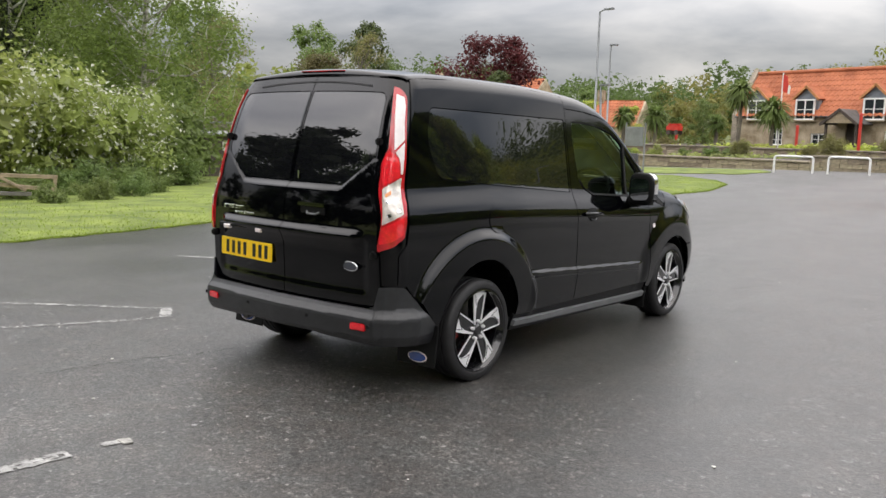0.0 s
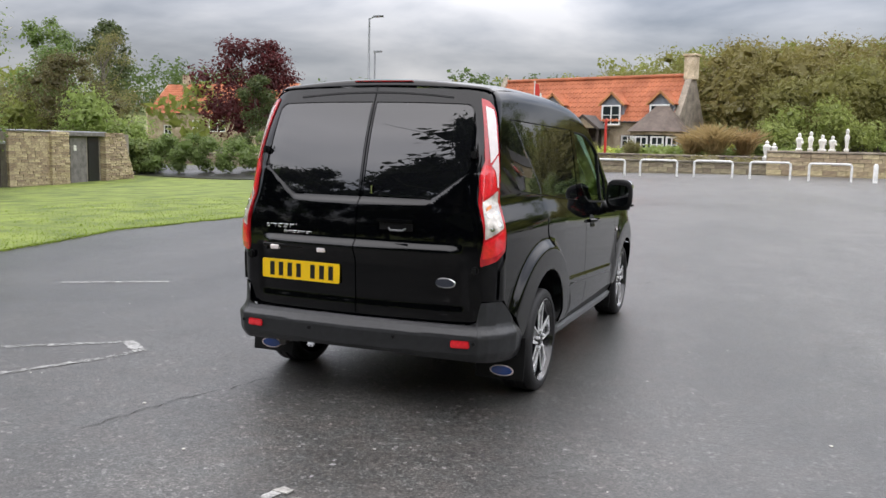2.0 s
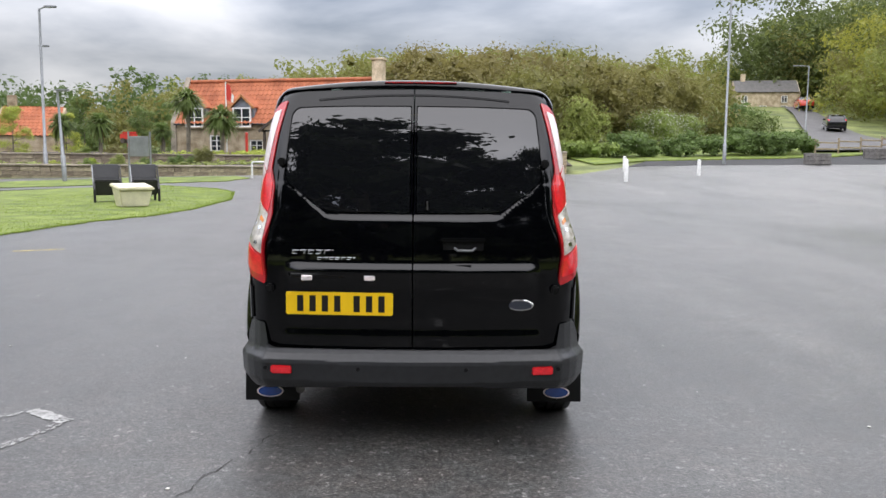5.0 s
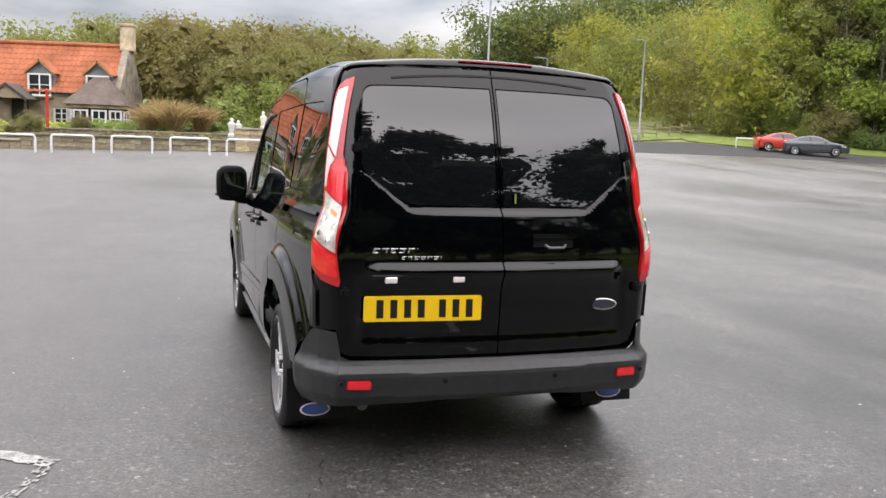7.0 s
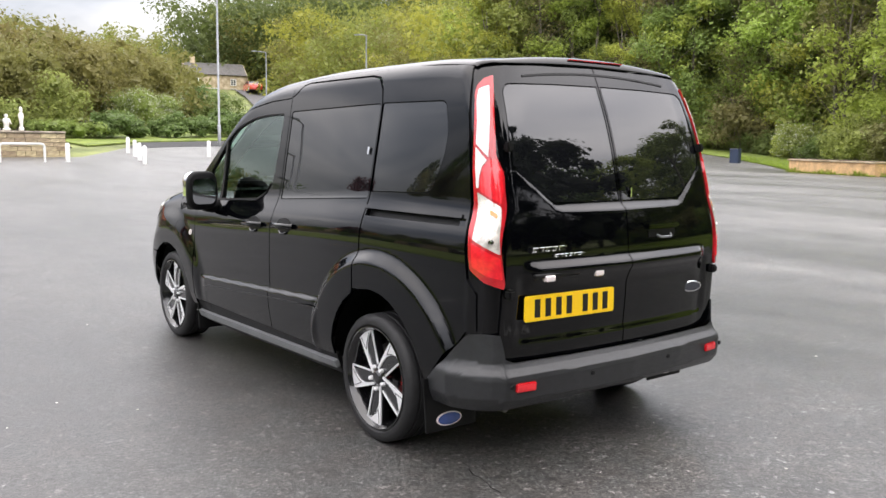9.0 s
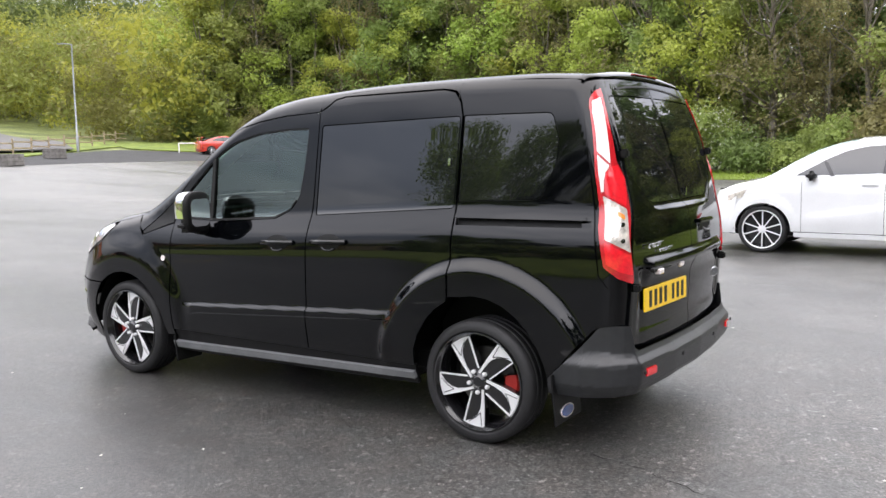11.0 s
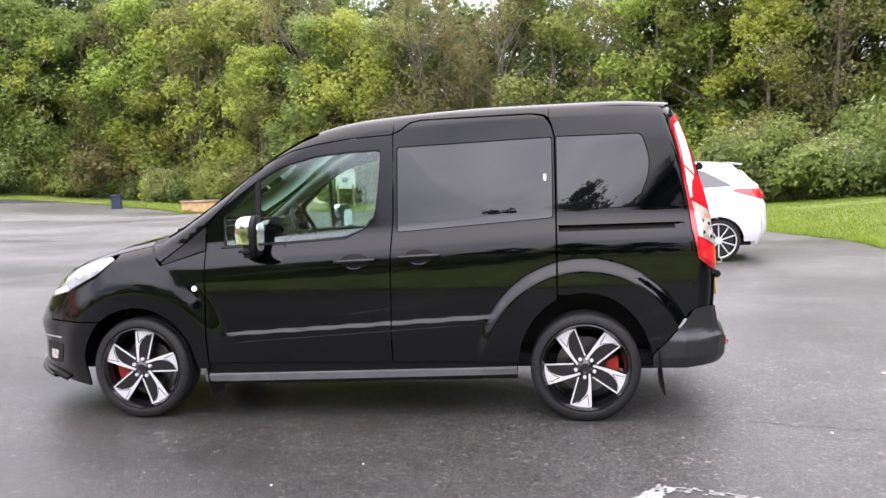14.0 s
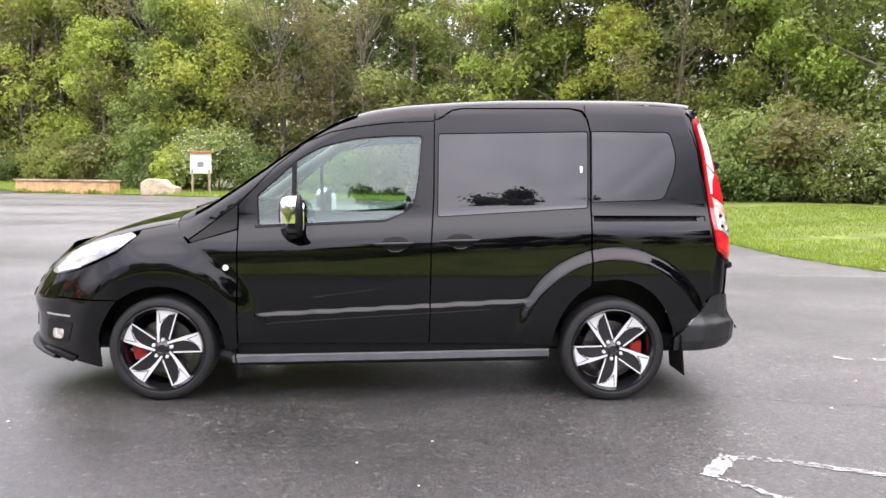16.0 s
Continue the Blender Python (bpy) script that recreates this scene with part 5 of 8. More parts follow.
# ---- lie of the land ----
def land(x, y):
    """The height of the ground: flat round the van, gently up to the north, down to the west lawn, hills beyond."""
    x, y = np.asarray(x, float), np.asarray(y, float)
    n = np.clip(y - 20, 0, 40)
    z = .03 * n * (1 + n / 40) * (.35 + .65 * smooth(-22, 3, x))
    z = z - .5 * smooth(-8, -25, x) * (1 - smooth(26, 34, y))
    z = z + .25 * smooth(-7, -14, y) * smooth(5, 16, x)
    d = np.hypot(x, y)
    north = (7.0 + 2 * smooth(50, 75, x)) * smooth(58, 130, y) * smooth(-60, 0, x) + 2 * smooth(110, 180, y)
    east = 12 * smooth(62, 120, x + .25 * y) * smooth(-60, 0, y + 40)
    west = 7 * smooth(45, 120, -x)
    south = 4 * smooth(50, 130, -y)
    return z + np.maximum(np.maximum(north, east), np.maximum(west, south)) + 7 * smooth(170, 420, d)


ground_xy = np.concatenate([-np.geomspace(2500, 140, 14), np.linspace(-132, 132, 89), np.geomspace(140, 2500, 14)])
gx, gy = np.meshgrid(ground_xy, ground_xy, indexing="ij")
n_g = len(ground_xy)
tagged(mesh_part("ground", np.stack([gx.ravel(), gy.ravel(), land(gx.ravel(), gy.ravel()) - .05], 1),
                 [(i * n_g + j, (i + 1) * n_g + j, (i + 1) * n_g + j + 1, i * n_g + j + 1) for i in range(n_g - 1) for j in range(n_g - 1)], ROUGH_GRASS),
       "rough grass and earth reaching the hills", "ground", kind="structure")


def sheet(name, loop, mat, label, category, lift=0.0, step=1.2, thick=.06):
    ob = panel(name, loop, lambda x, y: (x, y, land(x, y) + lift), (0, 0, 1), mat, step=step, thick=thick)
    return tagged(ob, label, category, kind="structure")


LAWN_LINE = [(-6.62, -1.2), (-6.8, .6), (-7.05, 2.4), (-7.55, 4.2), (-7.45, 6.4), (-7.1, 9.0), (-6.75, 11.2), (-6.1, 12.6), (-5.85, 15), (-5.9, 19), (-6.6, 22.4), (-7.6, 23.9), (-10.2, 25.8)]
edge_rnd = random.Random(9)


def ragged(line, amount=.07, step=.22):
    """An edge broken up as grass creeps over asphalt."""
    pts = dense(line, step)[:-max(1, int(math.hypot(line[-1][0] - line[0][0], line[-1][1] - line[0][1]) / step))] + [line[-1]]
    return [(x + edge_rnd.uniform(-amount, amount), y + edge_rnd.uniform(-amount, amount)) for x, y in pts]


LAWN_EDGE = ragged(LAWN_LINE)
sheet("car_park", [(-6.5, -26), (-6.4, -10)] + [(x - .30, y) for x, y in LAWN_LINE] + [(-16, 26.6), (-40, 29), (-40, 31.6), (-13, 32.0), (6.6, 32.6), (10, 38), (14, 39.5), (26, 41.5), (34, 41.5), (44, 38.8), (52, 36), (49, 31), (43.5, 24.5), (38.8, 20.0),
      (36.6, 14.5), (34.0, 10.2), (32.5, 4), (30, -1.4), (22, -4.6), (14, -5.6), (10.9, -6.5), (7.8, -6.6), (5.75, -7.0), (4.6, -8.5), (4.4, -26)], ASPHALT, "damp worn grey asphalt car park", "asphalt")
sheet("road", [(10, 37.9), (14, 39.4), (26, 41.4), (34, 41.4), (44, 38.7), (52, 35.9), (53, 40), (50, 45), (43, 48), (37, 53), (30, 50), (24, 46), (12, 42)], ROAD_DARK, "darker asphalt entrance road", "road", lift=.012)
sheet("hill_road", [(24, 49.5), (32, 51.5), (35.5, 58), (38.6, 70), (42.4, 84), (45.6, 96), (47.6, 104), (44.8, 104), (42.6, 96), (38.4, 84), (33.8, 71), (28.0, 60)], ROAD_PALE, "asphalt road climbing the hill", "road", lift=.25)
sheet("lawn_west", LAWN_EDGE + [(-16, 25.6), (-40, 28), (-60, 26), (-60, -30), (-6.5, -30), (-6.6, -10)], GRASS, "bright mown lawn beside the asphalt", "lawn", lift=.022, thick=.03)
sheet("lawn_island", ragged([(-11, 27.2), (-8.2, 28.0), (-7.6, 30.2), (-8.6, 31.2), (-12.5, 31.2)], .12) + [(-18, 30.4), (-22, 29.2), (-17, 27.8)], GRASS, "grass island with a worn edge", "lawn", lift=.03, step=.8)
sheet("lawn_south_east", ragged([(5.9, -6.75), (7.8, -6.32), (10.9, -6.28), (14, -5.35), (22, -4.35), (30, -1.2)]) + [(34, -6), (40, -16), (30, -30), (4.6, -30), (4.8, -8.5)], GRASS, "bright mown grass bank", "lawn", lift=.024, thick=.03)
sheet("verge_east", [(30.2, -1), (32.7, 4), (34.2, 10.2), (36.8, 14.5), (39.0, 20.0), (43.7, 24.4), (49.2, 30.9), (52.2, 35.9), (53.2, 40), (50.2, 45.2), (43.2, 48.2), (38.4, 54), (41.5, 62), (52, 62), (58, 50), (62, 40), (54, 24), (47, 10), (41, -4)], GRASS, "grass verge in front of the wood", "grass", lift=.05)
sheet("garden_bed", [(-38, 33.4), (6.5, 33.6), (7.5, 46), (4, 58), (-38, 64)], EARTH, "planted garden soil in front of the cottage", "soil", lift=.35)
sheet("verge_north", [(8.6, 39.2), (12, 42.2), (24, 46.4), (36, 54.4), (50, 62.6), (44, 66), (20, 54), (7.8, 46)], GRASS, "grass verge beside the road", "grass", lift=.05)

# markings, with broken and worn edges
def stroke(name, pts, width, mat, parent=None, seed=1, gap=.16):
    """A worn painted line lying on the ground: a ribbon with frayed edges, rubbed through in patches."""
    rnd = random.Random(seed)
    bm = bmesh.new()
    rows = 6
    worn = 0.0
    for (x0, y0), (x1, y1) in zip(pts, pts[1:]):
        ln = math.hypot(x1 - x0, y1 - y0)
        n = max(2, int(ln / .022))
        px, py = -(y1 - y0) / ln, (x1 - x0) / ln
        last = None
        for k in range(n + 1):
            f = k / n
            fray = [rnd.uniform(-.10, .10) * width for _ in range(2)]
            line = []
            for r in range(rows + 1):
                off = (r / rows - .5) * width + (fray[0] if r == 0 else fray[1] if r == rows else rnd.uniform(-.03, .03) * width)
                x, y = x0 + (x1 - x0) * f + px * off + rnd.uniform(-.004, .004), y0 + (y1 - y0) * f + py * off + rnd.uniform(-.004, .004)
                line.append(bm.verts.new((x, y, float(land(x, y)) + .004)))
            worn = worn * .86 + rnd.uniform(-.5, .5)
            if last:
                rub = [rnd.uniform(-.45, .45) for _ in range(rows)]
                for r in range(rows):
                    if .5 + .28 * worn + rub[r] + (.12 if r in (0, rows - 1) else 0) > 1.12 - gap * 1.25:
                        continue
                    bm.faces.new((last[r], line[r], line[r + 1], last[r + 1]))
            last = line
    bmesh.ops.delete(bm, geom=[v for v in bm.verts if not v.link_faces], context="VERTS")
    ob = part(name, bm, mat)
    return tagged(ob, "worn %s line painted on the asphalt" % ("white" if mat is LINE_WHITE else "yellow"), "road marking", kind="structure")


stroke("road_marking", [(-3.9, -2.86), (-2.98, -2.13), (-2.12, -1.48)], .062, LINE_WHITE, seed=1, gap=.38)
stroke("road_marking", [(-2.15, -1.475), (-1.87, -1.67)], .085, LINE_WHITE, seed=5, gap=.2)
stroke("road_marking", [(-1.90, -1.70), (-1.95, -1.90), (-2.26, -2.53), (-2.8, -3.6)], .062, LINE_WHITE, seed=2, gap=.4)
stroke("road_marking", [(-4.5, .22), (-3.62, .76)], .06, LINE_WHITE, seed=3, gap=.10)
stroke("road_marking", [(.22, -4.0), (.25, -3.55)], .08, LINE_WHITE, seed=4, gap=.30)
stroke("road_marking", [(.26, -3.40), (.28, -3.30)], .05, LINE_WHITE, seed=9, gap=.12)
stroke("road_marking", [(.31, -3.15), (.34, -2.80)], .06, LINE_WHITE, seed=10, gap=.84)


def joint(pts, seed, width=.028):
    """A worn joint between two beds of asphalt: a narrow dark ragged crack."""
    rnd = random.Random(seed)
    bm = bmesh.new()
    line = dense(list(pts), .05)
    line = line[:len(line) - int(math.dist(pts[-1], pts[0]) / .05)]
    last = None
    for k, (x, y) in enumerate(line):
        x, y = x + rnd.uniform(-.016, .016), y + rnd.uniform(-.016, .016)
        w = width * rnd.uniform(.15, .9)
        z = float(land(x, y)) + .003
        pair = [bm.verts.new((x - w / 2, y, z)), bm.verts.new((x + w / 2, y, z))]
        if last and rnd.random() > .28:
            bm.faces.new((last[0], last[1], pair[1], pair[0]))
        last = pair
    bmesh.ops.delete(bm, geom=[v for v in bm.verts if not v.link_faces], context="VERTS")
    return tagged(part("asphalt_joint", bm, CRACK), "dark ragged joint between two beds of asphalt", "crack", kind="structure")


joint([(-.70, -1.75), (-.80, -2.15), (-.94, -2.48), (-1.0, -2.84), (-1.06, -3.12)], 3, .010)
joint([(.50, 2.2), (.60, 2.6), (.88, 3.3), (1.05, 3.7)], 4, .012)
stroke("road_marking", [(5.35, -5.0), (5.28, -6.5)], .07, LINE_WHITE, seed=6)
stroke("road_marking", [(8.05, -5.1), (7.75, -6.1)], .07, LINE_WHITE, seed=7)
stroke("road_marking", [(-5.9, 6.0), (-5.3, 6.3)], .08, LINE_YELLOW, seed=8)
for k in range(4):
    stroke("road_marking", [(-4.5 + 1.6 * k, 20.5 + .5 * k), (-6.0 + 1.6 * k, 25.2 + .4 * k)], .07, LINE_WHITE, seed=20 + k, gap=.85)

rnd = random.Random(5)
chip_me = prism([(-.012, -.008), (.011, -.010), (.014, .006), (-.004, .012)], .006)
first_chip = part("stone_chip", chip_me, CHIP)
tagged(first_chip, "pale stone chip lying on the asphalt", "stone", "loose stone chips")
first_chip.matrix_basis = pose(.29, -3.30, .002) @ Matrix.Diagonal((3.2, 2.6, 1, 1))
for k in range(70):
    ang, dist = rnd.uniform(0, 2 * math.pi), rnd.uniform(1.2, 5.5)
    x, y = math.cos(ang) * dist * 1.1 - .6, math.sin(ang) * dist - 1.2
    s = rnd.uniform(.25, .75)
    ob = copy_thing(first_chip, pose(x, y, .002, 0, 0, rnd.uniform(0, 360)))
    ob.scale = (s, s, s)


def blades(name, line, back, count, seed, label, tall=.03, power=2.2):
    """Short grass blades over a strip behind an edge, thickest at the edge itself."""
    rng = np.random.default_rng(seed)
    pts = np.array(line, float)
    seg = np.hypot(*(pts[1:] - pts[:-1]).T)
    cum = np.concatenate([[0], np.cumsum(seg)])
    s = rng.random(count) * cum[-1]
    i = np.clip(np.searchsorted(cum, s) - 1, 0, len(seg) - 1)
    f = ((s - cum[i]) / seg[i])[:, None]
    d = (pts[i + 1] - pts[i]) / seg[i][:, None]
    off = rng.random(count) ** power * back - .06
    p = pts[i] + (pts[i + 1] - pts[i]) * f + np.stack([-d[:, 1], d[:, 0]], 1) * off[:, None]
    h = tall * (.5 + rng.random(count))
    a = rng.random(count) * 2 * math.pi
    w = .007 + .006 * rng.random(count)
    z = land(p[:, 0], p[:, 1]) + .01
    lean = rng.normal(size=(count, 2)) * h[:, None] * .45
    q = np.zeros((count, 3, 3))
    q[:, 0] = np.stack([p[:, 0] - np.cos(a) * w, p[:, 1] - np.sin(a) * w, z], 1)
    q[:, 1] = np.stack([p[:, 0] + np.cos(a) * w, p[:, 1] + np.sin(a) * w, z], 1)
    q[:, 2] = np.stack([p[:, 0] + lean[:, 0], p[:, 1] + lean[:, 1], z + h], 1)
    ob = mesh_part(name, q.reshape(-1, 3), np.arange(count * 3).reshape(-1, 3), LEAF_GRASS, smooth=False)
    return tagged(ob, label, "grass", kind="stuff")


blades("lawn_grass", LAWN_LINE, 6.0, 26000, 91, "short bright lawn grass along the asphalt")
blades("bank_grass", [(5.9, -6.75), (7.8, -6.32), (10.9, -6.28), (14, -5.35), (22, -4.35), (30, -1.2)][::-1], 11.0, 75000, 92, "short bright grass on the bank", tall=.07, power=1.5)
blades("verge_grass", [(30.2, -1), (32.7, 4), (34.2, 10.2), (36.8, 14.5), (39.0, 20.0), (43.7, 24.4), (49.2, 30.9)][::-1], 6.0, 9000, 93, "longer rough grass below the wood", .22)

# ---- other cars ----
def saloon(name, m, label, paint, spec, wheel=None, glass=None, near=True):
    """A car from its outlines: side panels split at the door seams, window band, roof, nose, tail, lamps and wheels."""
    car = thing(name, m, label, "car")
    b = spec["body"]
    ax, sill, belt, up = b.axle, spec["sill"], spline(spec["belt"]), spec["band"]
    seams = spec["seams"]
    st = 0.04 if near else 0.09
    ra, fa = arch(-ax, .31, spec["arch"], spec["arch"], sill), arch(ax, .31, spec["arch"], spec["arch"], sill)
    for s in (1, -1):
        mp, out = b.side(s), (s, 0, 0)
        names = ["front_wing", "front_door", "rear_door", "rear_quarter"]
        cuts = [spec["front"]] + seams + [spec["back"]]
        for k, nm in enumerate(names[:len(cuts) - 1] if len(cuts) < 5 else names):
            hi, lo = cuts[k] - .003, cuts[k + 1] + .003
            top = [(float(y), float(belt(y)) - .004) for y in np.linspace(lo, hi, 9)]
            loop = top + [(hi, sill if abs(hi - ax) > spec["arch"] else None)]
            loop = [q for q in loop if q[1] is not None]
            bottom = []
            for arc in (fa, ra):
                bottom += [q for q in arc if lo < q[0] < hi]
            if not any(abs(lo - c) < spec["arch"] for c in (ax, -ax)):
                bottom.append((lo, sill))
            panel(nm, loop + bottom, mp, out, paint, car, step=st)
        panel("side_window", rounded(up, .05), mp, out, glass or BLACK_GLASS, car, step=st, thick=.004, lift=-.002)
        for y0, y1, z1 in spec["pillars"]:
            panel("door_pillar", [(y0, float(belt(y0))), (y0 - .05, float(belt(y0 - .05))), (y1 - .05, z1), (y1, z1)], mp, out, PLASTIC_BLACK if not glass else PILLAR_GREY, car, step=st, thick=.004, lift=.002)
        seam = lambda y: float(b.top(y) - b.crown - b.e * (1 - math.sin(radians(45))))
        n0, n1 = spec["back"], spec["front"]
        edge = [(float(y), float(belt(y))) for y in np.linspace(n0, n1, 40)] + [(float(y), max(seam(y), float(belt(y)) + .004)) for y in np.linspace(n1, n0, 40)]
        panel("roof_frame", edge, mp, out, paint, car, holes=[rounded(up, .05)], step=st)
        panel("sill", [(ax - .40, sill - .01), (ax - .40, sill - .07), (-ax + .40, sill - .07), (-ax + .40, sill - .01)], mp, out, spec.get("sill_mat", PLASTIC_BLACK), car, step=.1, lift=.004)
        lamp = panel("headlamp", rounded(spec["headlamp"], .02), mp, out, LAMP_CLEAR, car, step=st, lift=.006)
        panel("tail_lamp", rounded(spec["taillamp"], .02), b.side(s), out, LAMP_RED, car, step=.03, lift=.008, thick=.02)
        if near:
            for y in spec["handles"]:
                x = float(b.half(y, float(belt(y)) - .13))
                part("door_handle", box((.03, .19, .025), (s * (x + .008), y, float(belt(y)) - .13), .01, 2), paint, car, smooth=True)
        mi = part("door_mirror", box((.22, .12, .13), (s * (.92 if near else .9), seams[0] - .12, float(belt(seams[0])) + .03), .045, 3), PLASTIC_BLACK if near else paint, car, smooth=True)
        for y in (ax, -ax):
            put_wheel(car, wheel or spoke_wheel, s * (spec["track"]), y, spec["r"], s, r=spec["r"], rim=spec.get("rim", .222))
            rb = spec["arch"] + .02
            liner = lathe([(-.30, rb), (-.02, rb), (-.02, rb + .006), (-.30, rb + .006)], 28)
            bmesh.ops.delete(liner, geom=[v for v in liner.verts if v.co.z < -.05], context="VERTS")
            w = part("arch_liner", liner, PLASTIC_BLACK, car)
            w.matrix_basis = Matrix.Translation((s * .86, y, .31)) @ Matrix.Rotation(0 if s > 0 else math.pi, 4, "Z")
    rf = lambda y, u: b.roof(y, u)
    un = np.concatenate([-np.linspace(1, .8, 5)[:-1], np.linspace(-.8, .8, 13), np.linspace(.8, 1, 5)[1:]])
    s0, s1, s2 = spec["screen"]
    grid("roof", np.linspace(spec["roof_end"], s0, 20), un, rf, paint, car, out=(0, 0, 1))
    grid("windscreen", np.linspace(s0, s1, 12), un, rf, BLACK_GLASS if not near else CLEAR_GLASS, car, out=(0, 0, 1))
    grid("bonnet", np.linspace(s1, s2, 14), un, rf, paint, car, out=(0, 0, 1))
    nf = b.nf

    def nose_of(u, z):
        base = b.half(nf - .1, z)
        x = u * base * .97
        y = nf + (b.nose(z) - nf) * (1 - np.abs(x / base) ** 2.2) ** (1 / 2.6)
        return x, y, z + 0 * x

    grid("front_end", np.linspace(-1, 1, 24), np.linspace(sill - .05, float(b.top(s2)), 12), nose_of, paint, car, out=(0, 1, 0))
    zt = float(b.top(spec["roof_end"])) - .05
    zg = spec["tail_glass"]
    rear_at = b.rear()
    wide = lambda z: float(b.half(float(b.tail(z)) + b.c + .05, z)) - .01
    grid("tail_panel", np.linspace(-1, 1, 24), np.linspace(sill - .05, zg, 14), lambda u, z: rear_at(u * (b.half(b.tail(z) + b.c + .05, z) - .01), z), paint, car, out=(0, -1, 0))
    grid("rear_window", np.linspace(-1, 1, 24), np.linspace(zg, zt + .04, 8), lambda u, z: rear_at(u * (b.half(b.tail(z) + b.c + .05, z) - .01), z), BLACK_GLASS, car, out=(0, -1, 0))
    if spec.get("spoiler"):
        y, z, w = spec["spoiler"]
        part("roof_spoiler", box((w, .26, .03), (0, y, z), .012, 2, Matrix.Rotation(radians(7), 4, "X")), paint, car, smooth=True)
    part("underbody", box((1.4, 2 * ax + 1.0, .1), (0, 0, .28), .02, 1), PLASTIC_BLACK, car)
    part("cabin_floor", box((1.3, 1.6, .5), (0, -.2, .62), .05, 1), FABRIC, car)
    return car


hatch_body = Body(width=[(.2, .84), (.5, .882), (.8, .888), (.95, .872), (1.05, .845), (1.3, .745), (1.5, .655), (1.58, .62)],
                  top=[(-2.02, 1.11), (-1.90, 1.235), (-1.66, 1.465), (-1.3, 1.525), (-.3, 1.556), (.2, 1.540), (.6, 1.45), (1.0, 1.25), (1.28, 1.08), (1.36, 1.035), (1.8, .93), (2.1, .78), (2.2, .6)],
                  tail=[(.2, -1.98), (.5, -2.12), (.8, -2.11), (.95, -2.06), (1.12, -1.96), (1.3, -1.80), (1.45, -1.66), (1.55, -1.58)],
                  nose=[(.15, 2.14), (.35, 2.22), (.6, 2.2), (.8, 2.12), (1.0, 1.95), (1.5, 1.9)], axle=1.35, corner=.16, edge=.07, crown=.035, nose_from=1.45,
                  flares=((-1.35, .31, .50, .42, .014, .4), (1.35, .31, .50, .42, .014, .4)), creases=((-.9, .78, .75, .52, .05, .014, .2),))
hatch = dict(body=hatch_body, sill=.30, belt=[(-2.0, 1.13), (-1.4, 1.115), (-.6, 1.085), (.3, 1.045), (.95, 1.005), (1.25, .985), (1.6, .90), (2.05, .74)], arch=.365, r=.318, track=.78,
             band=[(.96, 1.035), (.55, 1.27), (.35, 1.36), (.1, 1.415), (-.4, 1.44), (-.85, 1.425), (-1.15, 1.37), (-1.45, 1.20), (-1.56, 1.128), (-.6, 1.095), (.3, 1.055)],
             seams=[.86, -.12, -.955], front=1.98, back=-1.965, pillars=((-.08, -.12, 1.44), (.52, .62, 1.22), (-.92, -.86, 1.425)), handles=(.05, -.82),
             headlamp=[(1.55, .86), (1.95, .72), (1.93, .66), (1.62, .74)], taillamp=[(-1.54, 1.06), (-1.62, 1.085), (-1.98, 1.08), (-2.05, .94), (-1.97, .93), (-1.76, .99)],
             screen=(.22, 1.28, 2.02), roof_end=-1.60, rim=.262, tail_glass=1.12, spoiler=(-1.62, 1.466, 1.16), sill_mat=PAINT_WHITE)
saloon("hatchback_car", pose(8.48, -2.07, 0), "white five-door hatchback with ten-spoke alloys parked on asphalt", PAINT_WHITE, hatch, glass=DARK_GLASS)

coupe_body = Body(width=[(.2, .84), (.5, .882), (.75, .888), (.9, .865), (1.15, .74), (1.35, .62), (1.42, .56)],
                  top=[(-2.1, 1.0), (-1.8, 1.06), (-1.4, 1.20), (-.8, 1.36), (-.2, 1.41), (.2, 1.36), (.7, 1.14), (1.05, .98), (1.6, .90), (2.05, .76), (2.15, .6)],
                  tail=[(.2, -2.05), (.5, -2.15), (.8, -2.15), (1.0, -2.10), (1.1, -1.95), (1.2, -1.5), (1.4, -.6)],
                  nose=[(.15, 2.18), (.4, 2.25), (.6, 2.22), (.8, 2.1), (1.0, 1.9), (1.4, 1.8)], axle=1.32, corner=.2, edge=.06, crown=.03, nose_from=1.4)
coupe = dict(body=coupe_body, sill=.28, belt=[(-2.0, .97), (-1.2, .97), (-.4, .95), (.5, .92), (1.1, .89), (1.6, .82), (2.0, .7)], arch=.36, r=.32, track=.78,
             band=[(.85, .955), (.4, 1.20), (0, 1.30), (-.5, 1.30), (-.9, 1.22), (-1.3, 1.03), (-.4, .985)],
             seams=[.75, -.35], front=1.98, back=-1.93, pillars=((-.3, -.35, 1.3),), handles=(-.2,),
             headlamp=[(1.6, .78), (1.95, .68), (1.93, .6), (1.66, .68)], taillamp=[(-1.75, .95), (-2.0, .95), (-2.02, .82), (-1.78, .84)],
             screen=(.1, 1.05, 2.0), roof_end=-.55, tail_glass=1.02)
saloon("coupe_car", pose(42.0, 44.0, float(land(42, 44)) + .02, 0, 0, -128), "dark grey coupe parked at the edge of the car park", PAINT_GREY, coupe, near=False)
red = saloon("coupe_car", pose(41.7, 46.8, float(land(41.7, 46.8)) + .02, 0, 0, -115), "red coupe with a rear wing parked beside grass", PAINT_RED, coupe, near=False)
part("rear_wing", box((1.5, .22, .03), (0, -1.95, 1.28), .01, 1), PAINT_RED, red)
for x in (-.5, .5):
    part("wing_strut", box((.03, .08, .28), (x, -1.95, 1.14), .005, 1), PAINT_RED, red)

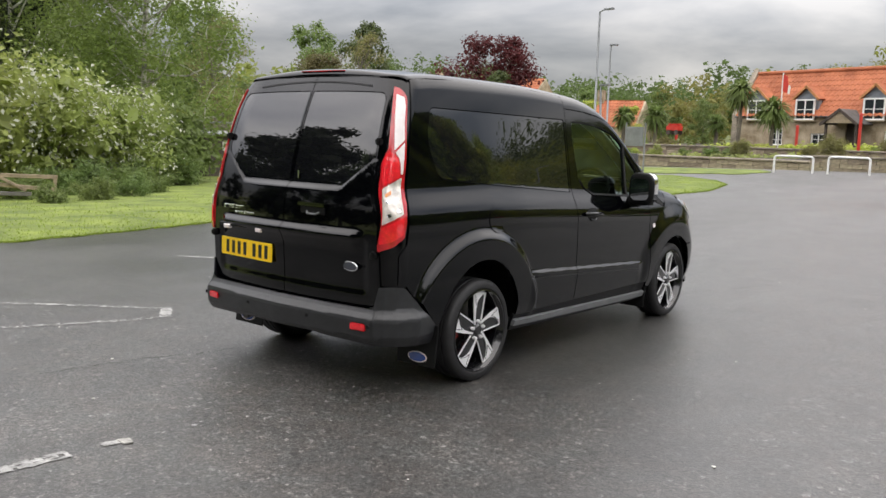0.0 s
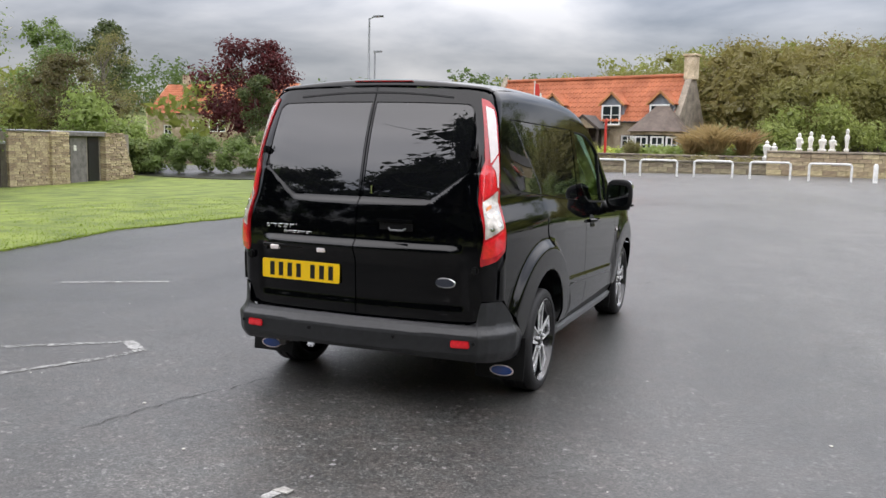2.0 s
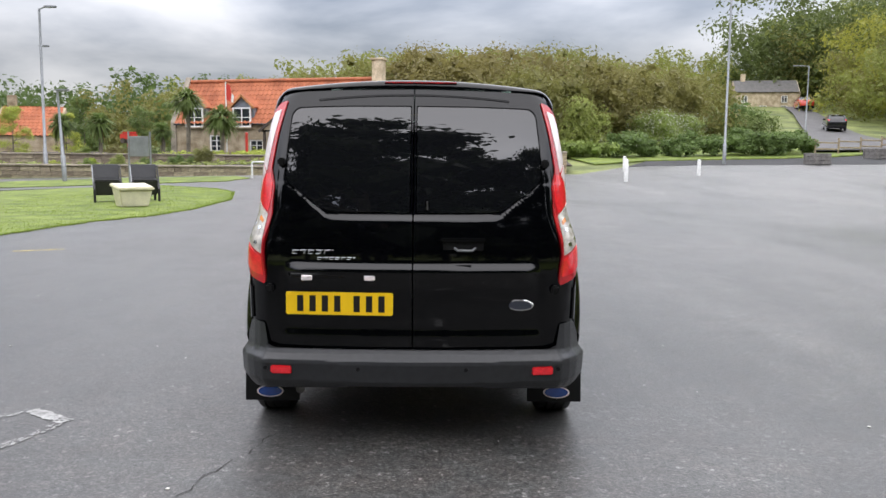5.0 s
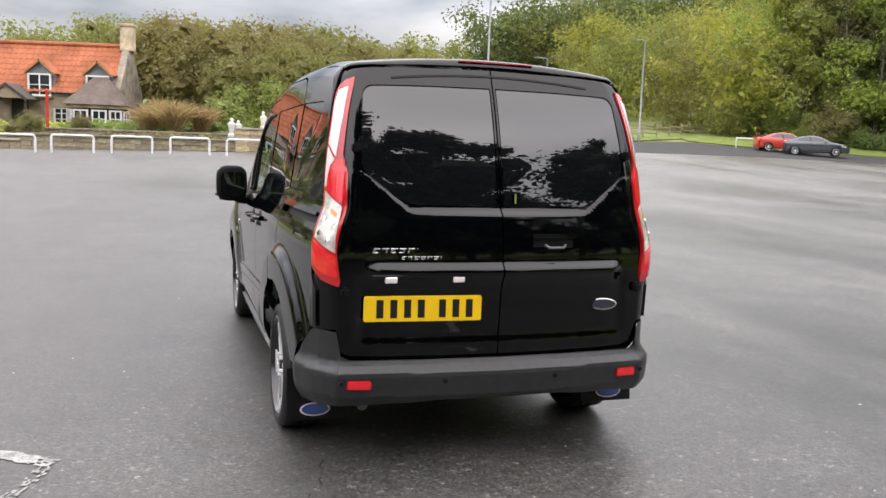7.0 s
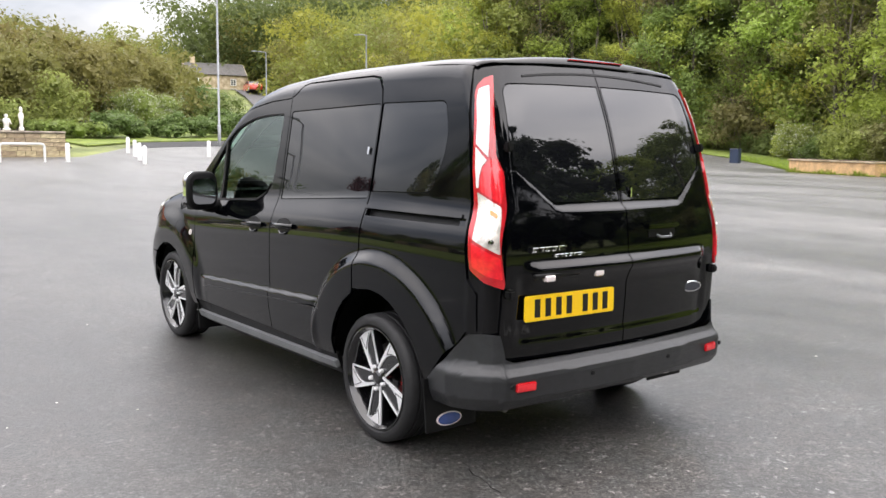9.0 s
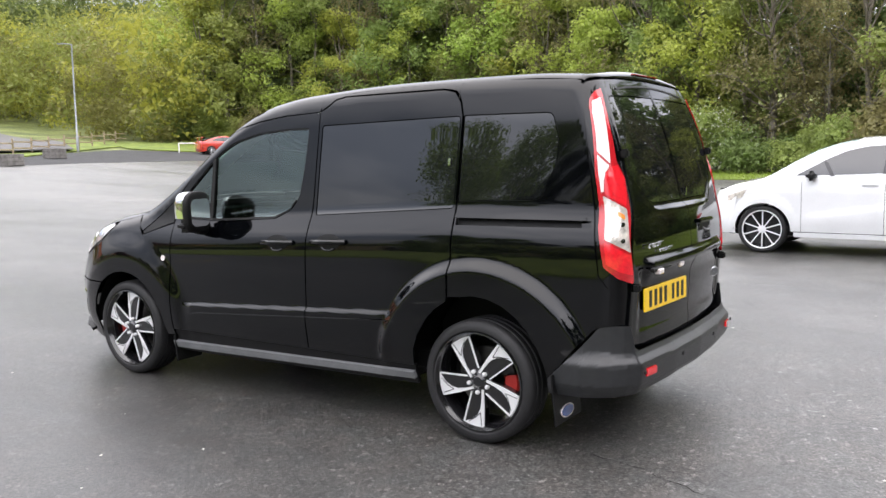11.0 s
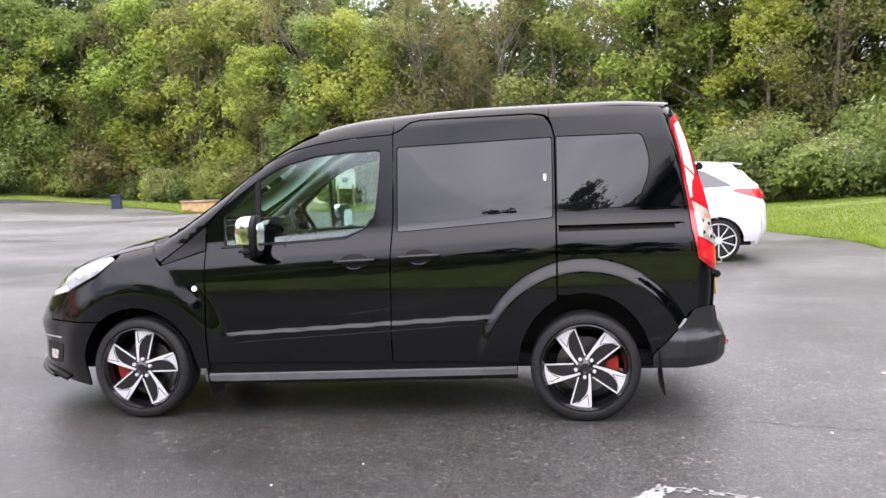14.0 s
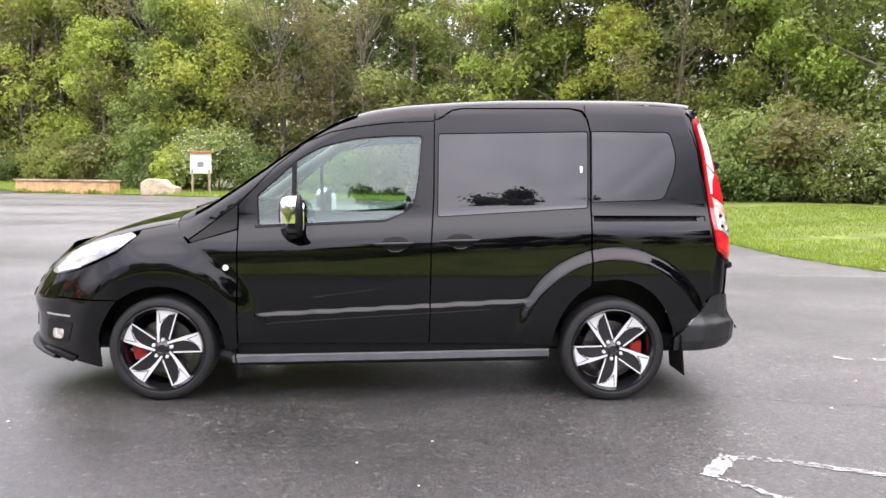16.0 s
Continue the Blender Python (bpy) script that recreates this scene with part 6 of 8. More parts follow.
# ---- trees ----
def leaf_cloud(rng, centres, radii, per, size, flat=.75, shell=.55, inner=0, sizes=None, loose=.22, heart=.26):
    """Corners of folded leaf shapes strewn through clumps, denser towards the outside of each."""
    n = len(centres) * per
    which = np.repeat(np.arange(len(centres)), per)
    d = rng.normal(size=(n, 3))
    d /= np.linalg.norm(d, axis=1)[:, None]
    r = radii[which] * (shell + (1 - shell) * rng.random(n) ** .5) * (1 + loose * rng.normal(size=n))
    p = centres[which] + d * r[:, None] * np.array([1, 1, flat])
    nrm = d * .7 + rng.normal(size=(n, 3)) * .55 + np.array([0, 0, .55])
    nrm /= np.linalg.norm(nrm, axis=1)[:, None]
    t = np.cross(nrm, rng.normal(size=(n, 3)))
    t /= np.linalg.norm(t, axis=1)[:, None]
    b = np.cross(nrm, t)
    s = (size if sizes is None else sizes[which]) * (.55 + .9 * rng.random(n))
    s = s[:, None]
    q = np.stack([p - t * s, p + b * s * .55 + nrm * s * .16, p + t * s, p - b * s * .55 + nrm * s * .16], 1)
    if inner:
        # shaded sprays in the heart of each clump
        q = np.concatenate([q, leaf_cloud(rng, centres, radii * .62, inner, 0, flat, .2, 0, radii * heart).reshape(-1, 4, 3)])
    return q.reshape(-1, 3)


OCTA = np.array([(1, 0, 0), (-1, 0, 0), (0, 1, 0), (0, -1, 0), (0, 0, 1), (0, 0, -1)], float)
OCTA_FACES = [(4, 0, 2), (4, 2, 1), (4, 1, 3), (4, 3, 0), (5, 2, 0), (5, 1, 2), (5, 3, 1), (5, 0, 3)]
ball = bmesh.new()
for co in OCTA:
    ball.verts.new(co)
ball.verts.ensure_lookup_table()
for f in OCTA_FACES:
    ball.faces.new([ball.verts[i] for i in f])
bmesh.ops.subdivide_edges(ball, edges=ball.edges[:], cuts=1, use_grid_fill=True)
bmesh.ops.triangulate(ball, faces=ball.faces[:])
ball.verts.index_update()
BALL = np.array([tuple(v.co.normalized()) for v in ball.verts])
BALL_FACES = np.array([[v.index for v in f.verts] for f in ball.faces])
ball.free()


def clump_hearts(rng, centres, radii, flat=.75, low=.10, high=.40):
    """Uneven lumps of close, shaded foliage inside the leaf clumps."""
    n, k = len(centres), len(BALL)
    p = BALL[None] * (radii[:, None] * (low + (high - low) * rng.random((n, k))))[:, :, None] * np.array([1, 1, flat]) + centres[:, None]
    f = BALL_FACES[None] + (np.arange(n) * k)[:, None, None]
    return p.reshape(-1, 3), f.reshape(-1, 3)


def leaf_object(name, quads, mat, parent=None, hearts=None):
    n = len(quads) // 4
    extra, tris = hearts if hearts else (np.zeros((0, 3)), np.zeros((0, 3), int))
    co = np.concatenate([quads, extra])
    idx = np.concatenate([np.arange(n * 4), (tris + n * 4).ravel()]).astype(np.int32)
    starts = np.concatenate([np.arange(n) * 4, n * 4 + np.arange(len(tris)) * 3]).astype(np.int32)
    me = bpy.data.meshes.new(name)
    me.vertices.add(len(co))
    me.vertices.foreach_set("co", co.astype(np.float32).ravel())
    me.loops.add(len(idx))
    me.loops.foreach_set("vertex_index", idx)
    me.polygons.add(len(starts))
    me.polygons.foreach_set("loop_start", starts)
    me.update(calc_edges=True)
    me.polygons.foreach_set("use_smooth", [False] * (n + len(tris)))
    me.materials.append(mat)
    ob = new(name, me)
    ob.parent = parent
    return ob


def limb(bm, rng, a, b, r0, r1, bend=.12, n=5, sides=6):
    a, b = np.array(a, float), np.array(b, float)
    side = rng.normal(size=3) * np.linalg.norm(b - a) * bend
    pts = [tuple(a + (b - a) * k / n + side * math.sin(math.pi * k / n)) for k in range(n + 1)]
    tube(pts, r0, sides, bm, radii=[r0 + (r1 - r0) * k / n for k in range(n + 1)])


def make_tree(name, label, height, spread, leaves, seed, clumps=26, per=230, leaf=.17, trunk_r=.2, low=.25, bark=None, twigs=10, flat=.75, extra=None, round_top=.8, heart=(0, 0), core=(.08, .36)):
    """A tapered trunk with limbs that end in clumps of leaves of uneven size, with gaps between."""
    rng = np.random.default_rng(seed)
    tree = thing(name, pose(0, 0, 0), label, "tree")
    u = rng.random(clumps)
    ang = rng.random(clumps) * 2 * math.pi
    zz = low + (1 - low) * u
    prof = np.sqrt(np.clip(1 - ((zz - (low + .38 * (1 - low))) / (.66 * (1 - low))) ** 2, .05, 1)) * round_top + (1 - round_top) * (1 - u)
    rr = spread * prof * np.sqrt(rng.random(clumps)) * 1.05
    c = np.stack([rr * np.cos(ang), rr * np.sin(ang), zz * height], 1)
    rad = spread * (.24 + .22 * rng.random(clumps)) * (1.1 - .4 * u)
    c[:, 2] = np.minimum(c[:, 2], height - rad * .6)
    bm = bmesh.new()
    lean = rng.normal(size=2) * .03 * height
    top = (lean[0], lean[1], height * .82)
    limb(bm, rng, (0, 0, -.3), top, trunk_r, trunk_r * .18, .02, 8, 8)
    for k in np.argsort(rng.random(clumps))[:max(6, twigs)]:
        f = min(.75, max(.12, c[k, 2] / height * .72))
        start = (lean[0] * f / .82, lean[1] * f / .82, height * f)
        limb(bm, rng, start, c[k], trunk_r * .42 * (1 - f * .6), .02, .1)
        for _ in range(2):
            tip = c[k] + rng.normal(size=3) * rad[k] * .7
            limb(bm, rng, c[k] * .75 + np.array(start) * .25, tip, trunk_r * .14, .012, .1, 3, 5)
    part("trunk", bm, bark or BARK, tree, smooth=True)
    leaf_object("crown", leaf_cloud(rng, c, rad, per, leaf, flat, .55, heart[0] or 20, heart=heart[1] or .14), leaves, tree, clump_hearts(rng, c, rad, flat, *core) if not heart[0] else None)
    if extra:
        leaf_object("blossom", leaf_cloud(rng, c, rad * 1.06, extra[1], extra[2], flat, .9), extra[0], tree)
    return tree


def make_bush(name, label, height, spread, leaves, seed, clumps=12, per=170, leaf=.13, extra=None, category="shrub"):
    rng = np.random.default_rng(seed)
    bush = thing(name, pose(0, 0, 0), label, category)
    ang = rng.random(clumps) * 2 * math.pi
    r = spread * np.sqrt(rng.random(clumps)) * .75
    h = height * (1 - .55 * (r / spread) ** 2)
    c = np.stack([r * np.cos(ang), r * np.sin(ang), h * (.25 + .6 * rng.random(clumps))], 1)
    rad = spread * (.28 + .2 * rng.random(clumps))
    c[:, 2] = np.clip(c[:, 2], rad * .5, height - rad * .6)
    bm = bmesh.new()
    for k in range(min(7, clumps)):
        limb(bm, rng, (rng.normal() * .08, rng.normal() * .08, -.1), c[k], .035, .01, .1, 3, 5)
    part("stem", bm, BARK, bush)
    leaf_object("foliage", leaf_cloud(rng, c, rad, int(per * .62), leaf * 1.2, .75, .6, 12, loose=.14, heart=.24), leaves, bush, clump_hearts(rng, c, rad))
    if extra:
        leaf_object("blossom", leaf_cloud(rng, c, rad * 1.05, extra[1], extra[2], .75, .92), extra[0], bush)
    return bush


def bare_tree(name, label, height, spread, leaves, seed, per=16, boughs=22):
    """A tree still mostly bare: many thin upright branches and scattered small leaves."""
    rng = np.random.default_rng(seed)
    tree = thing(name, pose(0, 0, 0), label, "tree")
    bm = bmesh.new()
    ends = []
    for s in range(3):
        o = rng.normal(size=2) * .25
        top = np.array([o[0] + rng.normal() * spread * .3, o[1] + rng.normal() * spread * .3, height * rng.uniform(.8, 1)])
        limb(bm, rng, (o[0], o[1], -.3), top, .13, .02, .03, 7, 6)
        for _ in range(boughs):
            f = rng.uniform(.2, .95)
            st = np.array([o[0], o[1], 0]) * (1 - f) + top * f
            st[2] = height * f
            w = rng.random() * 2 * math.pi
            ln = spread * rng.uniform(.35, .9) * (1.1 - f * .7)
            en = st + np.array([math.cos(w) * ln, math.sin(w) * ln, ln * rng.uniform(.5, 1.3)])
            limb(bm, rng, st, en, .04 * (1.2 - f), .008, .08, 4, 5)
            for _ in range(3):
                e2 = st + (en - st) * rng.uniform(.4, 1) + rng.normal(size=3) * ln * .28 + np.array([0, 0, ln * .2])
                limb(bm, rng, st + (en - st) * rng.uniform(.3, .7), e2, .014, .005, .06, 3, 4)
                ends.append(e2)
            ends.append(en)
    part("trunk", bm, BARK, tree)
    ends = np.array(ends)
    leaf_object("crown", leaf_cloud(rng, ends, np.full(len(ends), .45), per, .10, .9, .1), leaves, tree)
    return tree


def plant(src, x, y, s=1.0, turn=0.0, z=None, wide=None):
    """Another of the same tree elsewhere."""
    ob = copy_thing(src, Matrix())
    ob.matrix_basis = pose(x, y, (float(land(x, y)) if z is None else z) - .04, 0, 0, turn) @ Matrix.Diagonal((s * (wide or 1), s * (wide or 1), s, 1))
    return ob


fresh = [make_tree("deciduous_tree", "fresh green broadleaf tree at the edge of the wood", 12.0, 3.6, LEAF_FRESH, 11, clumps=40, per=250, leaf=.118, low=.10),
         make_tree("deciduous_tree", "mid green broadleaf tree at the edge of the wood", 13.0, 3.8, LEAF_MID, 12, clumps=42, per=250, leaf=.118, low=.08),
         make_tree("deciduous_tree", "yellow-green young broadleaf tree at the edge of the wood", 10.5, 3.0, LEAF_YELLOW, 13, clumps=34, per=270, leaf=.108, low=.12)]
# back rows: leaf colours darkened to paint in the wood's shaded depth
dark = make_tree("deciduous_tree", "broadleaf tree in the wood, leaves darkened for shade", 13.5, 4.0, LEAF_SHADED, 14, clumps=40, per=125, leaf=.20, low=.05, core=(.08, .38))
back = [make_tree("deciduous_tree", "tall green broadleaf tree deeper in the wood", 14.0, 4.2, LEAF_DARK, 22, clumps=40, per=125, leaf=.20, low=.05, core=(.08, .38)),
        make_tree("deciduous_tree", "tall broadleaf tree deeper in the wood, leaves darkened for shade", 13.5, 4.0, LEAF_DARK, 23, clumps=40, per=125, leaf=.20, low=.05, core=(.08, .38))]
olive = make_tree("deciduous_tree", "olive tree just coming into leaf in the wood", 12.5, 3.4, LEAF_OLIVE, 15, clumps=40, per=170, leaf=.085, low=.2, twigs=26, heart=(14, .09))
bare = bare_tree("bare_tree", "nearly bare many-stemmed tree with budding twigs", 11.5, 3.4, LEAF_OLIVE, 16)
hawthorn = make_bush("hawthorn_bush", "hawthorn bush dusted with white blossom", 4.2, 2.5, LEAF_MID, 17, clumps=26, per=400, leaf=.066, extra=(BLOSSOM, 62, .062))
green_bush = make_bush("wood_edge_bush", "dense green bush at the foot of the wood", 3.4, 2.2, LEAF_MID, 18, clumps=20, per=330, leaf=.066)
pale_bush = make_bush("wood_edge_bush", "yellow-green bush at the foot of the wood", 3.0, 1.9, LEAF_YELLOW, 19, clumps=18, per=270, leaf=.09)
dark_bush = make_bush("wood_edge_bush", "dark low shrub under the trees", 2.6, 2.2, LEAF_DARK, 20, clumps=20, per=270, leaf=.068)
olive_bush = make_bush("wood_edge_bush", "olive-brown scrub bush beside the wood", 4.5, 2.6, LEAF_OLIVE, 21, clumps=26, per=260, leaf=.08)

# the wood on the east side, two rows of trees and a fringe of bushes
EDGE = [(33, -17), (38, -9), (41.5, 0), (44.5, 9), (49.5, 18), (55.5, 26), (59.5, 34), (59, 43), (56, 51), (54, 62), (56, 76), (60, 94)]
rnd = random.Random(31)


def along(t):
    i = min(int(t), len(EDGE) - 2)
    f = t - i
    (x0, y0), (x1, y1) = EDGE[i], EDGE[i + 1]
    ln = math.hypot(x1 - x0, y1 - y0)
    return x0 + (x1 - x0) * f, y0 + (y1 - y0) * f, (y1 - y0) / ln, -(x1 - x0) / ln


kinds = [fresh[0], fresh[1], olive, fresh[2], fresh[1], fresh[0], bare, fresh[1], fresh[2], fresh[0], olive, fresh[1]]
used = set()


def settle(src, *args):
    """Moves the model itself the first time, copies it afterwards."""
    if src.name in used:
        return plant(src, *args)
    used.add(src.name)
    x, y, s, turn = args
    src.matrix_basis = pose(x, y, float(land(x, y)) - .04, 0, 0, turn) @ Matrix.Diagonal((s, s, s, 1))
    return src


k = 0
t = 0.0
while t < 9.5:
    x, y, nx, ny = along(t)
    o = rnd.uniform(0, 2.0)
    grow = 1 + .32 * float(smooth(3.2, 5.0, t))
    settle(kinds[k % 12] if not 2.2 < t < 3.0 else (bare if k % 2 else olive), x + nx * o, y + ny * o, rnd.uniform(.84, 1.04) * grow, rnd.uniform(0, 360))
    o = rnd.uniform(5, 9)
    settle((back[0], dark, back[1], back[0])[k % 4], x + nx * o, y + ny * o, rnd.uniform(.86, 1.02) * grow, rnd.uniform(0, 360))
    t += rnd.uniform(.25, .36)
    k += 1
t = 0.0
k = 0
fringe = [green_bush, dark_bush, dark_bush, olive_bush, pale_bush, green_bush, dark_bush, hawthorn]
while t < 9.5:
    x, y, nx, ny = along(t)
    o = rnd.uniform(-3.2, -1.6)
    settle(fringe[(k * 5) % 8], x + nx * o, y + ny * o, rnd.uniform(.75, 1.15), rnd.uniform(0, 360))
    t += rnd.uniform(.22, .31)
    k += 1

for x, y, s, a in ((62, 30, 1.25, 0), (67, 37, 1.35, 80), (60, 22, 1.1, 160), (69, 28, 1.25, 240), (64, 44, 1.35, 20)):
    plant(back[k % 2], x, y, s, a)
    k += 1

# west side: birches, blossom and trees behind the lawn
birch = make_tree("birch_tree", "tall birch with hanging fine green foliage", 13.0, 3.4, LEAF_BIRCH, 41, clumps=60, per=300, leaf=.085, trunk_r=.17, low=.22, bark=BIRCH_BARK, twigs=24, flat=1.3, heart=(16, .075))
birch.matrix_basis = pose(-24.0, 12.0, -.5, 3, 9, 0) @ Matrix.Diagonal((.95, .95, .76, 1))
plant(birch, -32.6, 14.1, .85, 120)
plant(birch, -27.5, 9.0, .8, 40)
plant(birch, -30.0, 15.0, .75, 300)
for x, y, s, a in ((-17.5, 2.6, 1.05, 10), (-18.5, 5.2, 1.0, 80), (-19.5, 8.0, .9, 150)):
    plant(hawthorn, x, y, s, a)
for x, y, s, a in ((-18.6, 9.6, .42, 0), (-17.2, 7.2, .36, 90), (-15.0, 4.6, .36, 30), (-13.9, 2.8, .30, 60), (-16.4, 6.0, .36, 140), (-12.4, 3.6, .22, 10), (-12.0, 2.6, .18, 200), (-13.2, 4.9, .24, 80), (-12.3, 1.2, .2, 320), (-14.4, 6.2, .26, 170)):
    plant(dark_bush, x, y, s, a)
for x, y, s, a in ((-21.5, 4.0, 1.3, 20), (-22.5, 7.5, 1.35, 130), (-20.5, .6, 1.3, 250), (-21.0, 10.5, 1.1, 60)):
    plant(dark_bush, x, y, s, a)
for x, y, s, a, src in ((-36, 4, .62, 30, dark), (-38, 14, .6, 200, back[0]), (-33, 22, .6, 10, olive),
                        (-40, 26, .7, 50, back[0]), (-46, 20, .75, 90, dark), (-20, -26, 1.0, 70, back[1]), (-30, -26, 1.3, 0, dark)):
    plant(src, x, y, s, a)
# shrubs close behind the grass bank
bank_kinds = (dark_bush, green_bush, dark_bush, olive_bush, green_bush, hawthorn)
for k in range(17):
    x, y = 30.5 - .42 * k + (.5 if k % 2 else -.4), -5.6 - 1.05 * k
    plant(bank_kinds[k % 6], x, y, .72 + .1 * (k * 7 % 5), 47 * k)
# south side, seen as reflections in the rear windows; leaves coloured dark for backlight
big = make_tree("deciduous_tree", "large full-crowned tree south of the car park, leaves darkened as if backlit", 16.5, 5.0, LEAF_BACKLIT, 45, clumps=50, per=110, leaf=.23, trunk_r=.35, low=.12, heart=(0, 0), core=(.45, .84))
big.matrix_basis = pose(-3.2, -27.5, -.1) @ Matrix.Scale(1.68, 4)
for x, y, s, a, src in ((-10, -29, 1.0, 60, big), (-16.5, -26, .8, 140, big), (-5.5, -33, 1.45, 200, big), (2.5, -33, 1.4, 30, big), (7, -36, .7, 0, dark), (13, -38, .62, 10, dark),
                        (19, -36, .72, 50, back[0]), (25, -33, 1.0, 90, fresh[1]), (31, -26, 1.2, 20, fresh[0]), (29, -20, 1.1, 70, fresh[1]), (36, -21, 1.35, 200, back[0]), (41, -13, 1.35, 100, back[1]), (39, -28, 1.3, 10, dark), (33, -33, 1.3, 60, back[0]), (8.5, -31, 1.35, 150, big), (-22, -20, .9, 260, big),
                        (17, -25, 1.05, 20, big), (24.5, -28, 1.1, 100, big), (11, -31, .85, 300, big),
                        (-29, 1.5, .56, 20, big), (-32, -4.5, .67, 100, big), (-27.5, 6.5, .46, 300, big), (-35, -11, .66, 60, big), (-33, 11, .55, 10, big), (-38, -20, .5, 200, big)):
    plant(src, x, y, s, a)

# ---- buildings, walls and street furniture ----
stone_rnd = random.Random(61)
STONE_MESHES = []
for k in range(10):
    # a rough block with worn front edges, one unit each way, its face towards -y
    b = bmesh.new()
    j = lambda a: stone_rnd.uniform(-a, a)
    outer = [b.verts.new((x, 0.12 + j(.06), z)) for x, z in ((0, 0), (1, 0), (1, 1), (0, 1))]
    front = [b.verts.new((x + j(.02), j(.10), z + j(.03))) for x, z in ((.04, .07), (.96, .07), (.96, .93), (.04, .93))]
    rear = [b.verts.new((v.co.x, 1, v.co.z)) for v in outer]
    b.faces.new(front)
    for i in range(4):
        n = (i + 1) % 4
        b.faces.new((outer[i], outer[n], front[n], front[i]))
        b.faces.new((rear[i], rear[n], outer[n], outer[i]))
    bmesh.ops.recalc_face_normals(b, faces=b.faces)
    me = bpy.data.meshes.new("stone")
    b.to_mesh(me)
    b.free()
    STONE_MESHES.append(me)
STONE_SETS = {}


def stones(length, height, mat, m, parent, size=.34, course=.17, depth=.1, seed=1, slope=0.0):
    """A face of coursed stones, each a piece of its own. Runs along x from 0, up z, faces -y."""
    rnd = random.Random(seed)
    if mat.name not in STONE_SETS:
        STONE_SETS[mat.name] = [me.copy() for me in STONE_MESHES]
        for me in STONE_SETS[mat.name]:
            me.materials.append(mat)
    z = 0.0
    while z < height - .03:
        h = min(course * rnd.uniform(.8, 1.2), height - z)
        x = 0.0
        end = length - slope * (z + h / 2)
        while x < end - .03:
            w = min(size * rnd.uniform(.6, 1.5), end - x)
            if end - x - w < .1:
                w = end - x
            ob = new("stone", rnd.choice(STONE_SETS[mat.name]))
            ob.parent = parent
            ob.matrix_basis = m @ Matrix.Translation((x + .006, -rnd.uniform(0, .025), z + .006)) @ Matrix.Diagonal((w - .012, depth, h - .012, 1))
            x += w
        z += h


def casement(parent, m, w, h, cols=2, rows=3):
    """A white casement window: outer frame, glazing bars, panes, sill. Centre of its foot at the origin of m, facing -y."""
    win = new("window")
    win.parent = parent
    win.matrix_basis = m
    bm = bmesh.new()
    t = .09
    for x in (-w / 2 + t / 2, w / 2 - t / 2):
        box((t, .10, h), (x, 0, h / 2), bm=bm)
    for z in (t / 2, h - t / 2):
        box((w - 2 * t, .10, t), (0, 0, z), bm=bm)
    part("window_frame", bm, FRAME_WHITE, win)
    for k in range(1, cols):
        part("glazing_bar", box((.06, .07, h - 2 * t), (-w / 2 + w * k / cols, 0, h / 2)), FRAME_WHITE, win)
    for k in range(1, rows):
        part("glazing_bar", box((w - 2 * t, .05, .04), (0, 0, h * k / rows)), FRAME_WHITE, win)
    part("pane", box((w - .1, .015, h - .1), (0, .02, h / 2)), PANE, win)
    part("window_sill", box((w + .16, .2, .08), (0, -.06, -.04), .01, 1), STONE, win)
    return win


def pantiles(parent, length, rise, run, m, name="roof", pitch=.33):
    """A pantiled slope: rolls of tiles in courses. x along the eaves, from z = 0 at y = 0 up to rise at y = run."""
    nx, ny = int(length / pitch * 4), int(math.hypot(rise, run) / .36)
    bm = bmesh.new()
    rows = []
    for j in range(ny * 2 + 1):
        f = (j // 2 + (j % 2)) / ny if j < ny * 2 else 1.0
        f = min(1.0, (j + 1) // 2 / ny)
        lip = .05 if j % 2 == 0 else 0.0
        rows.append([bm.verts.new((length * i / nx, run * f, rise * f + lip + .035 * math.cos(2 * math.pi * i / 4))) for i in range(nx + 1)])
    for a, b in zip(rows, rows[1:]):
        for i in range(nx):
            bm.faces.new((a[i], a[i + 1], b[i + 1], b[i]))
    bmesh.ops.transform(bm, matrix=m, verts=bm.verts)
    return part(name, bm, PANTILE, parent, "orange pantiled roof slope")


def dormer(house, x, eaves, base=3.15):
    """A gabled dormer that breaks the eaves, with a grey boarded gable, dark bargeboards and a tiled roof."""
    d = new("dormer")
    d.parent = house
    d.matrix_basis = Matrix.Translation((x, -.05, base))
    part("dormer_cheek", prism([(-.80, 0), (.80, 0), (.80, 1.38), (0, 2.08), (-.80, 1.38)], 2.2, Matrix.Rotation(radians(90), 4, "X") @ Matrix.Translation((0, 0, -2.3))), LEAD, d)
    casement(house, Matrix.Translation((x, -.13, base + .06)), 1.34, 1.28, 2, 2)
    ang = math.atan2(.70, .80)
    for s in (-1, 1):
        part("dormer_roof", box((1.28, 2.3, .08), (0, 0, 0), .01, 1), PANTILE, d).matrix_basis = Matrix.Translation((s * .44, 1.05, 1.76)) @ Matrix.Rotation(s * ang, 4, "Y")
        part("bargeboard", box((1.30, .06, .13)), WOOD_RED, d).matrix_basis = Matrix.Translation((s * .44, -.13, 1.73)) @ Matrix.Rotation(s * ang, 4, "Y")


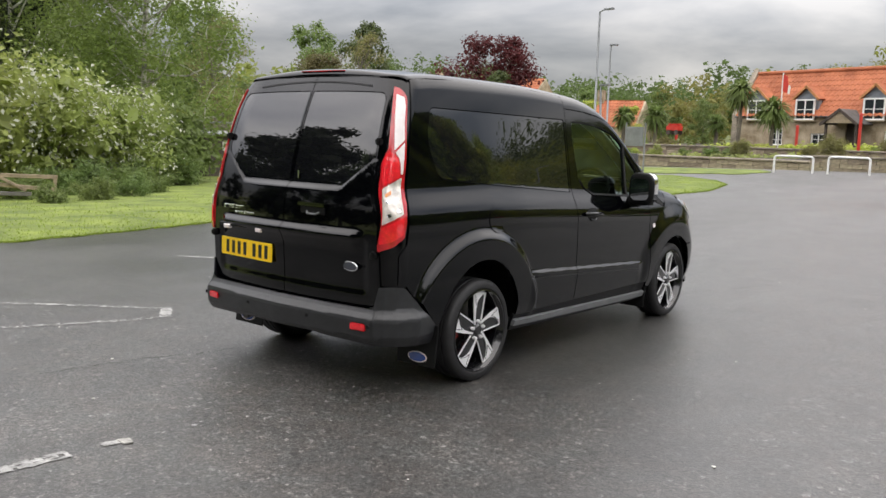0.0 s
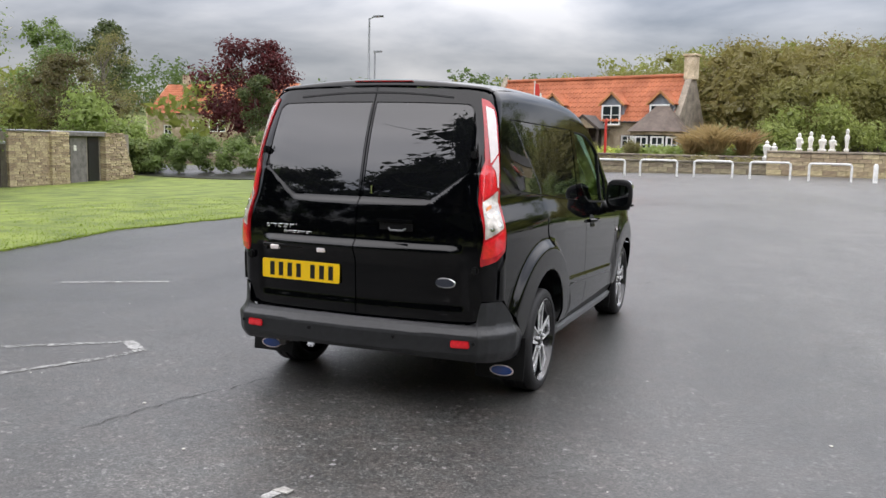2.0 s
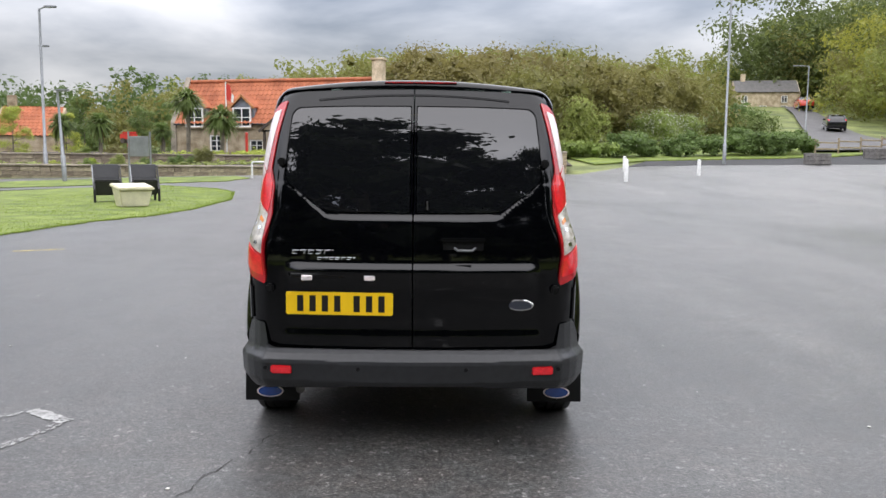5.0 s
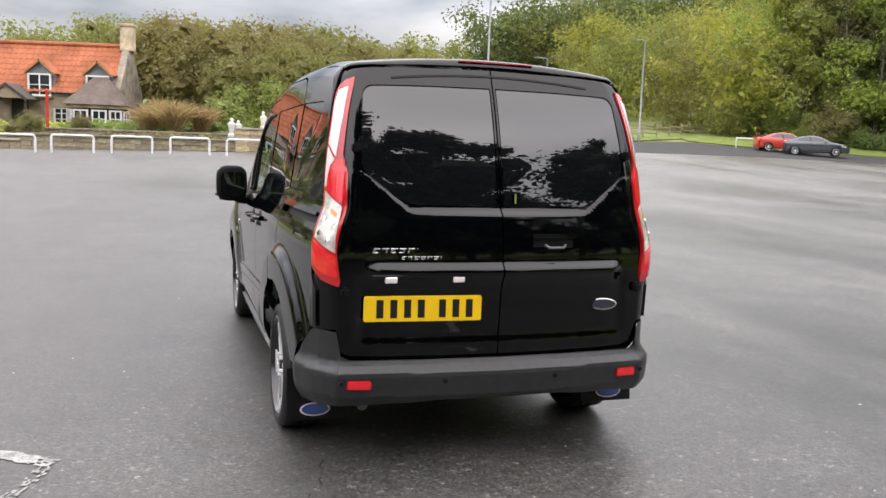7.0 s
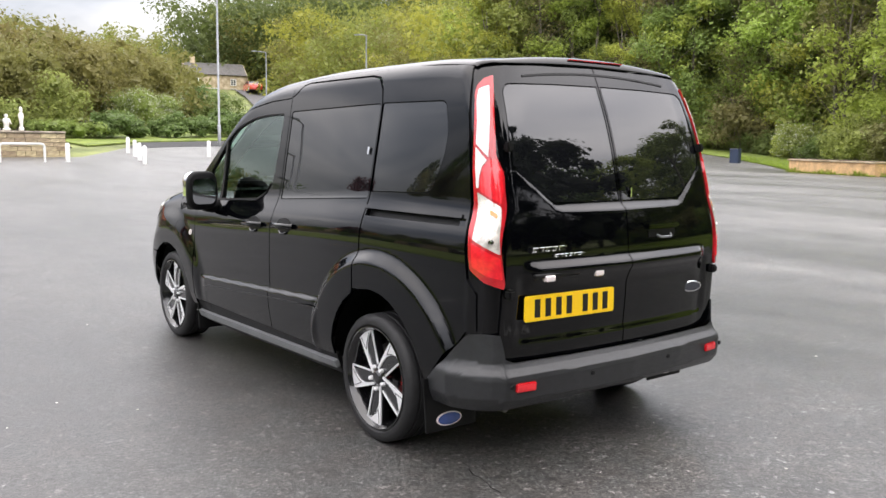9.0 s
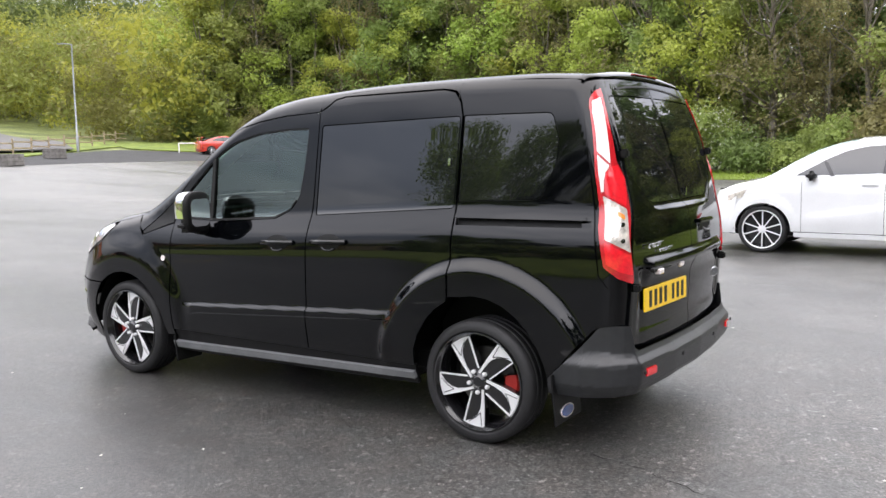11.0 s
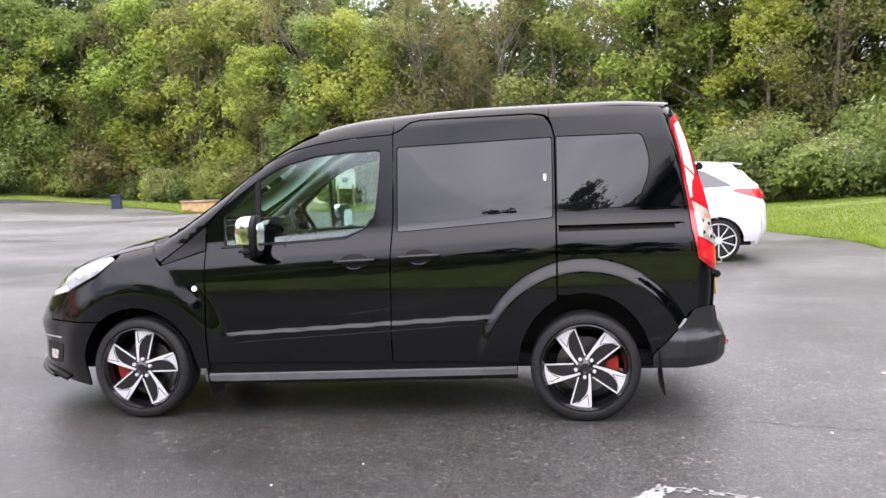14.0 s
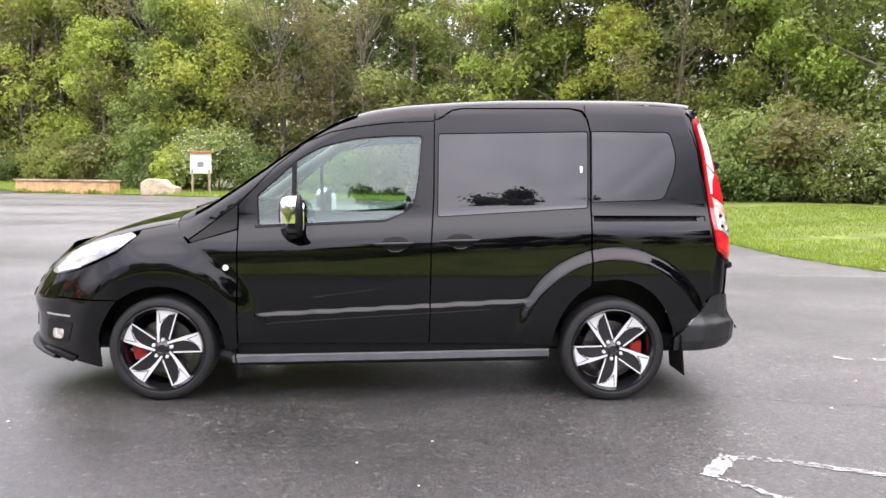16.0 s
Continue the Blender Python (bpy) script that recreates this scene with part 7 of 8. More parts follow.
cot_len, cot_deep, cot_eaves, cot_ridge = 14.1, 3.7, 2.33, 5.23
cottage = thing("cottage", pose(-17.49, 52.34, .84, 0, 0, -18), "long sandstone cottage with an orange pantile roof and dormers", "house")
front_holes = [[(2.7, .5), (3.7, .5), (3.7, 1.6), (2.7, 1.6)], [(5.7, .2), (6.7, .2), (6.7, 1.3), (5.7, 1.3)], [(8.0, .0), (9.0, .0), (9.0, 2.0), (8.0, 2.0)], [(10.4, .5), (11.3, .5), (11.3, 1.5), (10.4, 1.5)]]
panel("wall", [(0, -1), (cot_len, -1), (cot_len, cot_eaves), (0, cot_eaves)], lambda x, z: (x, 0 * x, z), (0, -1, 0), STONE, cottage, holes=front_holes, step=.6, thick=.35)
for x, z, w, h in ((3.2, .5, 1.0, 1.1), (6.2, .2, 1.0, 1.1), (10.85, .5, .9, 1.0)):
    casement(cottage, Matrix.Translation((x, .12, z)), w, h)
part("door", box((1.0, .08, 2.0), (8.5, .15, 1.0), .01, 1), WOOD_DARK, cottage)
for x, name in ((0.0, "left"), (cot_len, "right")):
    part("gable_wall", prism([(-.1, -1), (cot_deep, -1), (cot_deep, cot_eaves + .1), (cot_deep / 2, cot_ridge + .35), (-.1, cot_eaves + .1)], .4,
                             Matrix.Translation((x - .2, 0, 0)) @ Matrix(((0, 0, 1, 0), (1, 0, 0, 0), (0, 1, 0, 0), (0, 0, 0, 1)))), STONE_DARK, cottage)
part("wall", box((cot_len, .35, cot_eaves + 1), (cot_len / 2, cot_deep, cot_eaves / 2 - .5)), STONE, cottage)
rs = cot_ridge - cot_eaves
pantiles(cottage, cot_len - .4, rs, cot_deep / 2 + .25, Matrix.Translation((.2, -.25, cot_eaves - .02)))
pantiles(cottage, cot_len - .4, rs, cot_deep / 2 + .25, Matrix.Translation((cot_len - .2, cot_deep + .25, cot_eaves - .02)) @ Matrix.Rotation(math.pi, 4, "Z"))
part("ridge_tiles", tube([(.2, cot_deep / 2, cot_ridge + .03), (cot_len - .2, cot_deep / 2, cot_ridge + .03)], .13, 8), PANTILE, cottage)
for g0, g1 in ((.2, .8), (2.55, 4.4), (6.15, 8.85), (10.6, 12.2)):
    part("gutter", tube([(g0, -.32, cot_eaves - .03), (g1, -.32, cot_eaves - .03)], .05, 6), BLACK_PAINT, cottage)
chim = bmesh.new()
box((.7, .7, 1.5), (cot_len, cot_deep / 2, cot_ridge + .5), .03, 1, None, chim)
box((.85, .85, .14), (cot_len, cot_deep / 2, cot_ridge + 1.25), .02, 1, None, chim)
part("chimney", chim, STONE, cottage)
for x in (1.68, 5.26, 9.72, 13.07):
    dormer(cottage, x, cot_eaves, cot_eaves - .28)
# porch
porch = new("porch")
porch.parent = cottage
porch.matrix_basis = Matrix.Translation((8.5, -1.3, -.05))
for x in (-.95, .95):
    part("porch_post", box((.13, .13, 2.0), (x, 0, 1.0), .01, 1), WOOD_DARK, porch)
for s in (-1, 1):
    part("porch_roof", box((1.45, 1.6, .08)), SLATE, porch).matrix_basis = Matrix.Translation((s * .58, .55, 2.32)) @ Matrix.Rotation(s * radians(36), 4, "Y")
    part("porch_barge", box((1.5, .06, .16)), WOOD_DARK, porch).matrix_basis = Matrix.Translation((s * .58, -.3, 2.29)) @ Matrix.Rotation(s * radians(36), 4, "Y")
part("porch_gable", prism([(-1.0, 0), (1.0, 0), (0, .72)], .06, Matrix.Translation((0, -.2, 1.95)) @ Matrix.Rotation(radians(90), 4, "X")), FENCE_WOOD, porch)
# bay with a hipped slate roof
bay = new("bay_window")
bay.parent = cottage
bay.matrix_basis = Matrix.Translation((13.3, 0, -.25))
plan = [(-1.6, 0), (-1.6, -1.2), (-1.0, -1.9), (1.0, -1.9), (1.6, -1.2), (1.6, 0)]
part("bay_wall", prism(plan, 1.55, Matrix.Translation((0, 0, -.9))), STONE, bay)
part("bay_head", prism(plan, .25, Matrix.Translation((0, 0, 1.75))), STONE, bay)
part("bay_core", prism([(x * .9, y * .9) for x, y in plan], 1.2, Matrix.Translation((0, 0, .6))), PANE, bay)
for x in (-.52, .52):
    casement(cottage, Matrix.Translation((13.3 + x, -1.86, .41)), .84, 1.0, 2, 2)
for s in (-1, 1):
    casement(cottage, Matrix.Translation((13.3 + s * 1.30, -1.53, .41)) @ Matrix.Rotation(s * radians(49), 4, "Z"), .74, 1.0, 2, 2)
    casement(cottage, Matrix.Translation((13.3 + s * 1.58, -.6, .41)) @ Matrix.Rotation(s * radians(90), 4, "Z"), .9, 1.0, 2, 2)
bm = bmesh.new()
apex = [bm.verts.new((-.42, -.2, 3.55)), bm.verts.new((.42, -.2, 3.55))]
foot = [bm.verts.new((x * 1.12, y * 1.12, 1.95)) for x, y in plan]
bm.faces.new((foot[0], foot[1], apex[0]))
bm.faces.new((foot[1], foot[2], apex[0]))
bm.faces.new((foot[2], foot[3], apex[1], apex[0]))
bm.faces.new((foot[3], foot[4], apex[1]))
bm.faces.new((foot[4], foot[5], apex[1]))
part("bay_roof", bm, ROOF_BROWN, bay)

# second house with pantiles beyond the west lawn, and a low outbuilding
def plain_house(name, m, label, length, deep, eaves, ridge, windows, wall=None, roof_tiles=True):
    h = thing(name, m, label, "house")
    holes = [[(x - w / 2, z), (x + w / 2, z), (x + w / 2, z + t), (x - w / 2, z + t)] for x, z, w, t in windows]
    panel("wall", [(0, -1), (length, -1), (length, eaves), (0, eaves)], lambda x, z: (x, 0 * x, z), (0, -1, 0), wall or STONE, h, holes=holes, step=.8, thick=.3)
    for x in (0.0, length):
        part("gable_wall", prism([(0, -1), (deep, -1), (deep, eaves), (deep / 2, ridge), (0, eaves)], .3, Matrix.Translation((x - .15, 0, 0)) @ Matrix(((0, 0, 1, 0), (1, 0, 0, 0), (0, 1, 0, 0), (0, 0, 0, 1)))), wall or STONE, h)
    part("wall", box((length, .3, eaves + 1), (length / 2, deep, eaves / 2 - .5)), wall or STONE, h)
    for x, z, w, t in windows:
        casement(h, Matrix.Translation((x, .1, z)), w, t)
    for s in (0, 1):
        mm = Matrix.Translation((.0, -.2, eaves)) if not s else Matrix.Translation((length, deep + .2, eaves)) @ Matrix.Rotation(math.pi, 4, "Z")
        if roof_tiles:
            pantiles(h, length, ridge - eaves, deep / 2 + .2, mm)
        else:
            part("roof", prism([(0, 0), (length, 0), (length, math.hypot(deep / 2 + .2, ridge - eaves)), (0, math.hypot(deep / 2 + .2, ridge - eaves))], .08,
                               mm @ Matrix.Rotation(math.atan2(ridge - eaves, deep / 2 + .2), 4, "X")), SLATE, h)
    ch = box((.6, .6, 1.2), (length * .15, deep / 2, ridge + .3), .02, 1)
    part("chimney", ch, wall or STONE, h)
    return h


plain_house("farmhouse", pose(-57, 63, .3, 0, 0, -3), "stone farmhouse with an orange pantile roof behind trees", 16, 6, 3.6, 6.6, [(2.5, 1.2, 1.0, 1.3), (6.2, 1.9, 1.2, 1.1), (8.6, 1.9, 2.0, 1.1), (12.5, 1.8, 1.2, 1.1)])
plain_house("outbuilding", pose(-33.5, 60, .4, 0, 0, 10), "low stone outbuilding with an orange pantile roof", 4.5, 5, 2.0, 4.3, [])
plain_house("hill_house", pose(40.0, 108.5, 6.9, 0, 0, -12), "stone house with a grey slate roof on the hillside", 8.0, 5, 2.7, 4.4, [(1.2, 1.4, .8, .9), (6.2, 1.4, .8, .9), (1.2, .2, .8, .8), (3.6, .2, .9, .8), (6.2, .2, .8, .8)], roof_tiles=False)

# stone shelter beside the west lawn
shed = thing("stone_shelter", pose(-24.5, 17.4, -.53, 0, 0, 100.5) @ Matrix.Diagonal((1, 1, 1.12, 1)), "low flat-roofed sandstone shelter with a black panel as its doorway", "shed")
stones(2.45, 1.9, STONE_WALL, Matrix.Translation((.0, 0, 0)), shed, seed=3, course=.095, size=.30)
stones(1.15, 1.95, STONE_WALL, Matrix.Translation((2.35, -.12, 0)), shed, seed=4, course=.095, size=.30, depth=.25)
stones(2.35, 1.95, STONE_WALL, Matrix.Translation((6.0, -.15, 0)), shed, seed=5, slope=.45, course=.095, size=.30, depth=.28)
part("shelter_core", box((8.3, 3.0, 1.9), (4.15, 1.62, .95)), MORTAR, shed)
part("flat_roof", box((6.2, 3.2, .07), (3.2, 1.58, 1.94), .02, 1), METAL_GREY, shed)
part("door_leaf", box((1.1, .06, 1.75), (4.35, .08, .9), .01, 1), WOOD_GREY, shed)
# black panel on the solid core, painting in the dark of a doorway
part("doorway_dark_panel", box((.75, .05, 1.75), (5.45, .095, .9)), BLACK_PAINT, shed)
part("door_head", box((2.6, .2, .14), (4.8, -.02, 1.86), .01, 1), WOOD_GREY, shed)
part("notice", box((.16, .02, .2), (4.1, .04, 1.35)), SIGN_WHITE, shed)
brown = thing("timber_store", pose(-24.4, 14.9, -.5, 0, 0, 96), "brown timber store with a small pale window", "shed")
part("store_wall", box((2.3, 2.6, 1.7), (1.15, 1.3, .85), .02, 1), WOOD_DARK, brown)
part("store_roof", box((2.5, 3.0, .1), (1.1, 1.3, 1.75), .02, 1, Matrix.Rotation(radians(3), 4, "X")), METAL_GREY, brown)
part("pale_window", box((.7, .04, .35), (1.2, -.01, 1.2)), SIGN_WHITE, brown)

# garden walls in front of the cottage
def wall_run(name, x0, y0, x1, y1, h, mat, label, seed, coping=True, z=None, size=.44, course=.19):
    ln = math.hypot(x1 - x0, y1 - y0)
    z = min(float(land(x0, y0)), float(land(x1, y1))) - .1 if z is None else z
    w = thing(name, pose(x0, y0, z, 0, 0, math.degrees(math.atan2(y1 - y0, x1 - x0))), label, "wall", kind="structure")
    stones(ln, h, mat, Matrix(), w, size=size, course=course, depth=.12, seed=seed)
    part("wall_core", box((ln, .3, h), (ln / 2, .27, h / 2)), MORTAR, w)
    if coping:
        part("coping", box((ln, .48, .09), (ln / 2, .18, h + .045), .02, 1), STONE_DARK, w)
    return w


wall_run("garden_wall", -40, 32.8, -7.0, 33.0, .62, STONE_GREY, "low dark stone wall in front of the garden", 11)
wall_run("garden_wall", -7.0, 33.0, 1.5, 33.2, .62, STONE_GREY, "low dark stone wall in front of the garden", 12)
wall_run("garden_wall", 1.5, 33.0, 6.2, 33.3, 1.1, STONE_WALL, "pale sandstone end of the garden wall", 13, z=.35)
wall_run("garden_wall", -26, 37.5, 4.5, 38.0, .9, STONE_GREY, "upper terrace wall of the garden", 14, z=.25, size=.6, course=.23)

# white hoop rails and bollards
def hoop_rail(x, y, turn, label="white tubular hoop barrier at the edge of the asphalt"):
    r = thing("hoop_barrier", pose(x, y, float(land(x, y)), 0, 0, turn), label, "barrier", "hoop barriers")
    w, h = 1.5, .68
    pts = [(0, 0, h - .12), (.012, 0, h - .06), (.05, 0, h - .018), (.11, 0, h), (w - .11, 0, h), (w - .05, 0, h - .018), (w - .012, 0, h - .06), (w, 0, h - .12)]
    part("top_rail", tube(pts, .045, 8), RAIL_WHITE, r, smooth=True)
    for xx in (0, w):
        part("post", tube([(xx, 0, -.2), (xx, 0, h - .11)], .045, 8), RAIL_WHITE, r, smooth=True)
    return r


first_rail = hoop_rail(-7.6, 30.2, 1)
for k, (x, y) in enumerate(((-5.55, 30.3), (-3.4, 30.3), (-1.22, 30.3), (.95, 30.2), (3.12, 30.0))):
    copy_thing(first_rail, pose(x, y, float(land(x, y)), 0, 0, 1 - k))
bol = thing("bollard", pose(5.45, 30.0, float(land(5.45, 30))), "white round-topped timber bollard", "bollard", "white bollards")
part("post", lathe([(-.2, .085), (.66, .085), (.71, .06), (.73, 0)], 14, "Z"), RAIL_WHITE, bol, smooth=True)
for x, y in ((7.9, 28.6), (8.35, 30.6), (8.8, 32.6), (9.2, 34.8), (12.1, 32.6)):
    copy_thing(bol, pose(x, y, float(land(x, y))))

def planter_box(x, y, turn):
    p = thing("timber_planter", pose(x, y, float(land(x, y)), 0, 0, turn), "dark timber sleeper planter", "planter", "timber planters")
    for k in range(3):
        for s in (-1, 1):
            part("sleeper", box((1.1, .12, .20), (0, s * .4, .10 + .21 * k), .015, 1), WOOD_GREY, p)
            part("sleeper", box((.12, .66, .20), (s * .48, 0, .10 + .21 * k), .015, 1), WOOD_GREY, p)
    part("soil", box((.84, .66, .5), (0, 0, .28)), EARTH, p)
    return p


pl = planter_box(21.15, 40.85, 14)
for x, y, a in ((26.9, 45.8, 24),):
    copy_thing(pl, pose(x, y, float(land(x, y)), 0, 0, a))

# lamp posts and poles
def street_lamp(x, y, h, arm=.9, turn=0, label="tall grey street lamp on a tapered steel column", z=None):
    l = thing("street_lamp", pose(x, y, (float(land(x, y)) if z is None else z) - .1, 0, 0, turn), label, "street lamp", "street lamps")
    part("column", tube([(0, 0, 0), (0, 0, 1.2), (0, 0, 1.25), (0, 0, h)], .09, 10, radii=[.1, .1, .065, .05]), METAL_GREY, l, smooth=True)
    part("arm", tube([(0, 0, h - .02), (arm * .5, 0, h + .05), (arm, 0, h + .08)], .035, 8), METAL_GREY, l)
    part("lamp_head", box((.55, .2, .10), (arm + .15, 0, h + .09), .03, 2), METAL_GREY, l)
    return l


street_lamp(-17.75, 33.5, 7.6, .35, 0)
street_lamp(-21.6, 42.0, 6.7, .05, 0, "slim grey pole beside the lawn")
street_lamp(15.8, 40.2, 12.5, .9, 60)
street_lamp(33.0, 70.0, 6.4, .9, 150)
street_lamp(32.66, 52.0, 7.6, .9, 100)
street_lamp(-15.4, 30.0, 3.8, .05, 0, "short grey pole at the lawn's edge").matrix_basis @= Matrix.Rotation(radians(-2.5), 4, "Y")
flag = thing("flagpole", pose(-12.1, 44.6, 1.2), "white flagpole with a limp red and white pennant", "flagpole")
part("pole", tube([(0, 0, 0), (0, 0, 4.2)], .04, 8), RAIL_WHITE, flag)
part("pennant_stripe", prism([(.30, 3.06), (.42, 3.0), (.46, 3.4), (.34, 3.55)], .03, Matrix.Rotation(radians(90), 4, "X")), SIGN_WHITE, flag)
part("pennant", prism([(.03, 3.2), (.3, 3.05), (.34, 3.5), (.25, 4.0), (.03, 4.1)], .03, Matrix.Rotation(radians(90), 4, "X")), SIGN_RED, flag)

# grit bin, black bins and signs on the lawn
gbin = thing("grit_bin", pose(-7.55, 15.6, .02, 0, 0, 38) @ Matrix.Scale(.8, 4), "cream plastic grit bin with a sloping lid", "grit bin")
bm = bmesh.new()
q = [bm.verts.new(v) for v in ((-.42, -.30, 0), (.42, -.30, 0), (.42, .30, 0), (-.42, .30, 0), (-.52, -.38, .52), (.52, -.38, .52), (.52, .38, .62), (-.52, .38, .62))]
for f in ((0, 1, 2, 3), (4, 5, 6, 7), (0, 1, 5, 4), (1, 2, 6, 5), (2, 3, 7, 6), (3, 0, 4, 7)):
    bm.faces.new([q[i] for i in f])
bmesh.ops.bevel(bm, geom=bm.edges[:], offset=.03, segments=2, affect="EDGES")
part("tub", bm, GRIT_CREAM, gbin, smooth=True)
part("lid", box((1.14, .9, .10), (0, -.01, .62), .035, 2, Matrix.Rotation(radians(7.5), 4, "X")), GRIT_CREAM, gbin, smooth=True)
for k, (x, y) in enumerate(((-8.9, 17.5), (-8.0, 17.9))):
    bench = thing("litter_bin", pose(x, y, .02, 0, 0, 25), "black steel bin with raised lid and bright stay", "litter bin", "black bins")
    part("bin_body", box((.66, .5, .42), (0, .05, .42), .03, 2, Matrix.Rotation(radians(8), 4, "X")), BLACK_PAINT, bench)
    part("bin_lid", box((.70, .05, .42), (0, .26, .82), .015, 1, Matrix.Rotation(radians(-18), 4, "X")), BLACK_PAINT, bench)
    for s in (-1, 1):
        part("lid_stay", tube([(s * .36, -.26, .40), (s * .36, .20, .98)], .018, 6), METAL_GREY if s < 0 else BLACK_PAINT, bench)
        part("bin_leg", tube([(s * .34, -.34, 0), (s * .34, -.34, .34), (s * .34, -.05, .62)], .035, 8), BLACK_PAINT, bench)
        part("bin_leg", box((.06, .06, .4), (s * .3, .25, .2)), BLACK_PAINT, bench)
sign = thing("park_sign", pose(-9.0, 20.5, .0, 0, 0, 8), "grey backed notice on two steel posts", "sign")
for x in (-.32, .32):
    part("post", tube([(x, 0, -.1), (x, 0, 2.0)], .03, 8), METAL_GREY, sign)
part("board", box((.56, .03, .62), (0, -.03, 1.55), .008, 1), METAL_GREY, sign)
hut = thing("red_coach", pose(-15.7, 38.6, 1.75, 0, 0, -10) @ Matrix.Scale(.55, 4), "small red ornamental cart in the garden", "garden ornament")
part("cart_body", box((1.5, .7, .5), (0, 0, .65), .06, 2), SIGN_RED, hut)
part("cart_roof", box((1.2, .6, .18), (.05, 0, 1.0), .06, 2), SIGN_RED, hut)
for x in (-.45, .45):
    for y in (-.36, .36):
        part("cart_wheel", lathe([(-.03, 0), (-.03, .24), (.03, .24), (.03, 0)], 16, "X"), WOOD_DARK, hut).matrix_basis = Matrix.Translation((x, y, .24)) @ Matrix.Rotation(radians(90), 4, "Z")
for x, y, z, h in ((-6.85, 40.3, .95, 2.0), (-10.5, 42.6, 1.3, 1.05), (-16.4, 40.5, 1.5, .7)):
    rp = thing("red_post", pose(x, y, z), "red painted garden post", "post", "red posts")
    part("post", box((.13, .13, h), (0, 0, h / 2), .02, 1), SIGN_RED, rp)
    part("cap", lathe([(0, .1), (.08, .08), (.12, 0)], 8, "Z", at=(0, 0, h)), SIGN_RED, rp)
# plain white statues on the wall's end
for k, x in enumerate((2.75, 3.2, 3.66, 4.05, 4.6)):
    h, w = (.78, .85, .72, .68, .98)[k], (1.0, .82, 1.15, 1.05, .7)[k]
    b = lathe([(0, .10 * w), (.04, .15 * w), (h * .12, .15 * w), (h * .16, .09 * w), (h * .40, .10 * w), (h * .60, .15 * w), (h * .70, .13 * w), (h * .76, .05), (h * .86, .075), (h * .96, .055), (h, 0)], 12, "Z")
    if k in (0, 2, 3):
        tube([(0, 0, h * .62), ((-1) ** k * .16, -.05, h * .50), ((-1) ** k * .10, -.14, h * .42)], .035, 6, b)
    st = part("statue", b, STATUE_WHITE, None, smooth=True)
    st.matrix_basis = pose(x, 33.6, 1.53, 0, 0, 40 * k)
    tagged(st, "plain white plaster garden statue on the wall", "statue", "garden statues")
b = lathe([(0, .15), (.12, .17), (.20, .09), (.45, .15), (.62, .17), (.70, .07), (.80, .09), (.88, 0)], 12, "Z")
lathe([(0, .14), (.10, .16), (.40, .13), (.58, .15), (.64, .06), (.72, .08), (.78, 0)], 12, "Z", bm=b, at=(.3, 0, 0))
st = part("statue", b, STATUE_WHITE, None, smooth=True)
st.matrix_basis = pose(1.45, 34.6, 1.1)
tagged(st, "pale plaster garden figure group among shrubs", "statue")

# hedges and garden plants
def hedge(name, x0, y0, x1, y1, width, height, mat, label, seed, leaf=.09, density=260):
    rng = np.random.default_rng(seed)
    ln = math.hypot(x1 - x0, y1 - y0)
    n = max(3, int(ln * 2.6))
    f = rng.random(n * 3)
    side = (rng.random(n * 3) - .5) * width * .8
    dx, dy = (x1 - x0) / ln, (y1 - y0) / ln
    cx, cy = x0 + dx * ln * f - dy * side, y0 + dy * ln * f + dx * side
    r = width * (.17 + .10 * rng.random(n * 3))
    cz = land(cx, cy) + r * .7 + rng.random(n * 3) * np.maximum(height - r * 1.7, .05)
    c = np.stack([cx, cy, cz], 1)
    h = leaf_object(name, leaf_cloud(rng, c, r, density // 5, leaf, .75, .75, loose=.12), mat, None, clump_hearts(rng, c, r, .75, .4, .8))
    return tagged(h, label, "hedge", kind="stuff")


hedge("hedge", -29.5, 28.3, -21.4, 30.3, 2.2, 2.1, LEAF_DARK, "clipped green laurel hedge beside the lawn", 51, .075, 900)
hedge("hedge", -30, 26, -27.5, 29, 2.0, 2.2, LEAF_DARK, "dark clipped hedge behind the shelter", 52, .11, 420)
hedge("hedge", 10.5, 44.5, 24, 48.5, 1.8, 1.7, LEAF_DARK, "dark field hedge with pale new growth", 53, .095, 480)
hedge("hedge", 19, 49.0, 24.4, 51.0, 1.8, 1.8, LEAF_DARK, "dark field hedge beside the road", 54, .095, 480)
hedge("hedge", 7.2, 44, 10.5, 44.5, 2.0, 1.2, LEAF_MID, "low green scrub by the wall's end", 55, .12, 300)
hedge("shrub_border", -34, 35.2, -8, 35.6, 1.6, .3, LEAF_MID, "mixed green shrubs in the garden bed", 56, .09, 110)
hedge("shrub_border", -8, 35.0, 1.2, 35.4, 1.7, .35, LEAF_OLIVE, "mixed olive shrubs in the garden bed", 57, .09, 120)
hedge("shrub_border", -30, 40.5, -6, 41.5, 2.2, .45, LEAF_YELLOW, "yellow-green shrubs below the cottage", 58, .12, 260)
hedge("shrub_border", -6, 40.5, 3, 42, 2.2, .45, LEAF_MID, "green shrubs below the cottage", 59, .12, 260)

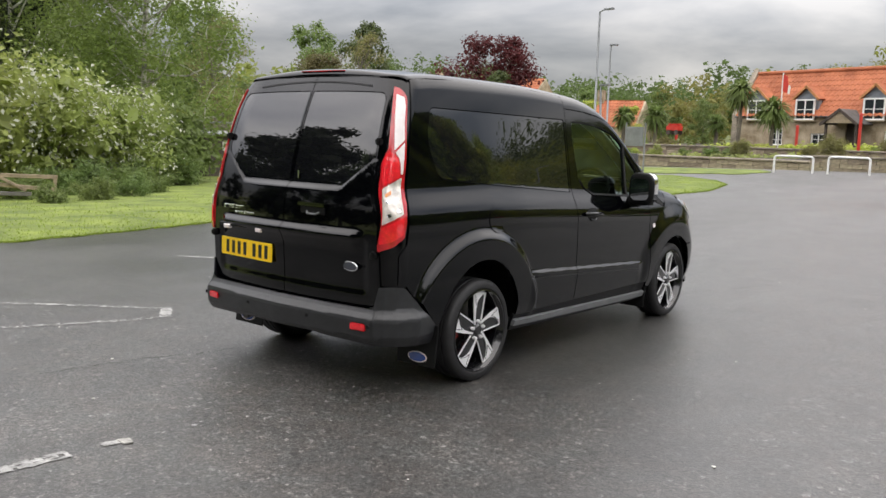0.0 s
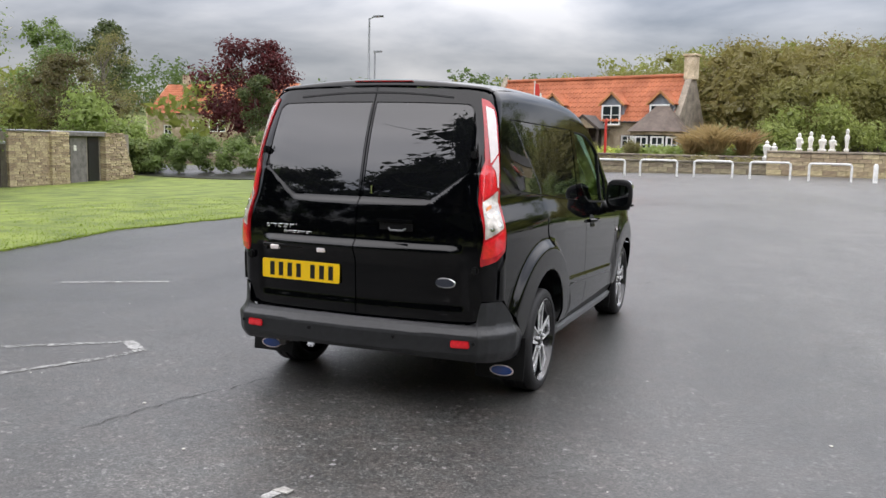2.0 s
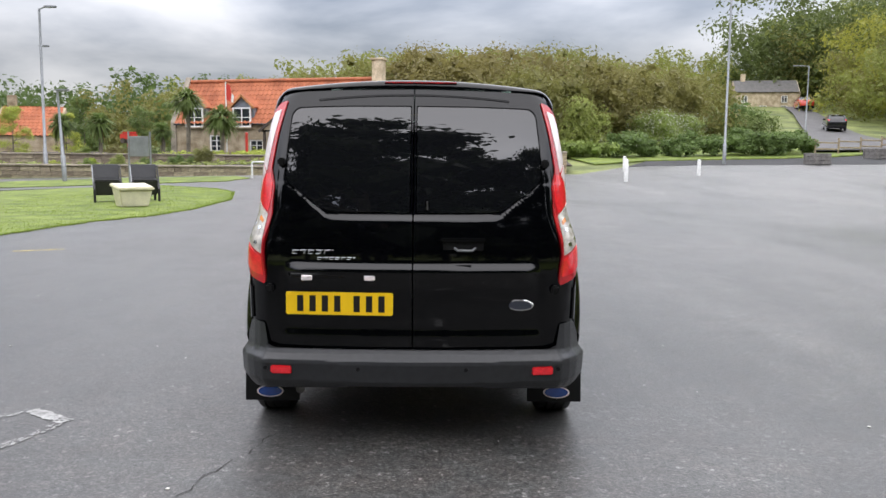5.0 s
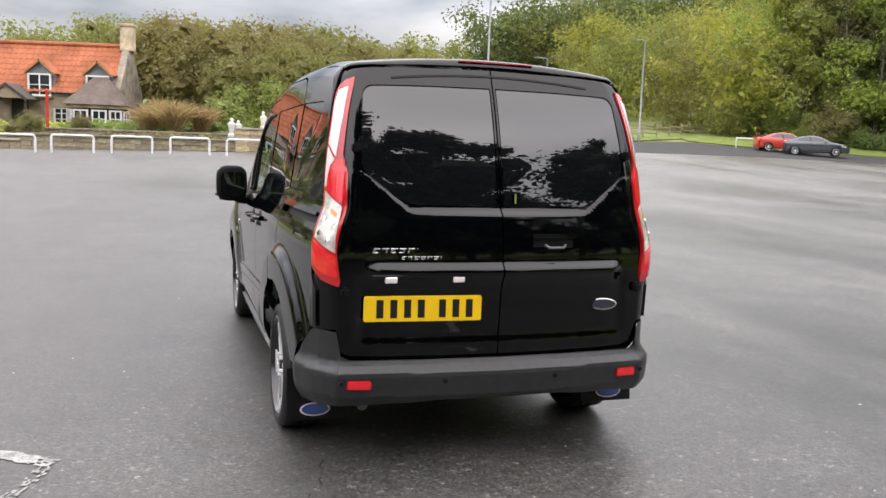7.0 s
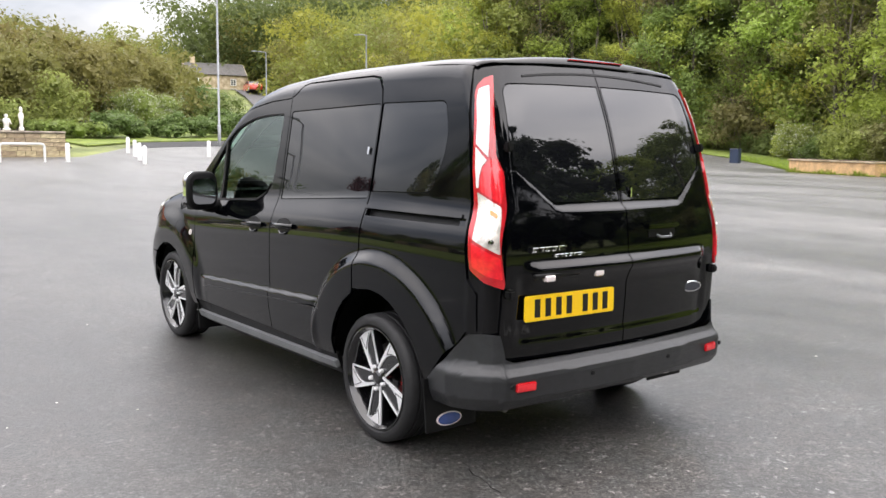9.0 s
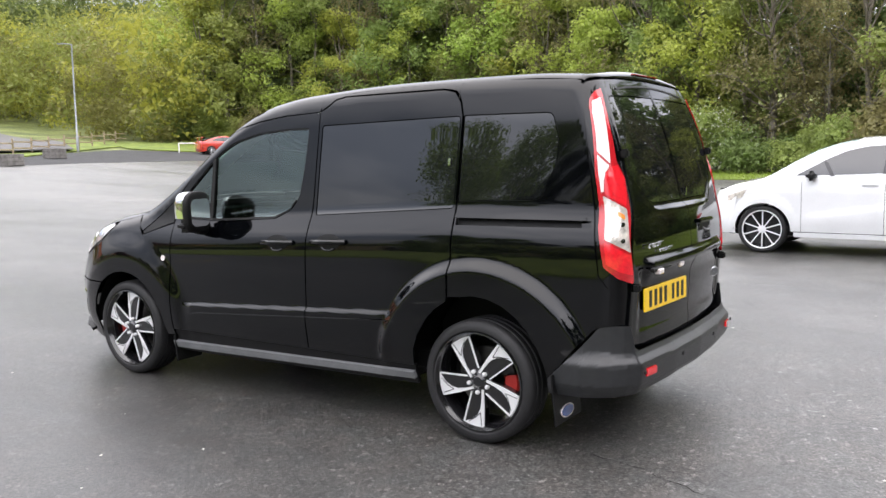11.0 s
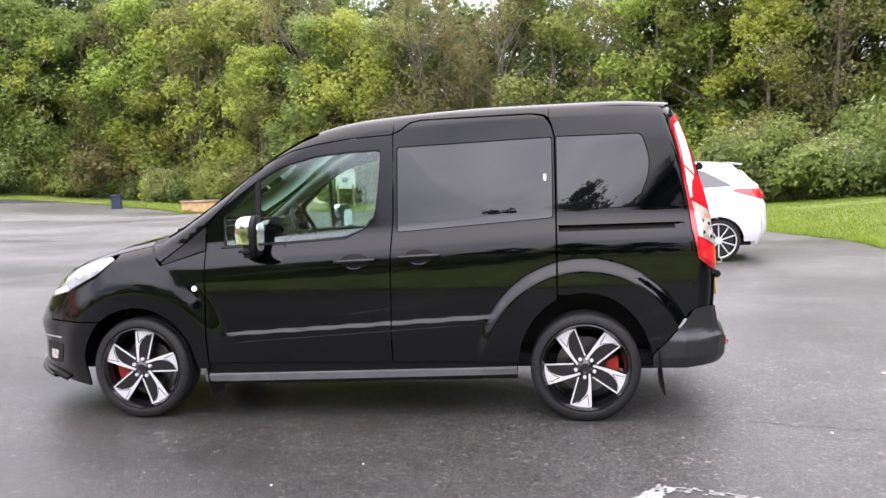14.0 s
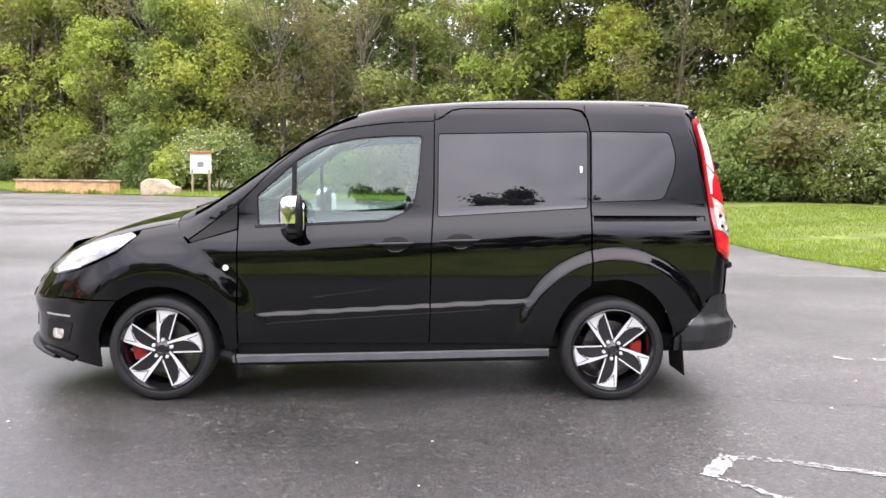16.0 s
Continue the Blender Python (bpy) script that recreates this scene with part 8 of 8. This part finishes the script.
def cordyline(x, y, h, s, seed, z=1.3):
    """A cabbage palm: bare stem and a round head of sword leaves."""
    rng = np.random.default_rng(seed)
    t = thing("palm", pose(x, y, z), "cabbage palm with a round head of sword leaves", "palm tree")
    part("trunk", tube([(0, 0, -.3), (.05, 0, h * .5), (0, .03, h)], .12, 8), BARK, t)
    d = rng.normal(size=(340, 3))
    d /= np.linalg.norm(d, axis=1)[:, None]
    d[:, 2] = d[:, 2] * .85 + .05
    o = np.array([0, 0, h])
    ln = s * (.8 + .4 * rng.random(340))[:, None]
    side = np.cross(d, [0, 0, 1.0])
    side /= np.linalg.norm(side, axis=1)[:, None] + 1e-6
    tip = o + d * ln - np.array([0, 0, .25]) * ln * ln
    mid = o + d * ln * .55
    q = np.stack([o + d * .05, mid + side * .055 * s, tip, mid - side * .055 * s], 1).reshape(-1, 3)
    leaf_object("crown", q, LEAF_DARK, t)
    return t


cordyline(-14.2, 44.0, 3.0, 1.2, 61)
cordyline(-12.0, 43.0, 2.0, 1.25, 62)
cordyline(-18.9, 43.0, 1.6, 1.05, 63)
cordyline(-21.5, 44.0, 1.6, 1.0, 64)
cordyline(-16.3, 46.0, 1.3, .85, 65)
cordyline(-27.5, 42.0, 1.2, .8, 66)
rng = np.random.default_rng(67)
for x, y, s in ((-1.0, 38.9, 1.7), (.3, 39.8, 1.5), (-2.2, 39.5, 1.3), (-1.6, 41.0, 1.8)):
    d = rng.normal(size=(420, 3)) * [.35, .35, 0] + [0, 0, 1]
    d /= np.linalg.norm(d, axis=1)[:, None]
    o = np.array([x, y, 1.25]) + rng.normal(size=(420, 3)) * [.18, .18, 0]
    ln = s * (.7 + .5 * rng.random(420))[:, None]
    out = d * [1, 1, 0]
    tip = o + d * ln + out * ln * .5 - np.array([0, 0, .15]) * ln
    mid = o + d * ln * .6
    side = rng.normal(size=(420, 3)) * .02
    tagged(leaf_object("pampas_grass", np.stack([o, mid + side, tip, mid - side], 1).reshape(-1, 3), LEAF_TAN), "tan clump of dry ornamental grass", "grass clump")

# trees behind and beside the cottage
copper = make_tree("copper_beech", "dark red copper beech by the farmhouse", 8.9, 4.1, LEAF_COPPER, 71, clumps=38, per=210, leaf=.14, low=.22, heart=(0, 0))
copper.matrix_basis = pose(-37.0, 51.0, .3)
for x, y, s, a, src in ((-47, 47, .72, 0, olive), (-50, 44, .7, 90, back[0]), (-44.5, 40, .55, 40, back[0]), (-33.2, 46.5, .42, 10, dark), (-55, 55, .8, 70, dark), (-29, 66, .36, 0, back[0]), (-24, 70, .36, 30, back[1]),
                        (-22.5, 47, .30, 0, fresh[2]), (-26.5, 48.5, .34, 60, fresh[2]), (-30, 45, .32, 120, fresh[2]), (-19.5, 52, .28, 40, back[1]), (-48, 70, .45, 20, dark), (-40, 72, .4, 80, back[0])):
    plant(src, x, y, s, a)
thicket = make_bush("thicket_bush", "dense olive-brown thicket on the hillside", 4.5, 2.6, LEAF_HILL, 91, clumps=44, per=240, leaf=.055)
thicket.matrix_basis = pose(-15, 69, float(land(-15, 69))) @ Matrix.Scale(1.6, 4)
for x, y, s, a in ((3.5, 47, 1.25, 0), (7, 50, 1.5, 60), (1.5, 52, 1.7, 130), (10.5, 54, 1.6, 200), (5.5, 56, 1.9, 20), (14.5, 58, 1.6, 300), (0, 60, 1.9, 80), (10, 62, 2.0, 10), (-5, 63, 1.8, 150), (18, 62, 1.5, 220), (-10, 67, 1.7, 40)):
    plant(thicket, x, y, s, a)
for x, y, s, a in ((4.8, 44.5, 1.0, 0), (8.5, 47, 1.1, 80), (2.6, 43.5, .9, 240), (15, 60, 1.1, 10)):
    plant(green_bush, x, y, s, a)
plant(hawthorn, 15.0, 53.0, .8, 0)
plant(hawthorn, 18.0, 56.0, .7, 120)
for x, y, s, a in ((28.5, 70, .75, 50), (24, 68, .9, 90), (21, 75, .9, 10), (30.5, 79, .9, 200)):
    plant(dark_bush, x, y, s * 1.4, a)

grd = random.Random(404)
for k in range(34):
    x, y = grd.uniform(-30, 3), grd.choice((34.6, 35.6, 36.4, 39.6, 41.0, 43.0, 45.5))
    plant((pale_bush, olive_bush, green_bush, dark_bush)[k % 4], x, y, grd.uniform(.12, .28), grd.uniform(0, 360), float(land(x, y)) + .38)

dome = make_tree("deciduous_tree", "broad dense dark russet-green tree behind the stone shelter", 9.2, 4.6, LEAF_RUSSET, 72, clumps=46, per=210, leaf=.10, low=.12)
dome.matrix_basis = pose(-36.5, 32.0, float(land(-36.5, 32.0)) - .3) @ Matrix.Scale(.69, 4)
plant(green_bush, -32.5, 30.5, 1.3, 40)
plant(green_bush, -38.5, 30.0, 1.2, 140)
plant(olive_bush, -44.0, 34.0, 1.2, 60)

# timber fence along the road
for k in range(9):
    x, y = 24 + k * 2.2, 47.6 + k * 1.55
    f = thing("rail_fence", pose(x, y, float(land(x, y)), 0, 0, 35), "short length of post and rail fence", "fence", "roadside fence")
    part("post", box((.1, .1, 1.1), (0, 0, .5), .01, 1), FENCE_WOOD, f)
    for z in (.45, .85):
        part("fence_rail", box((2.7, .05, .1), (1.35, 0, z), .008, 1), FENCE_WOOD, f)

# east side: brick planter, broken stone, notice board, bin, goal rail
tr = thing("brick_planter", pose(38.4, 19.6, -.02, 0, 0, -106.5), "long low sandy brick planter with a stone coping", "planter")
part("planter_wall", box((5.4, .9, .62), (2.7, 0, .31), .03, 1), BRICK_PALE, tr)
part("coping", box((5.55, 1.05, .09), (2.7, 0, .66), .03, 2), STONE, tr)
part("soil", box((5.2, .7, .02), (2.7, 0, .715)), EARTH, tr)
rng = np.random.default_rng(68)
n = 620
o = np.stack([rng.random(n) * 5.5, -.52 + rng.normal(size=n) * .08, np.zeros(n)], 1)
tip = o + rng.normal(size=(n, 3)) * [.10, .10, 0] + np.stack([np.zeros(n), np.zeros(n), .06 + (.16 + .10 * np.sin(o[:, 0] * 3.1)) * rng.random(n)], 1)
side = rng.normal(size=(n, 3)) * [.02, .02, 0]
weeds = leaf_object("weeds", np.stack([o - side, o + side, tip + side * .2, tip - side * .2], 1).reshape(-1, 3), LEAF_GRASS)
weeds.matrix_basis = tr.matrix_basis.copy()
tagged(weeds, "weeds and long grass at the foot of the planter", "grass", kind="stuff")
blk = bmesh.new()
prism([(0, 0), (1.7, 0), (1.75, .42), (1.3, .5), (1.05, .78), (.35, .82), (0, .6)], .8, Matrix.Rotation(radians(90), 4, "X"), blk, bevel=.05)
st = part("stone_block", blk, STONE, None, smooth=True)
st.matrix_basis = pose(36.2, 12.6, -.02, 0, 0, -100)
tagged(st, "weathered broken sandstone block on the grass", "stone block")
nb = thing("notice_board", pose(36.4, 10.1, 0, 0, 0, -96), "white notice board on two timber posts under a small roof", "notice board")
for x in (-.42, .42):
    part("post", box((.1, .1, 1.3), (x, 0, .6), .01, 1), FENCE_WOOD, nb)
part("board", box((1.05, .08, 1.0), (0, 0, 1.55), .02, 1), SIGN_WHITE, nb)
part("board_roof", box((1.2, .3, .1), (0, 0, 2.1), .02, 1), WOOD_RED, nb)
part("faded_print", box((.3, .01, .25), (0, -.043, 1.5)), LEAD, nb)
eb = thing("litter_bin", pose(43.5, 26.6, .1, 0, 0, 20), "dark blue litter bin at the edge of the wood", "litter bin")
part("bin_body", box((.62, .55, .95), (0, 0, .48), .04, 2), BIN_BLUE, eb)
part("bin_rim", box((.68, .6, .08), (0, 0, .96), .03, 1), BIN_BLUE, eb)
gr = thing("goal_rail", pose(39.5, 49.5, 1.35, 0, 0, -30), "white metal barrier rail behind parked cars", "barrier")
part("top_rail", tube([(0, 0, .9), (3.2, 0, .9)], .05, 8), RAIL_WHITE, gr)
for x in (0.03, 3.17):
    part("post", tube([(x, 0, -.1), (x, 0, .9)], .05, 8), RAIL_WHITE, gr)
# broken timber frame among the shrubs
pal = thing("timber_crate", pose(-12.9, 2.4, -.05, 0, 4, 62) @ Matrix.Scale(.66, 4), "broken weathered timber crate in long grass", "crate")
for z, w, x, tilt in ((.16, 1.1, -.3, -3), (.38, 1.7, .05, 2), (.70, 1.85, 0, -2)):
    part("board", box((w, .05, .12), (x, 0, z), .01, 1, Matrix.Rotation(radians(tilt), 4, "Y")), FENCE_WOOD if z > .3 else WOOD_GREY, pal)
for x in (-.85, .85):
    part("corner_post", box((.11, .11, .8), (x, .03, .38), .01, 1, Matrix.Rotation(radians(3 * x), 4, "Y")), FENCE_WOOD, pal)
part("brace", box((1.0, .06, .09), (-.35, -.06, .50), .01, 1, Matrix.Rotation(radians(26), 4, "Y")), FENCE_WOOD, pal)
for s in (-.85, .85):
    part("side_board", box((.05, 1.2, .12), (s, .6, .62), .01, 1), FENCE_WOOD, pal)
    part("side_board", box((.05, 1.1, .12), (s, .6, .28), .01, 1), WOOD_GREY, pal)

# cars on the far road
suv_spec = dict(hatch)
saloon("estate_car", pose(38.8, 77.0, float(land(38.8, 77.0)) + .26, 3, 0, -18), "black hatchback driving up the hill road", RIM_BLACK, suv_spec, near=False)
saloon("estate_car", pose(45.6, 100.0, float(land(45.6, 100.0)) + .26, 3, 0, 168), "red hatchback on the hill road", PAINT_RED, suv_spec, near=False)

# woods on the hills
def hill_wood(name, seed, mat, label, spots, leaf, per=22, top=(4.0, 7.0)):
    rng = np.random.default_rng(seed)
    cs, rs = [], []
    for x, y in spots:
        h = rng.uniform(*top)
        g = float(land(x, y))
        for _ in range(8 if h < 7.5 else 12):
            r = h * rng.uniform(.11, .20)
            f = rng.uniform(.12, .92)
            w = h * .26 * math.sqrt(max(.1, 1 - (2 * f - 1) ** 2))
            cs.append((x + rng.normal() * w * .7, y + rng.normal() * w * .7, g + h * f - r * .4))
            rs.append(r)
    cs, rs = np.array(cs), np.array(rs)
    ob = leaf_object(name, leaf_cloud(rng, cs, rs, per, leaf, .8, .6, 15, loose=.05, heart=.15), mat)
    return tagged(ob, label, "wood", kind="stuff")


rnd = random.Random(77)


def scatter(n, xr, yr, keep=lambda x, y: True):
    out = []
    while len(out) < n:
        x, y = rnd.uniform(*xr), rnd.uniform(*yr)
        if keep(x, y):
            out.append((x, y))
    return out


clear = lambda x, y: not (24 + (y - 55) * .17 < x < 45 and 46 < y < 112) and not (.37 < x / (y + 5) < .47 and y < 113)
view = lambda x, y: not (.37 < x / (y + 5) < .47 and y < 113)
hill_wood("hillside_wood", 81, LEAF_HILL, "olive-brown scrub wood on the hillside", scatter(300, (-28, 36), (64, 128), clear), .22, per=24)
hill_wood("hillside_wood", 82, LEAF_HILL_GREEN, "green wood on the hillside", scatter(150, (-30, 48), (84, 140), clear), .25, per=22, top=(5, 8.5))
hill_wood("hillside_wood", 83, LEAF_HILL_DARK, "dark green wood along the ridge", scatter(170, (40, 104), (113, 150), lambda x, y: view(x, y) and x > .345 * (y + 6)), .27, per=34, top=(11, 19))
hill_wood("hillside_wood", 84, LEAF_HILL_GREEN, "green wood beside the hill road", scatter(110, (49, 96), (62, 130), view), .18, per=46, top=(9, 15))
hill_wood("hillside_wood", 89, LEAF_HILL, "olive wood beside the hill road", scatter(80, (47, 92), (60, 120), view), .17, per=44, top=(7, 12))
hill_wood("hillside_wood", 90, LEAF_HILL_YELLOW, "yellow-green trees beside the hill road", scatter(55, (47, 90), (60, 115), view), .18, per=44, top=(8, 14))
hill_wood("hillside_wood", 85, LEAF_HILL_DARK, "distant dark wood in the valley", scatter(150, (-105, -30), (92, 150)), .34, per=12, top=(6, 10))
hill_wood("hillside_wood", 86, LEAF_HILL, "distant brown wood in the valley", scatter(120, (-90, -20), (90, 130)), .28, per=21, top=(3, 5))
hill_wood("hillside_wood", 87, LEAF_HILL_GREEN, "wood behind the west lawn", scatter(70, (-90, -42), (-40, 60)), .45, per=8, top=(5, 8))
hill_wood("hillside_wood", 88, LEAF_HILL_GREEN, "wood on the south slope", scatter(60, (-60, 60), (-95, -58)), .6, per=6, top=(7, 11))
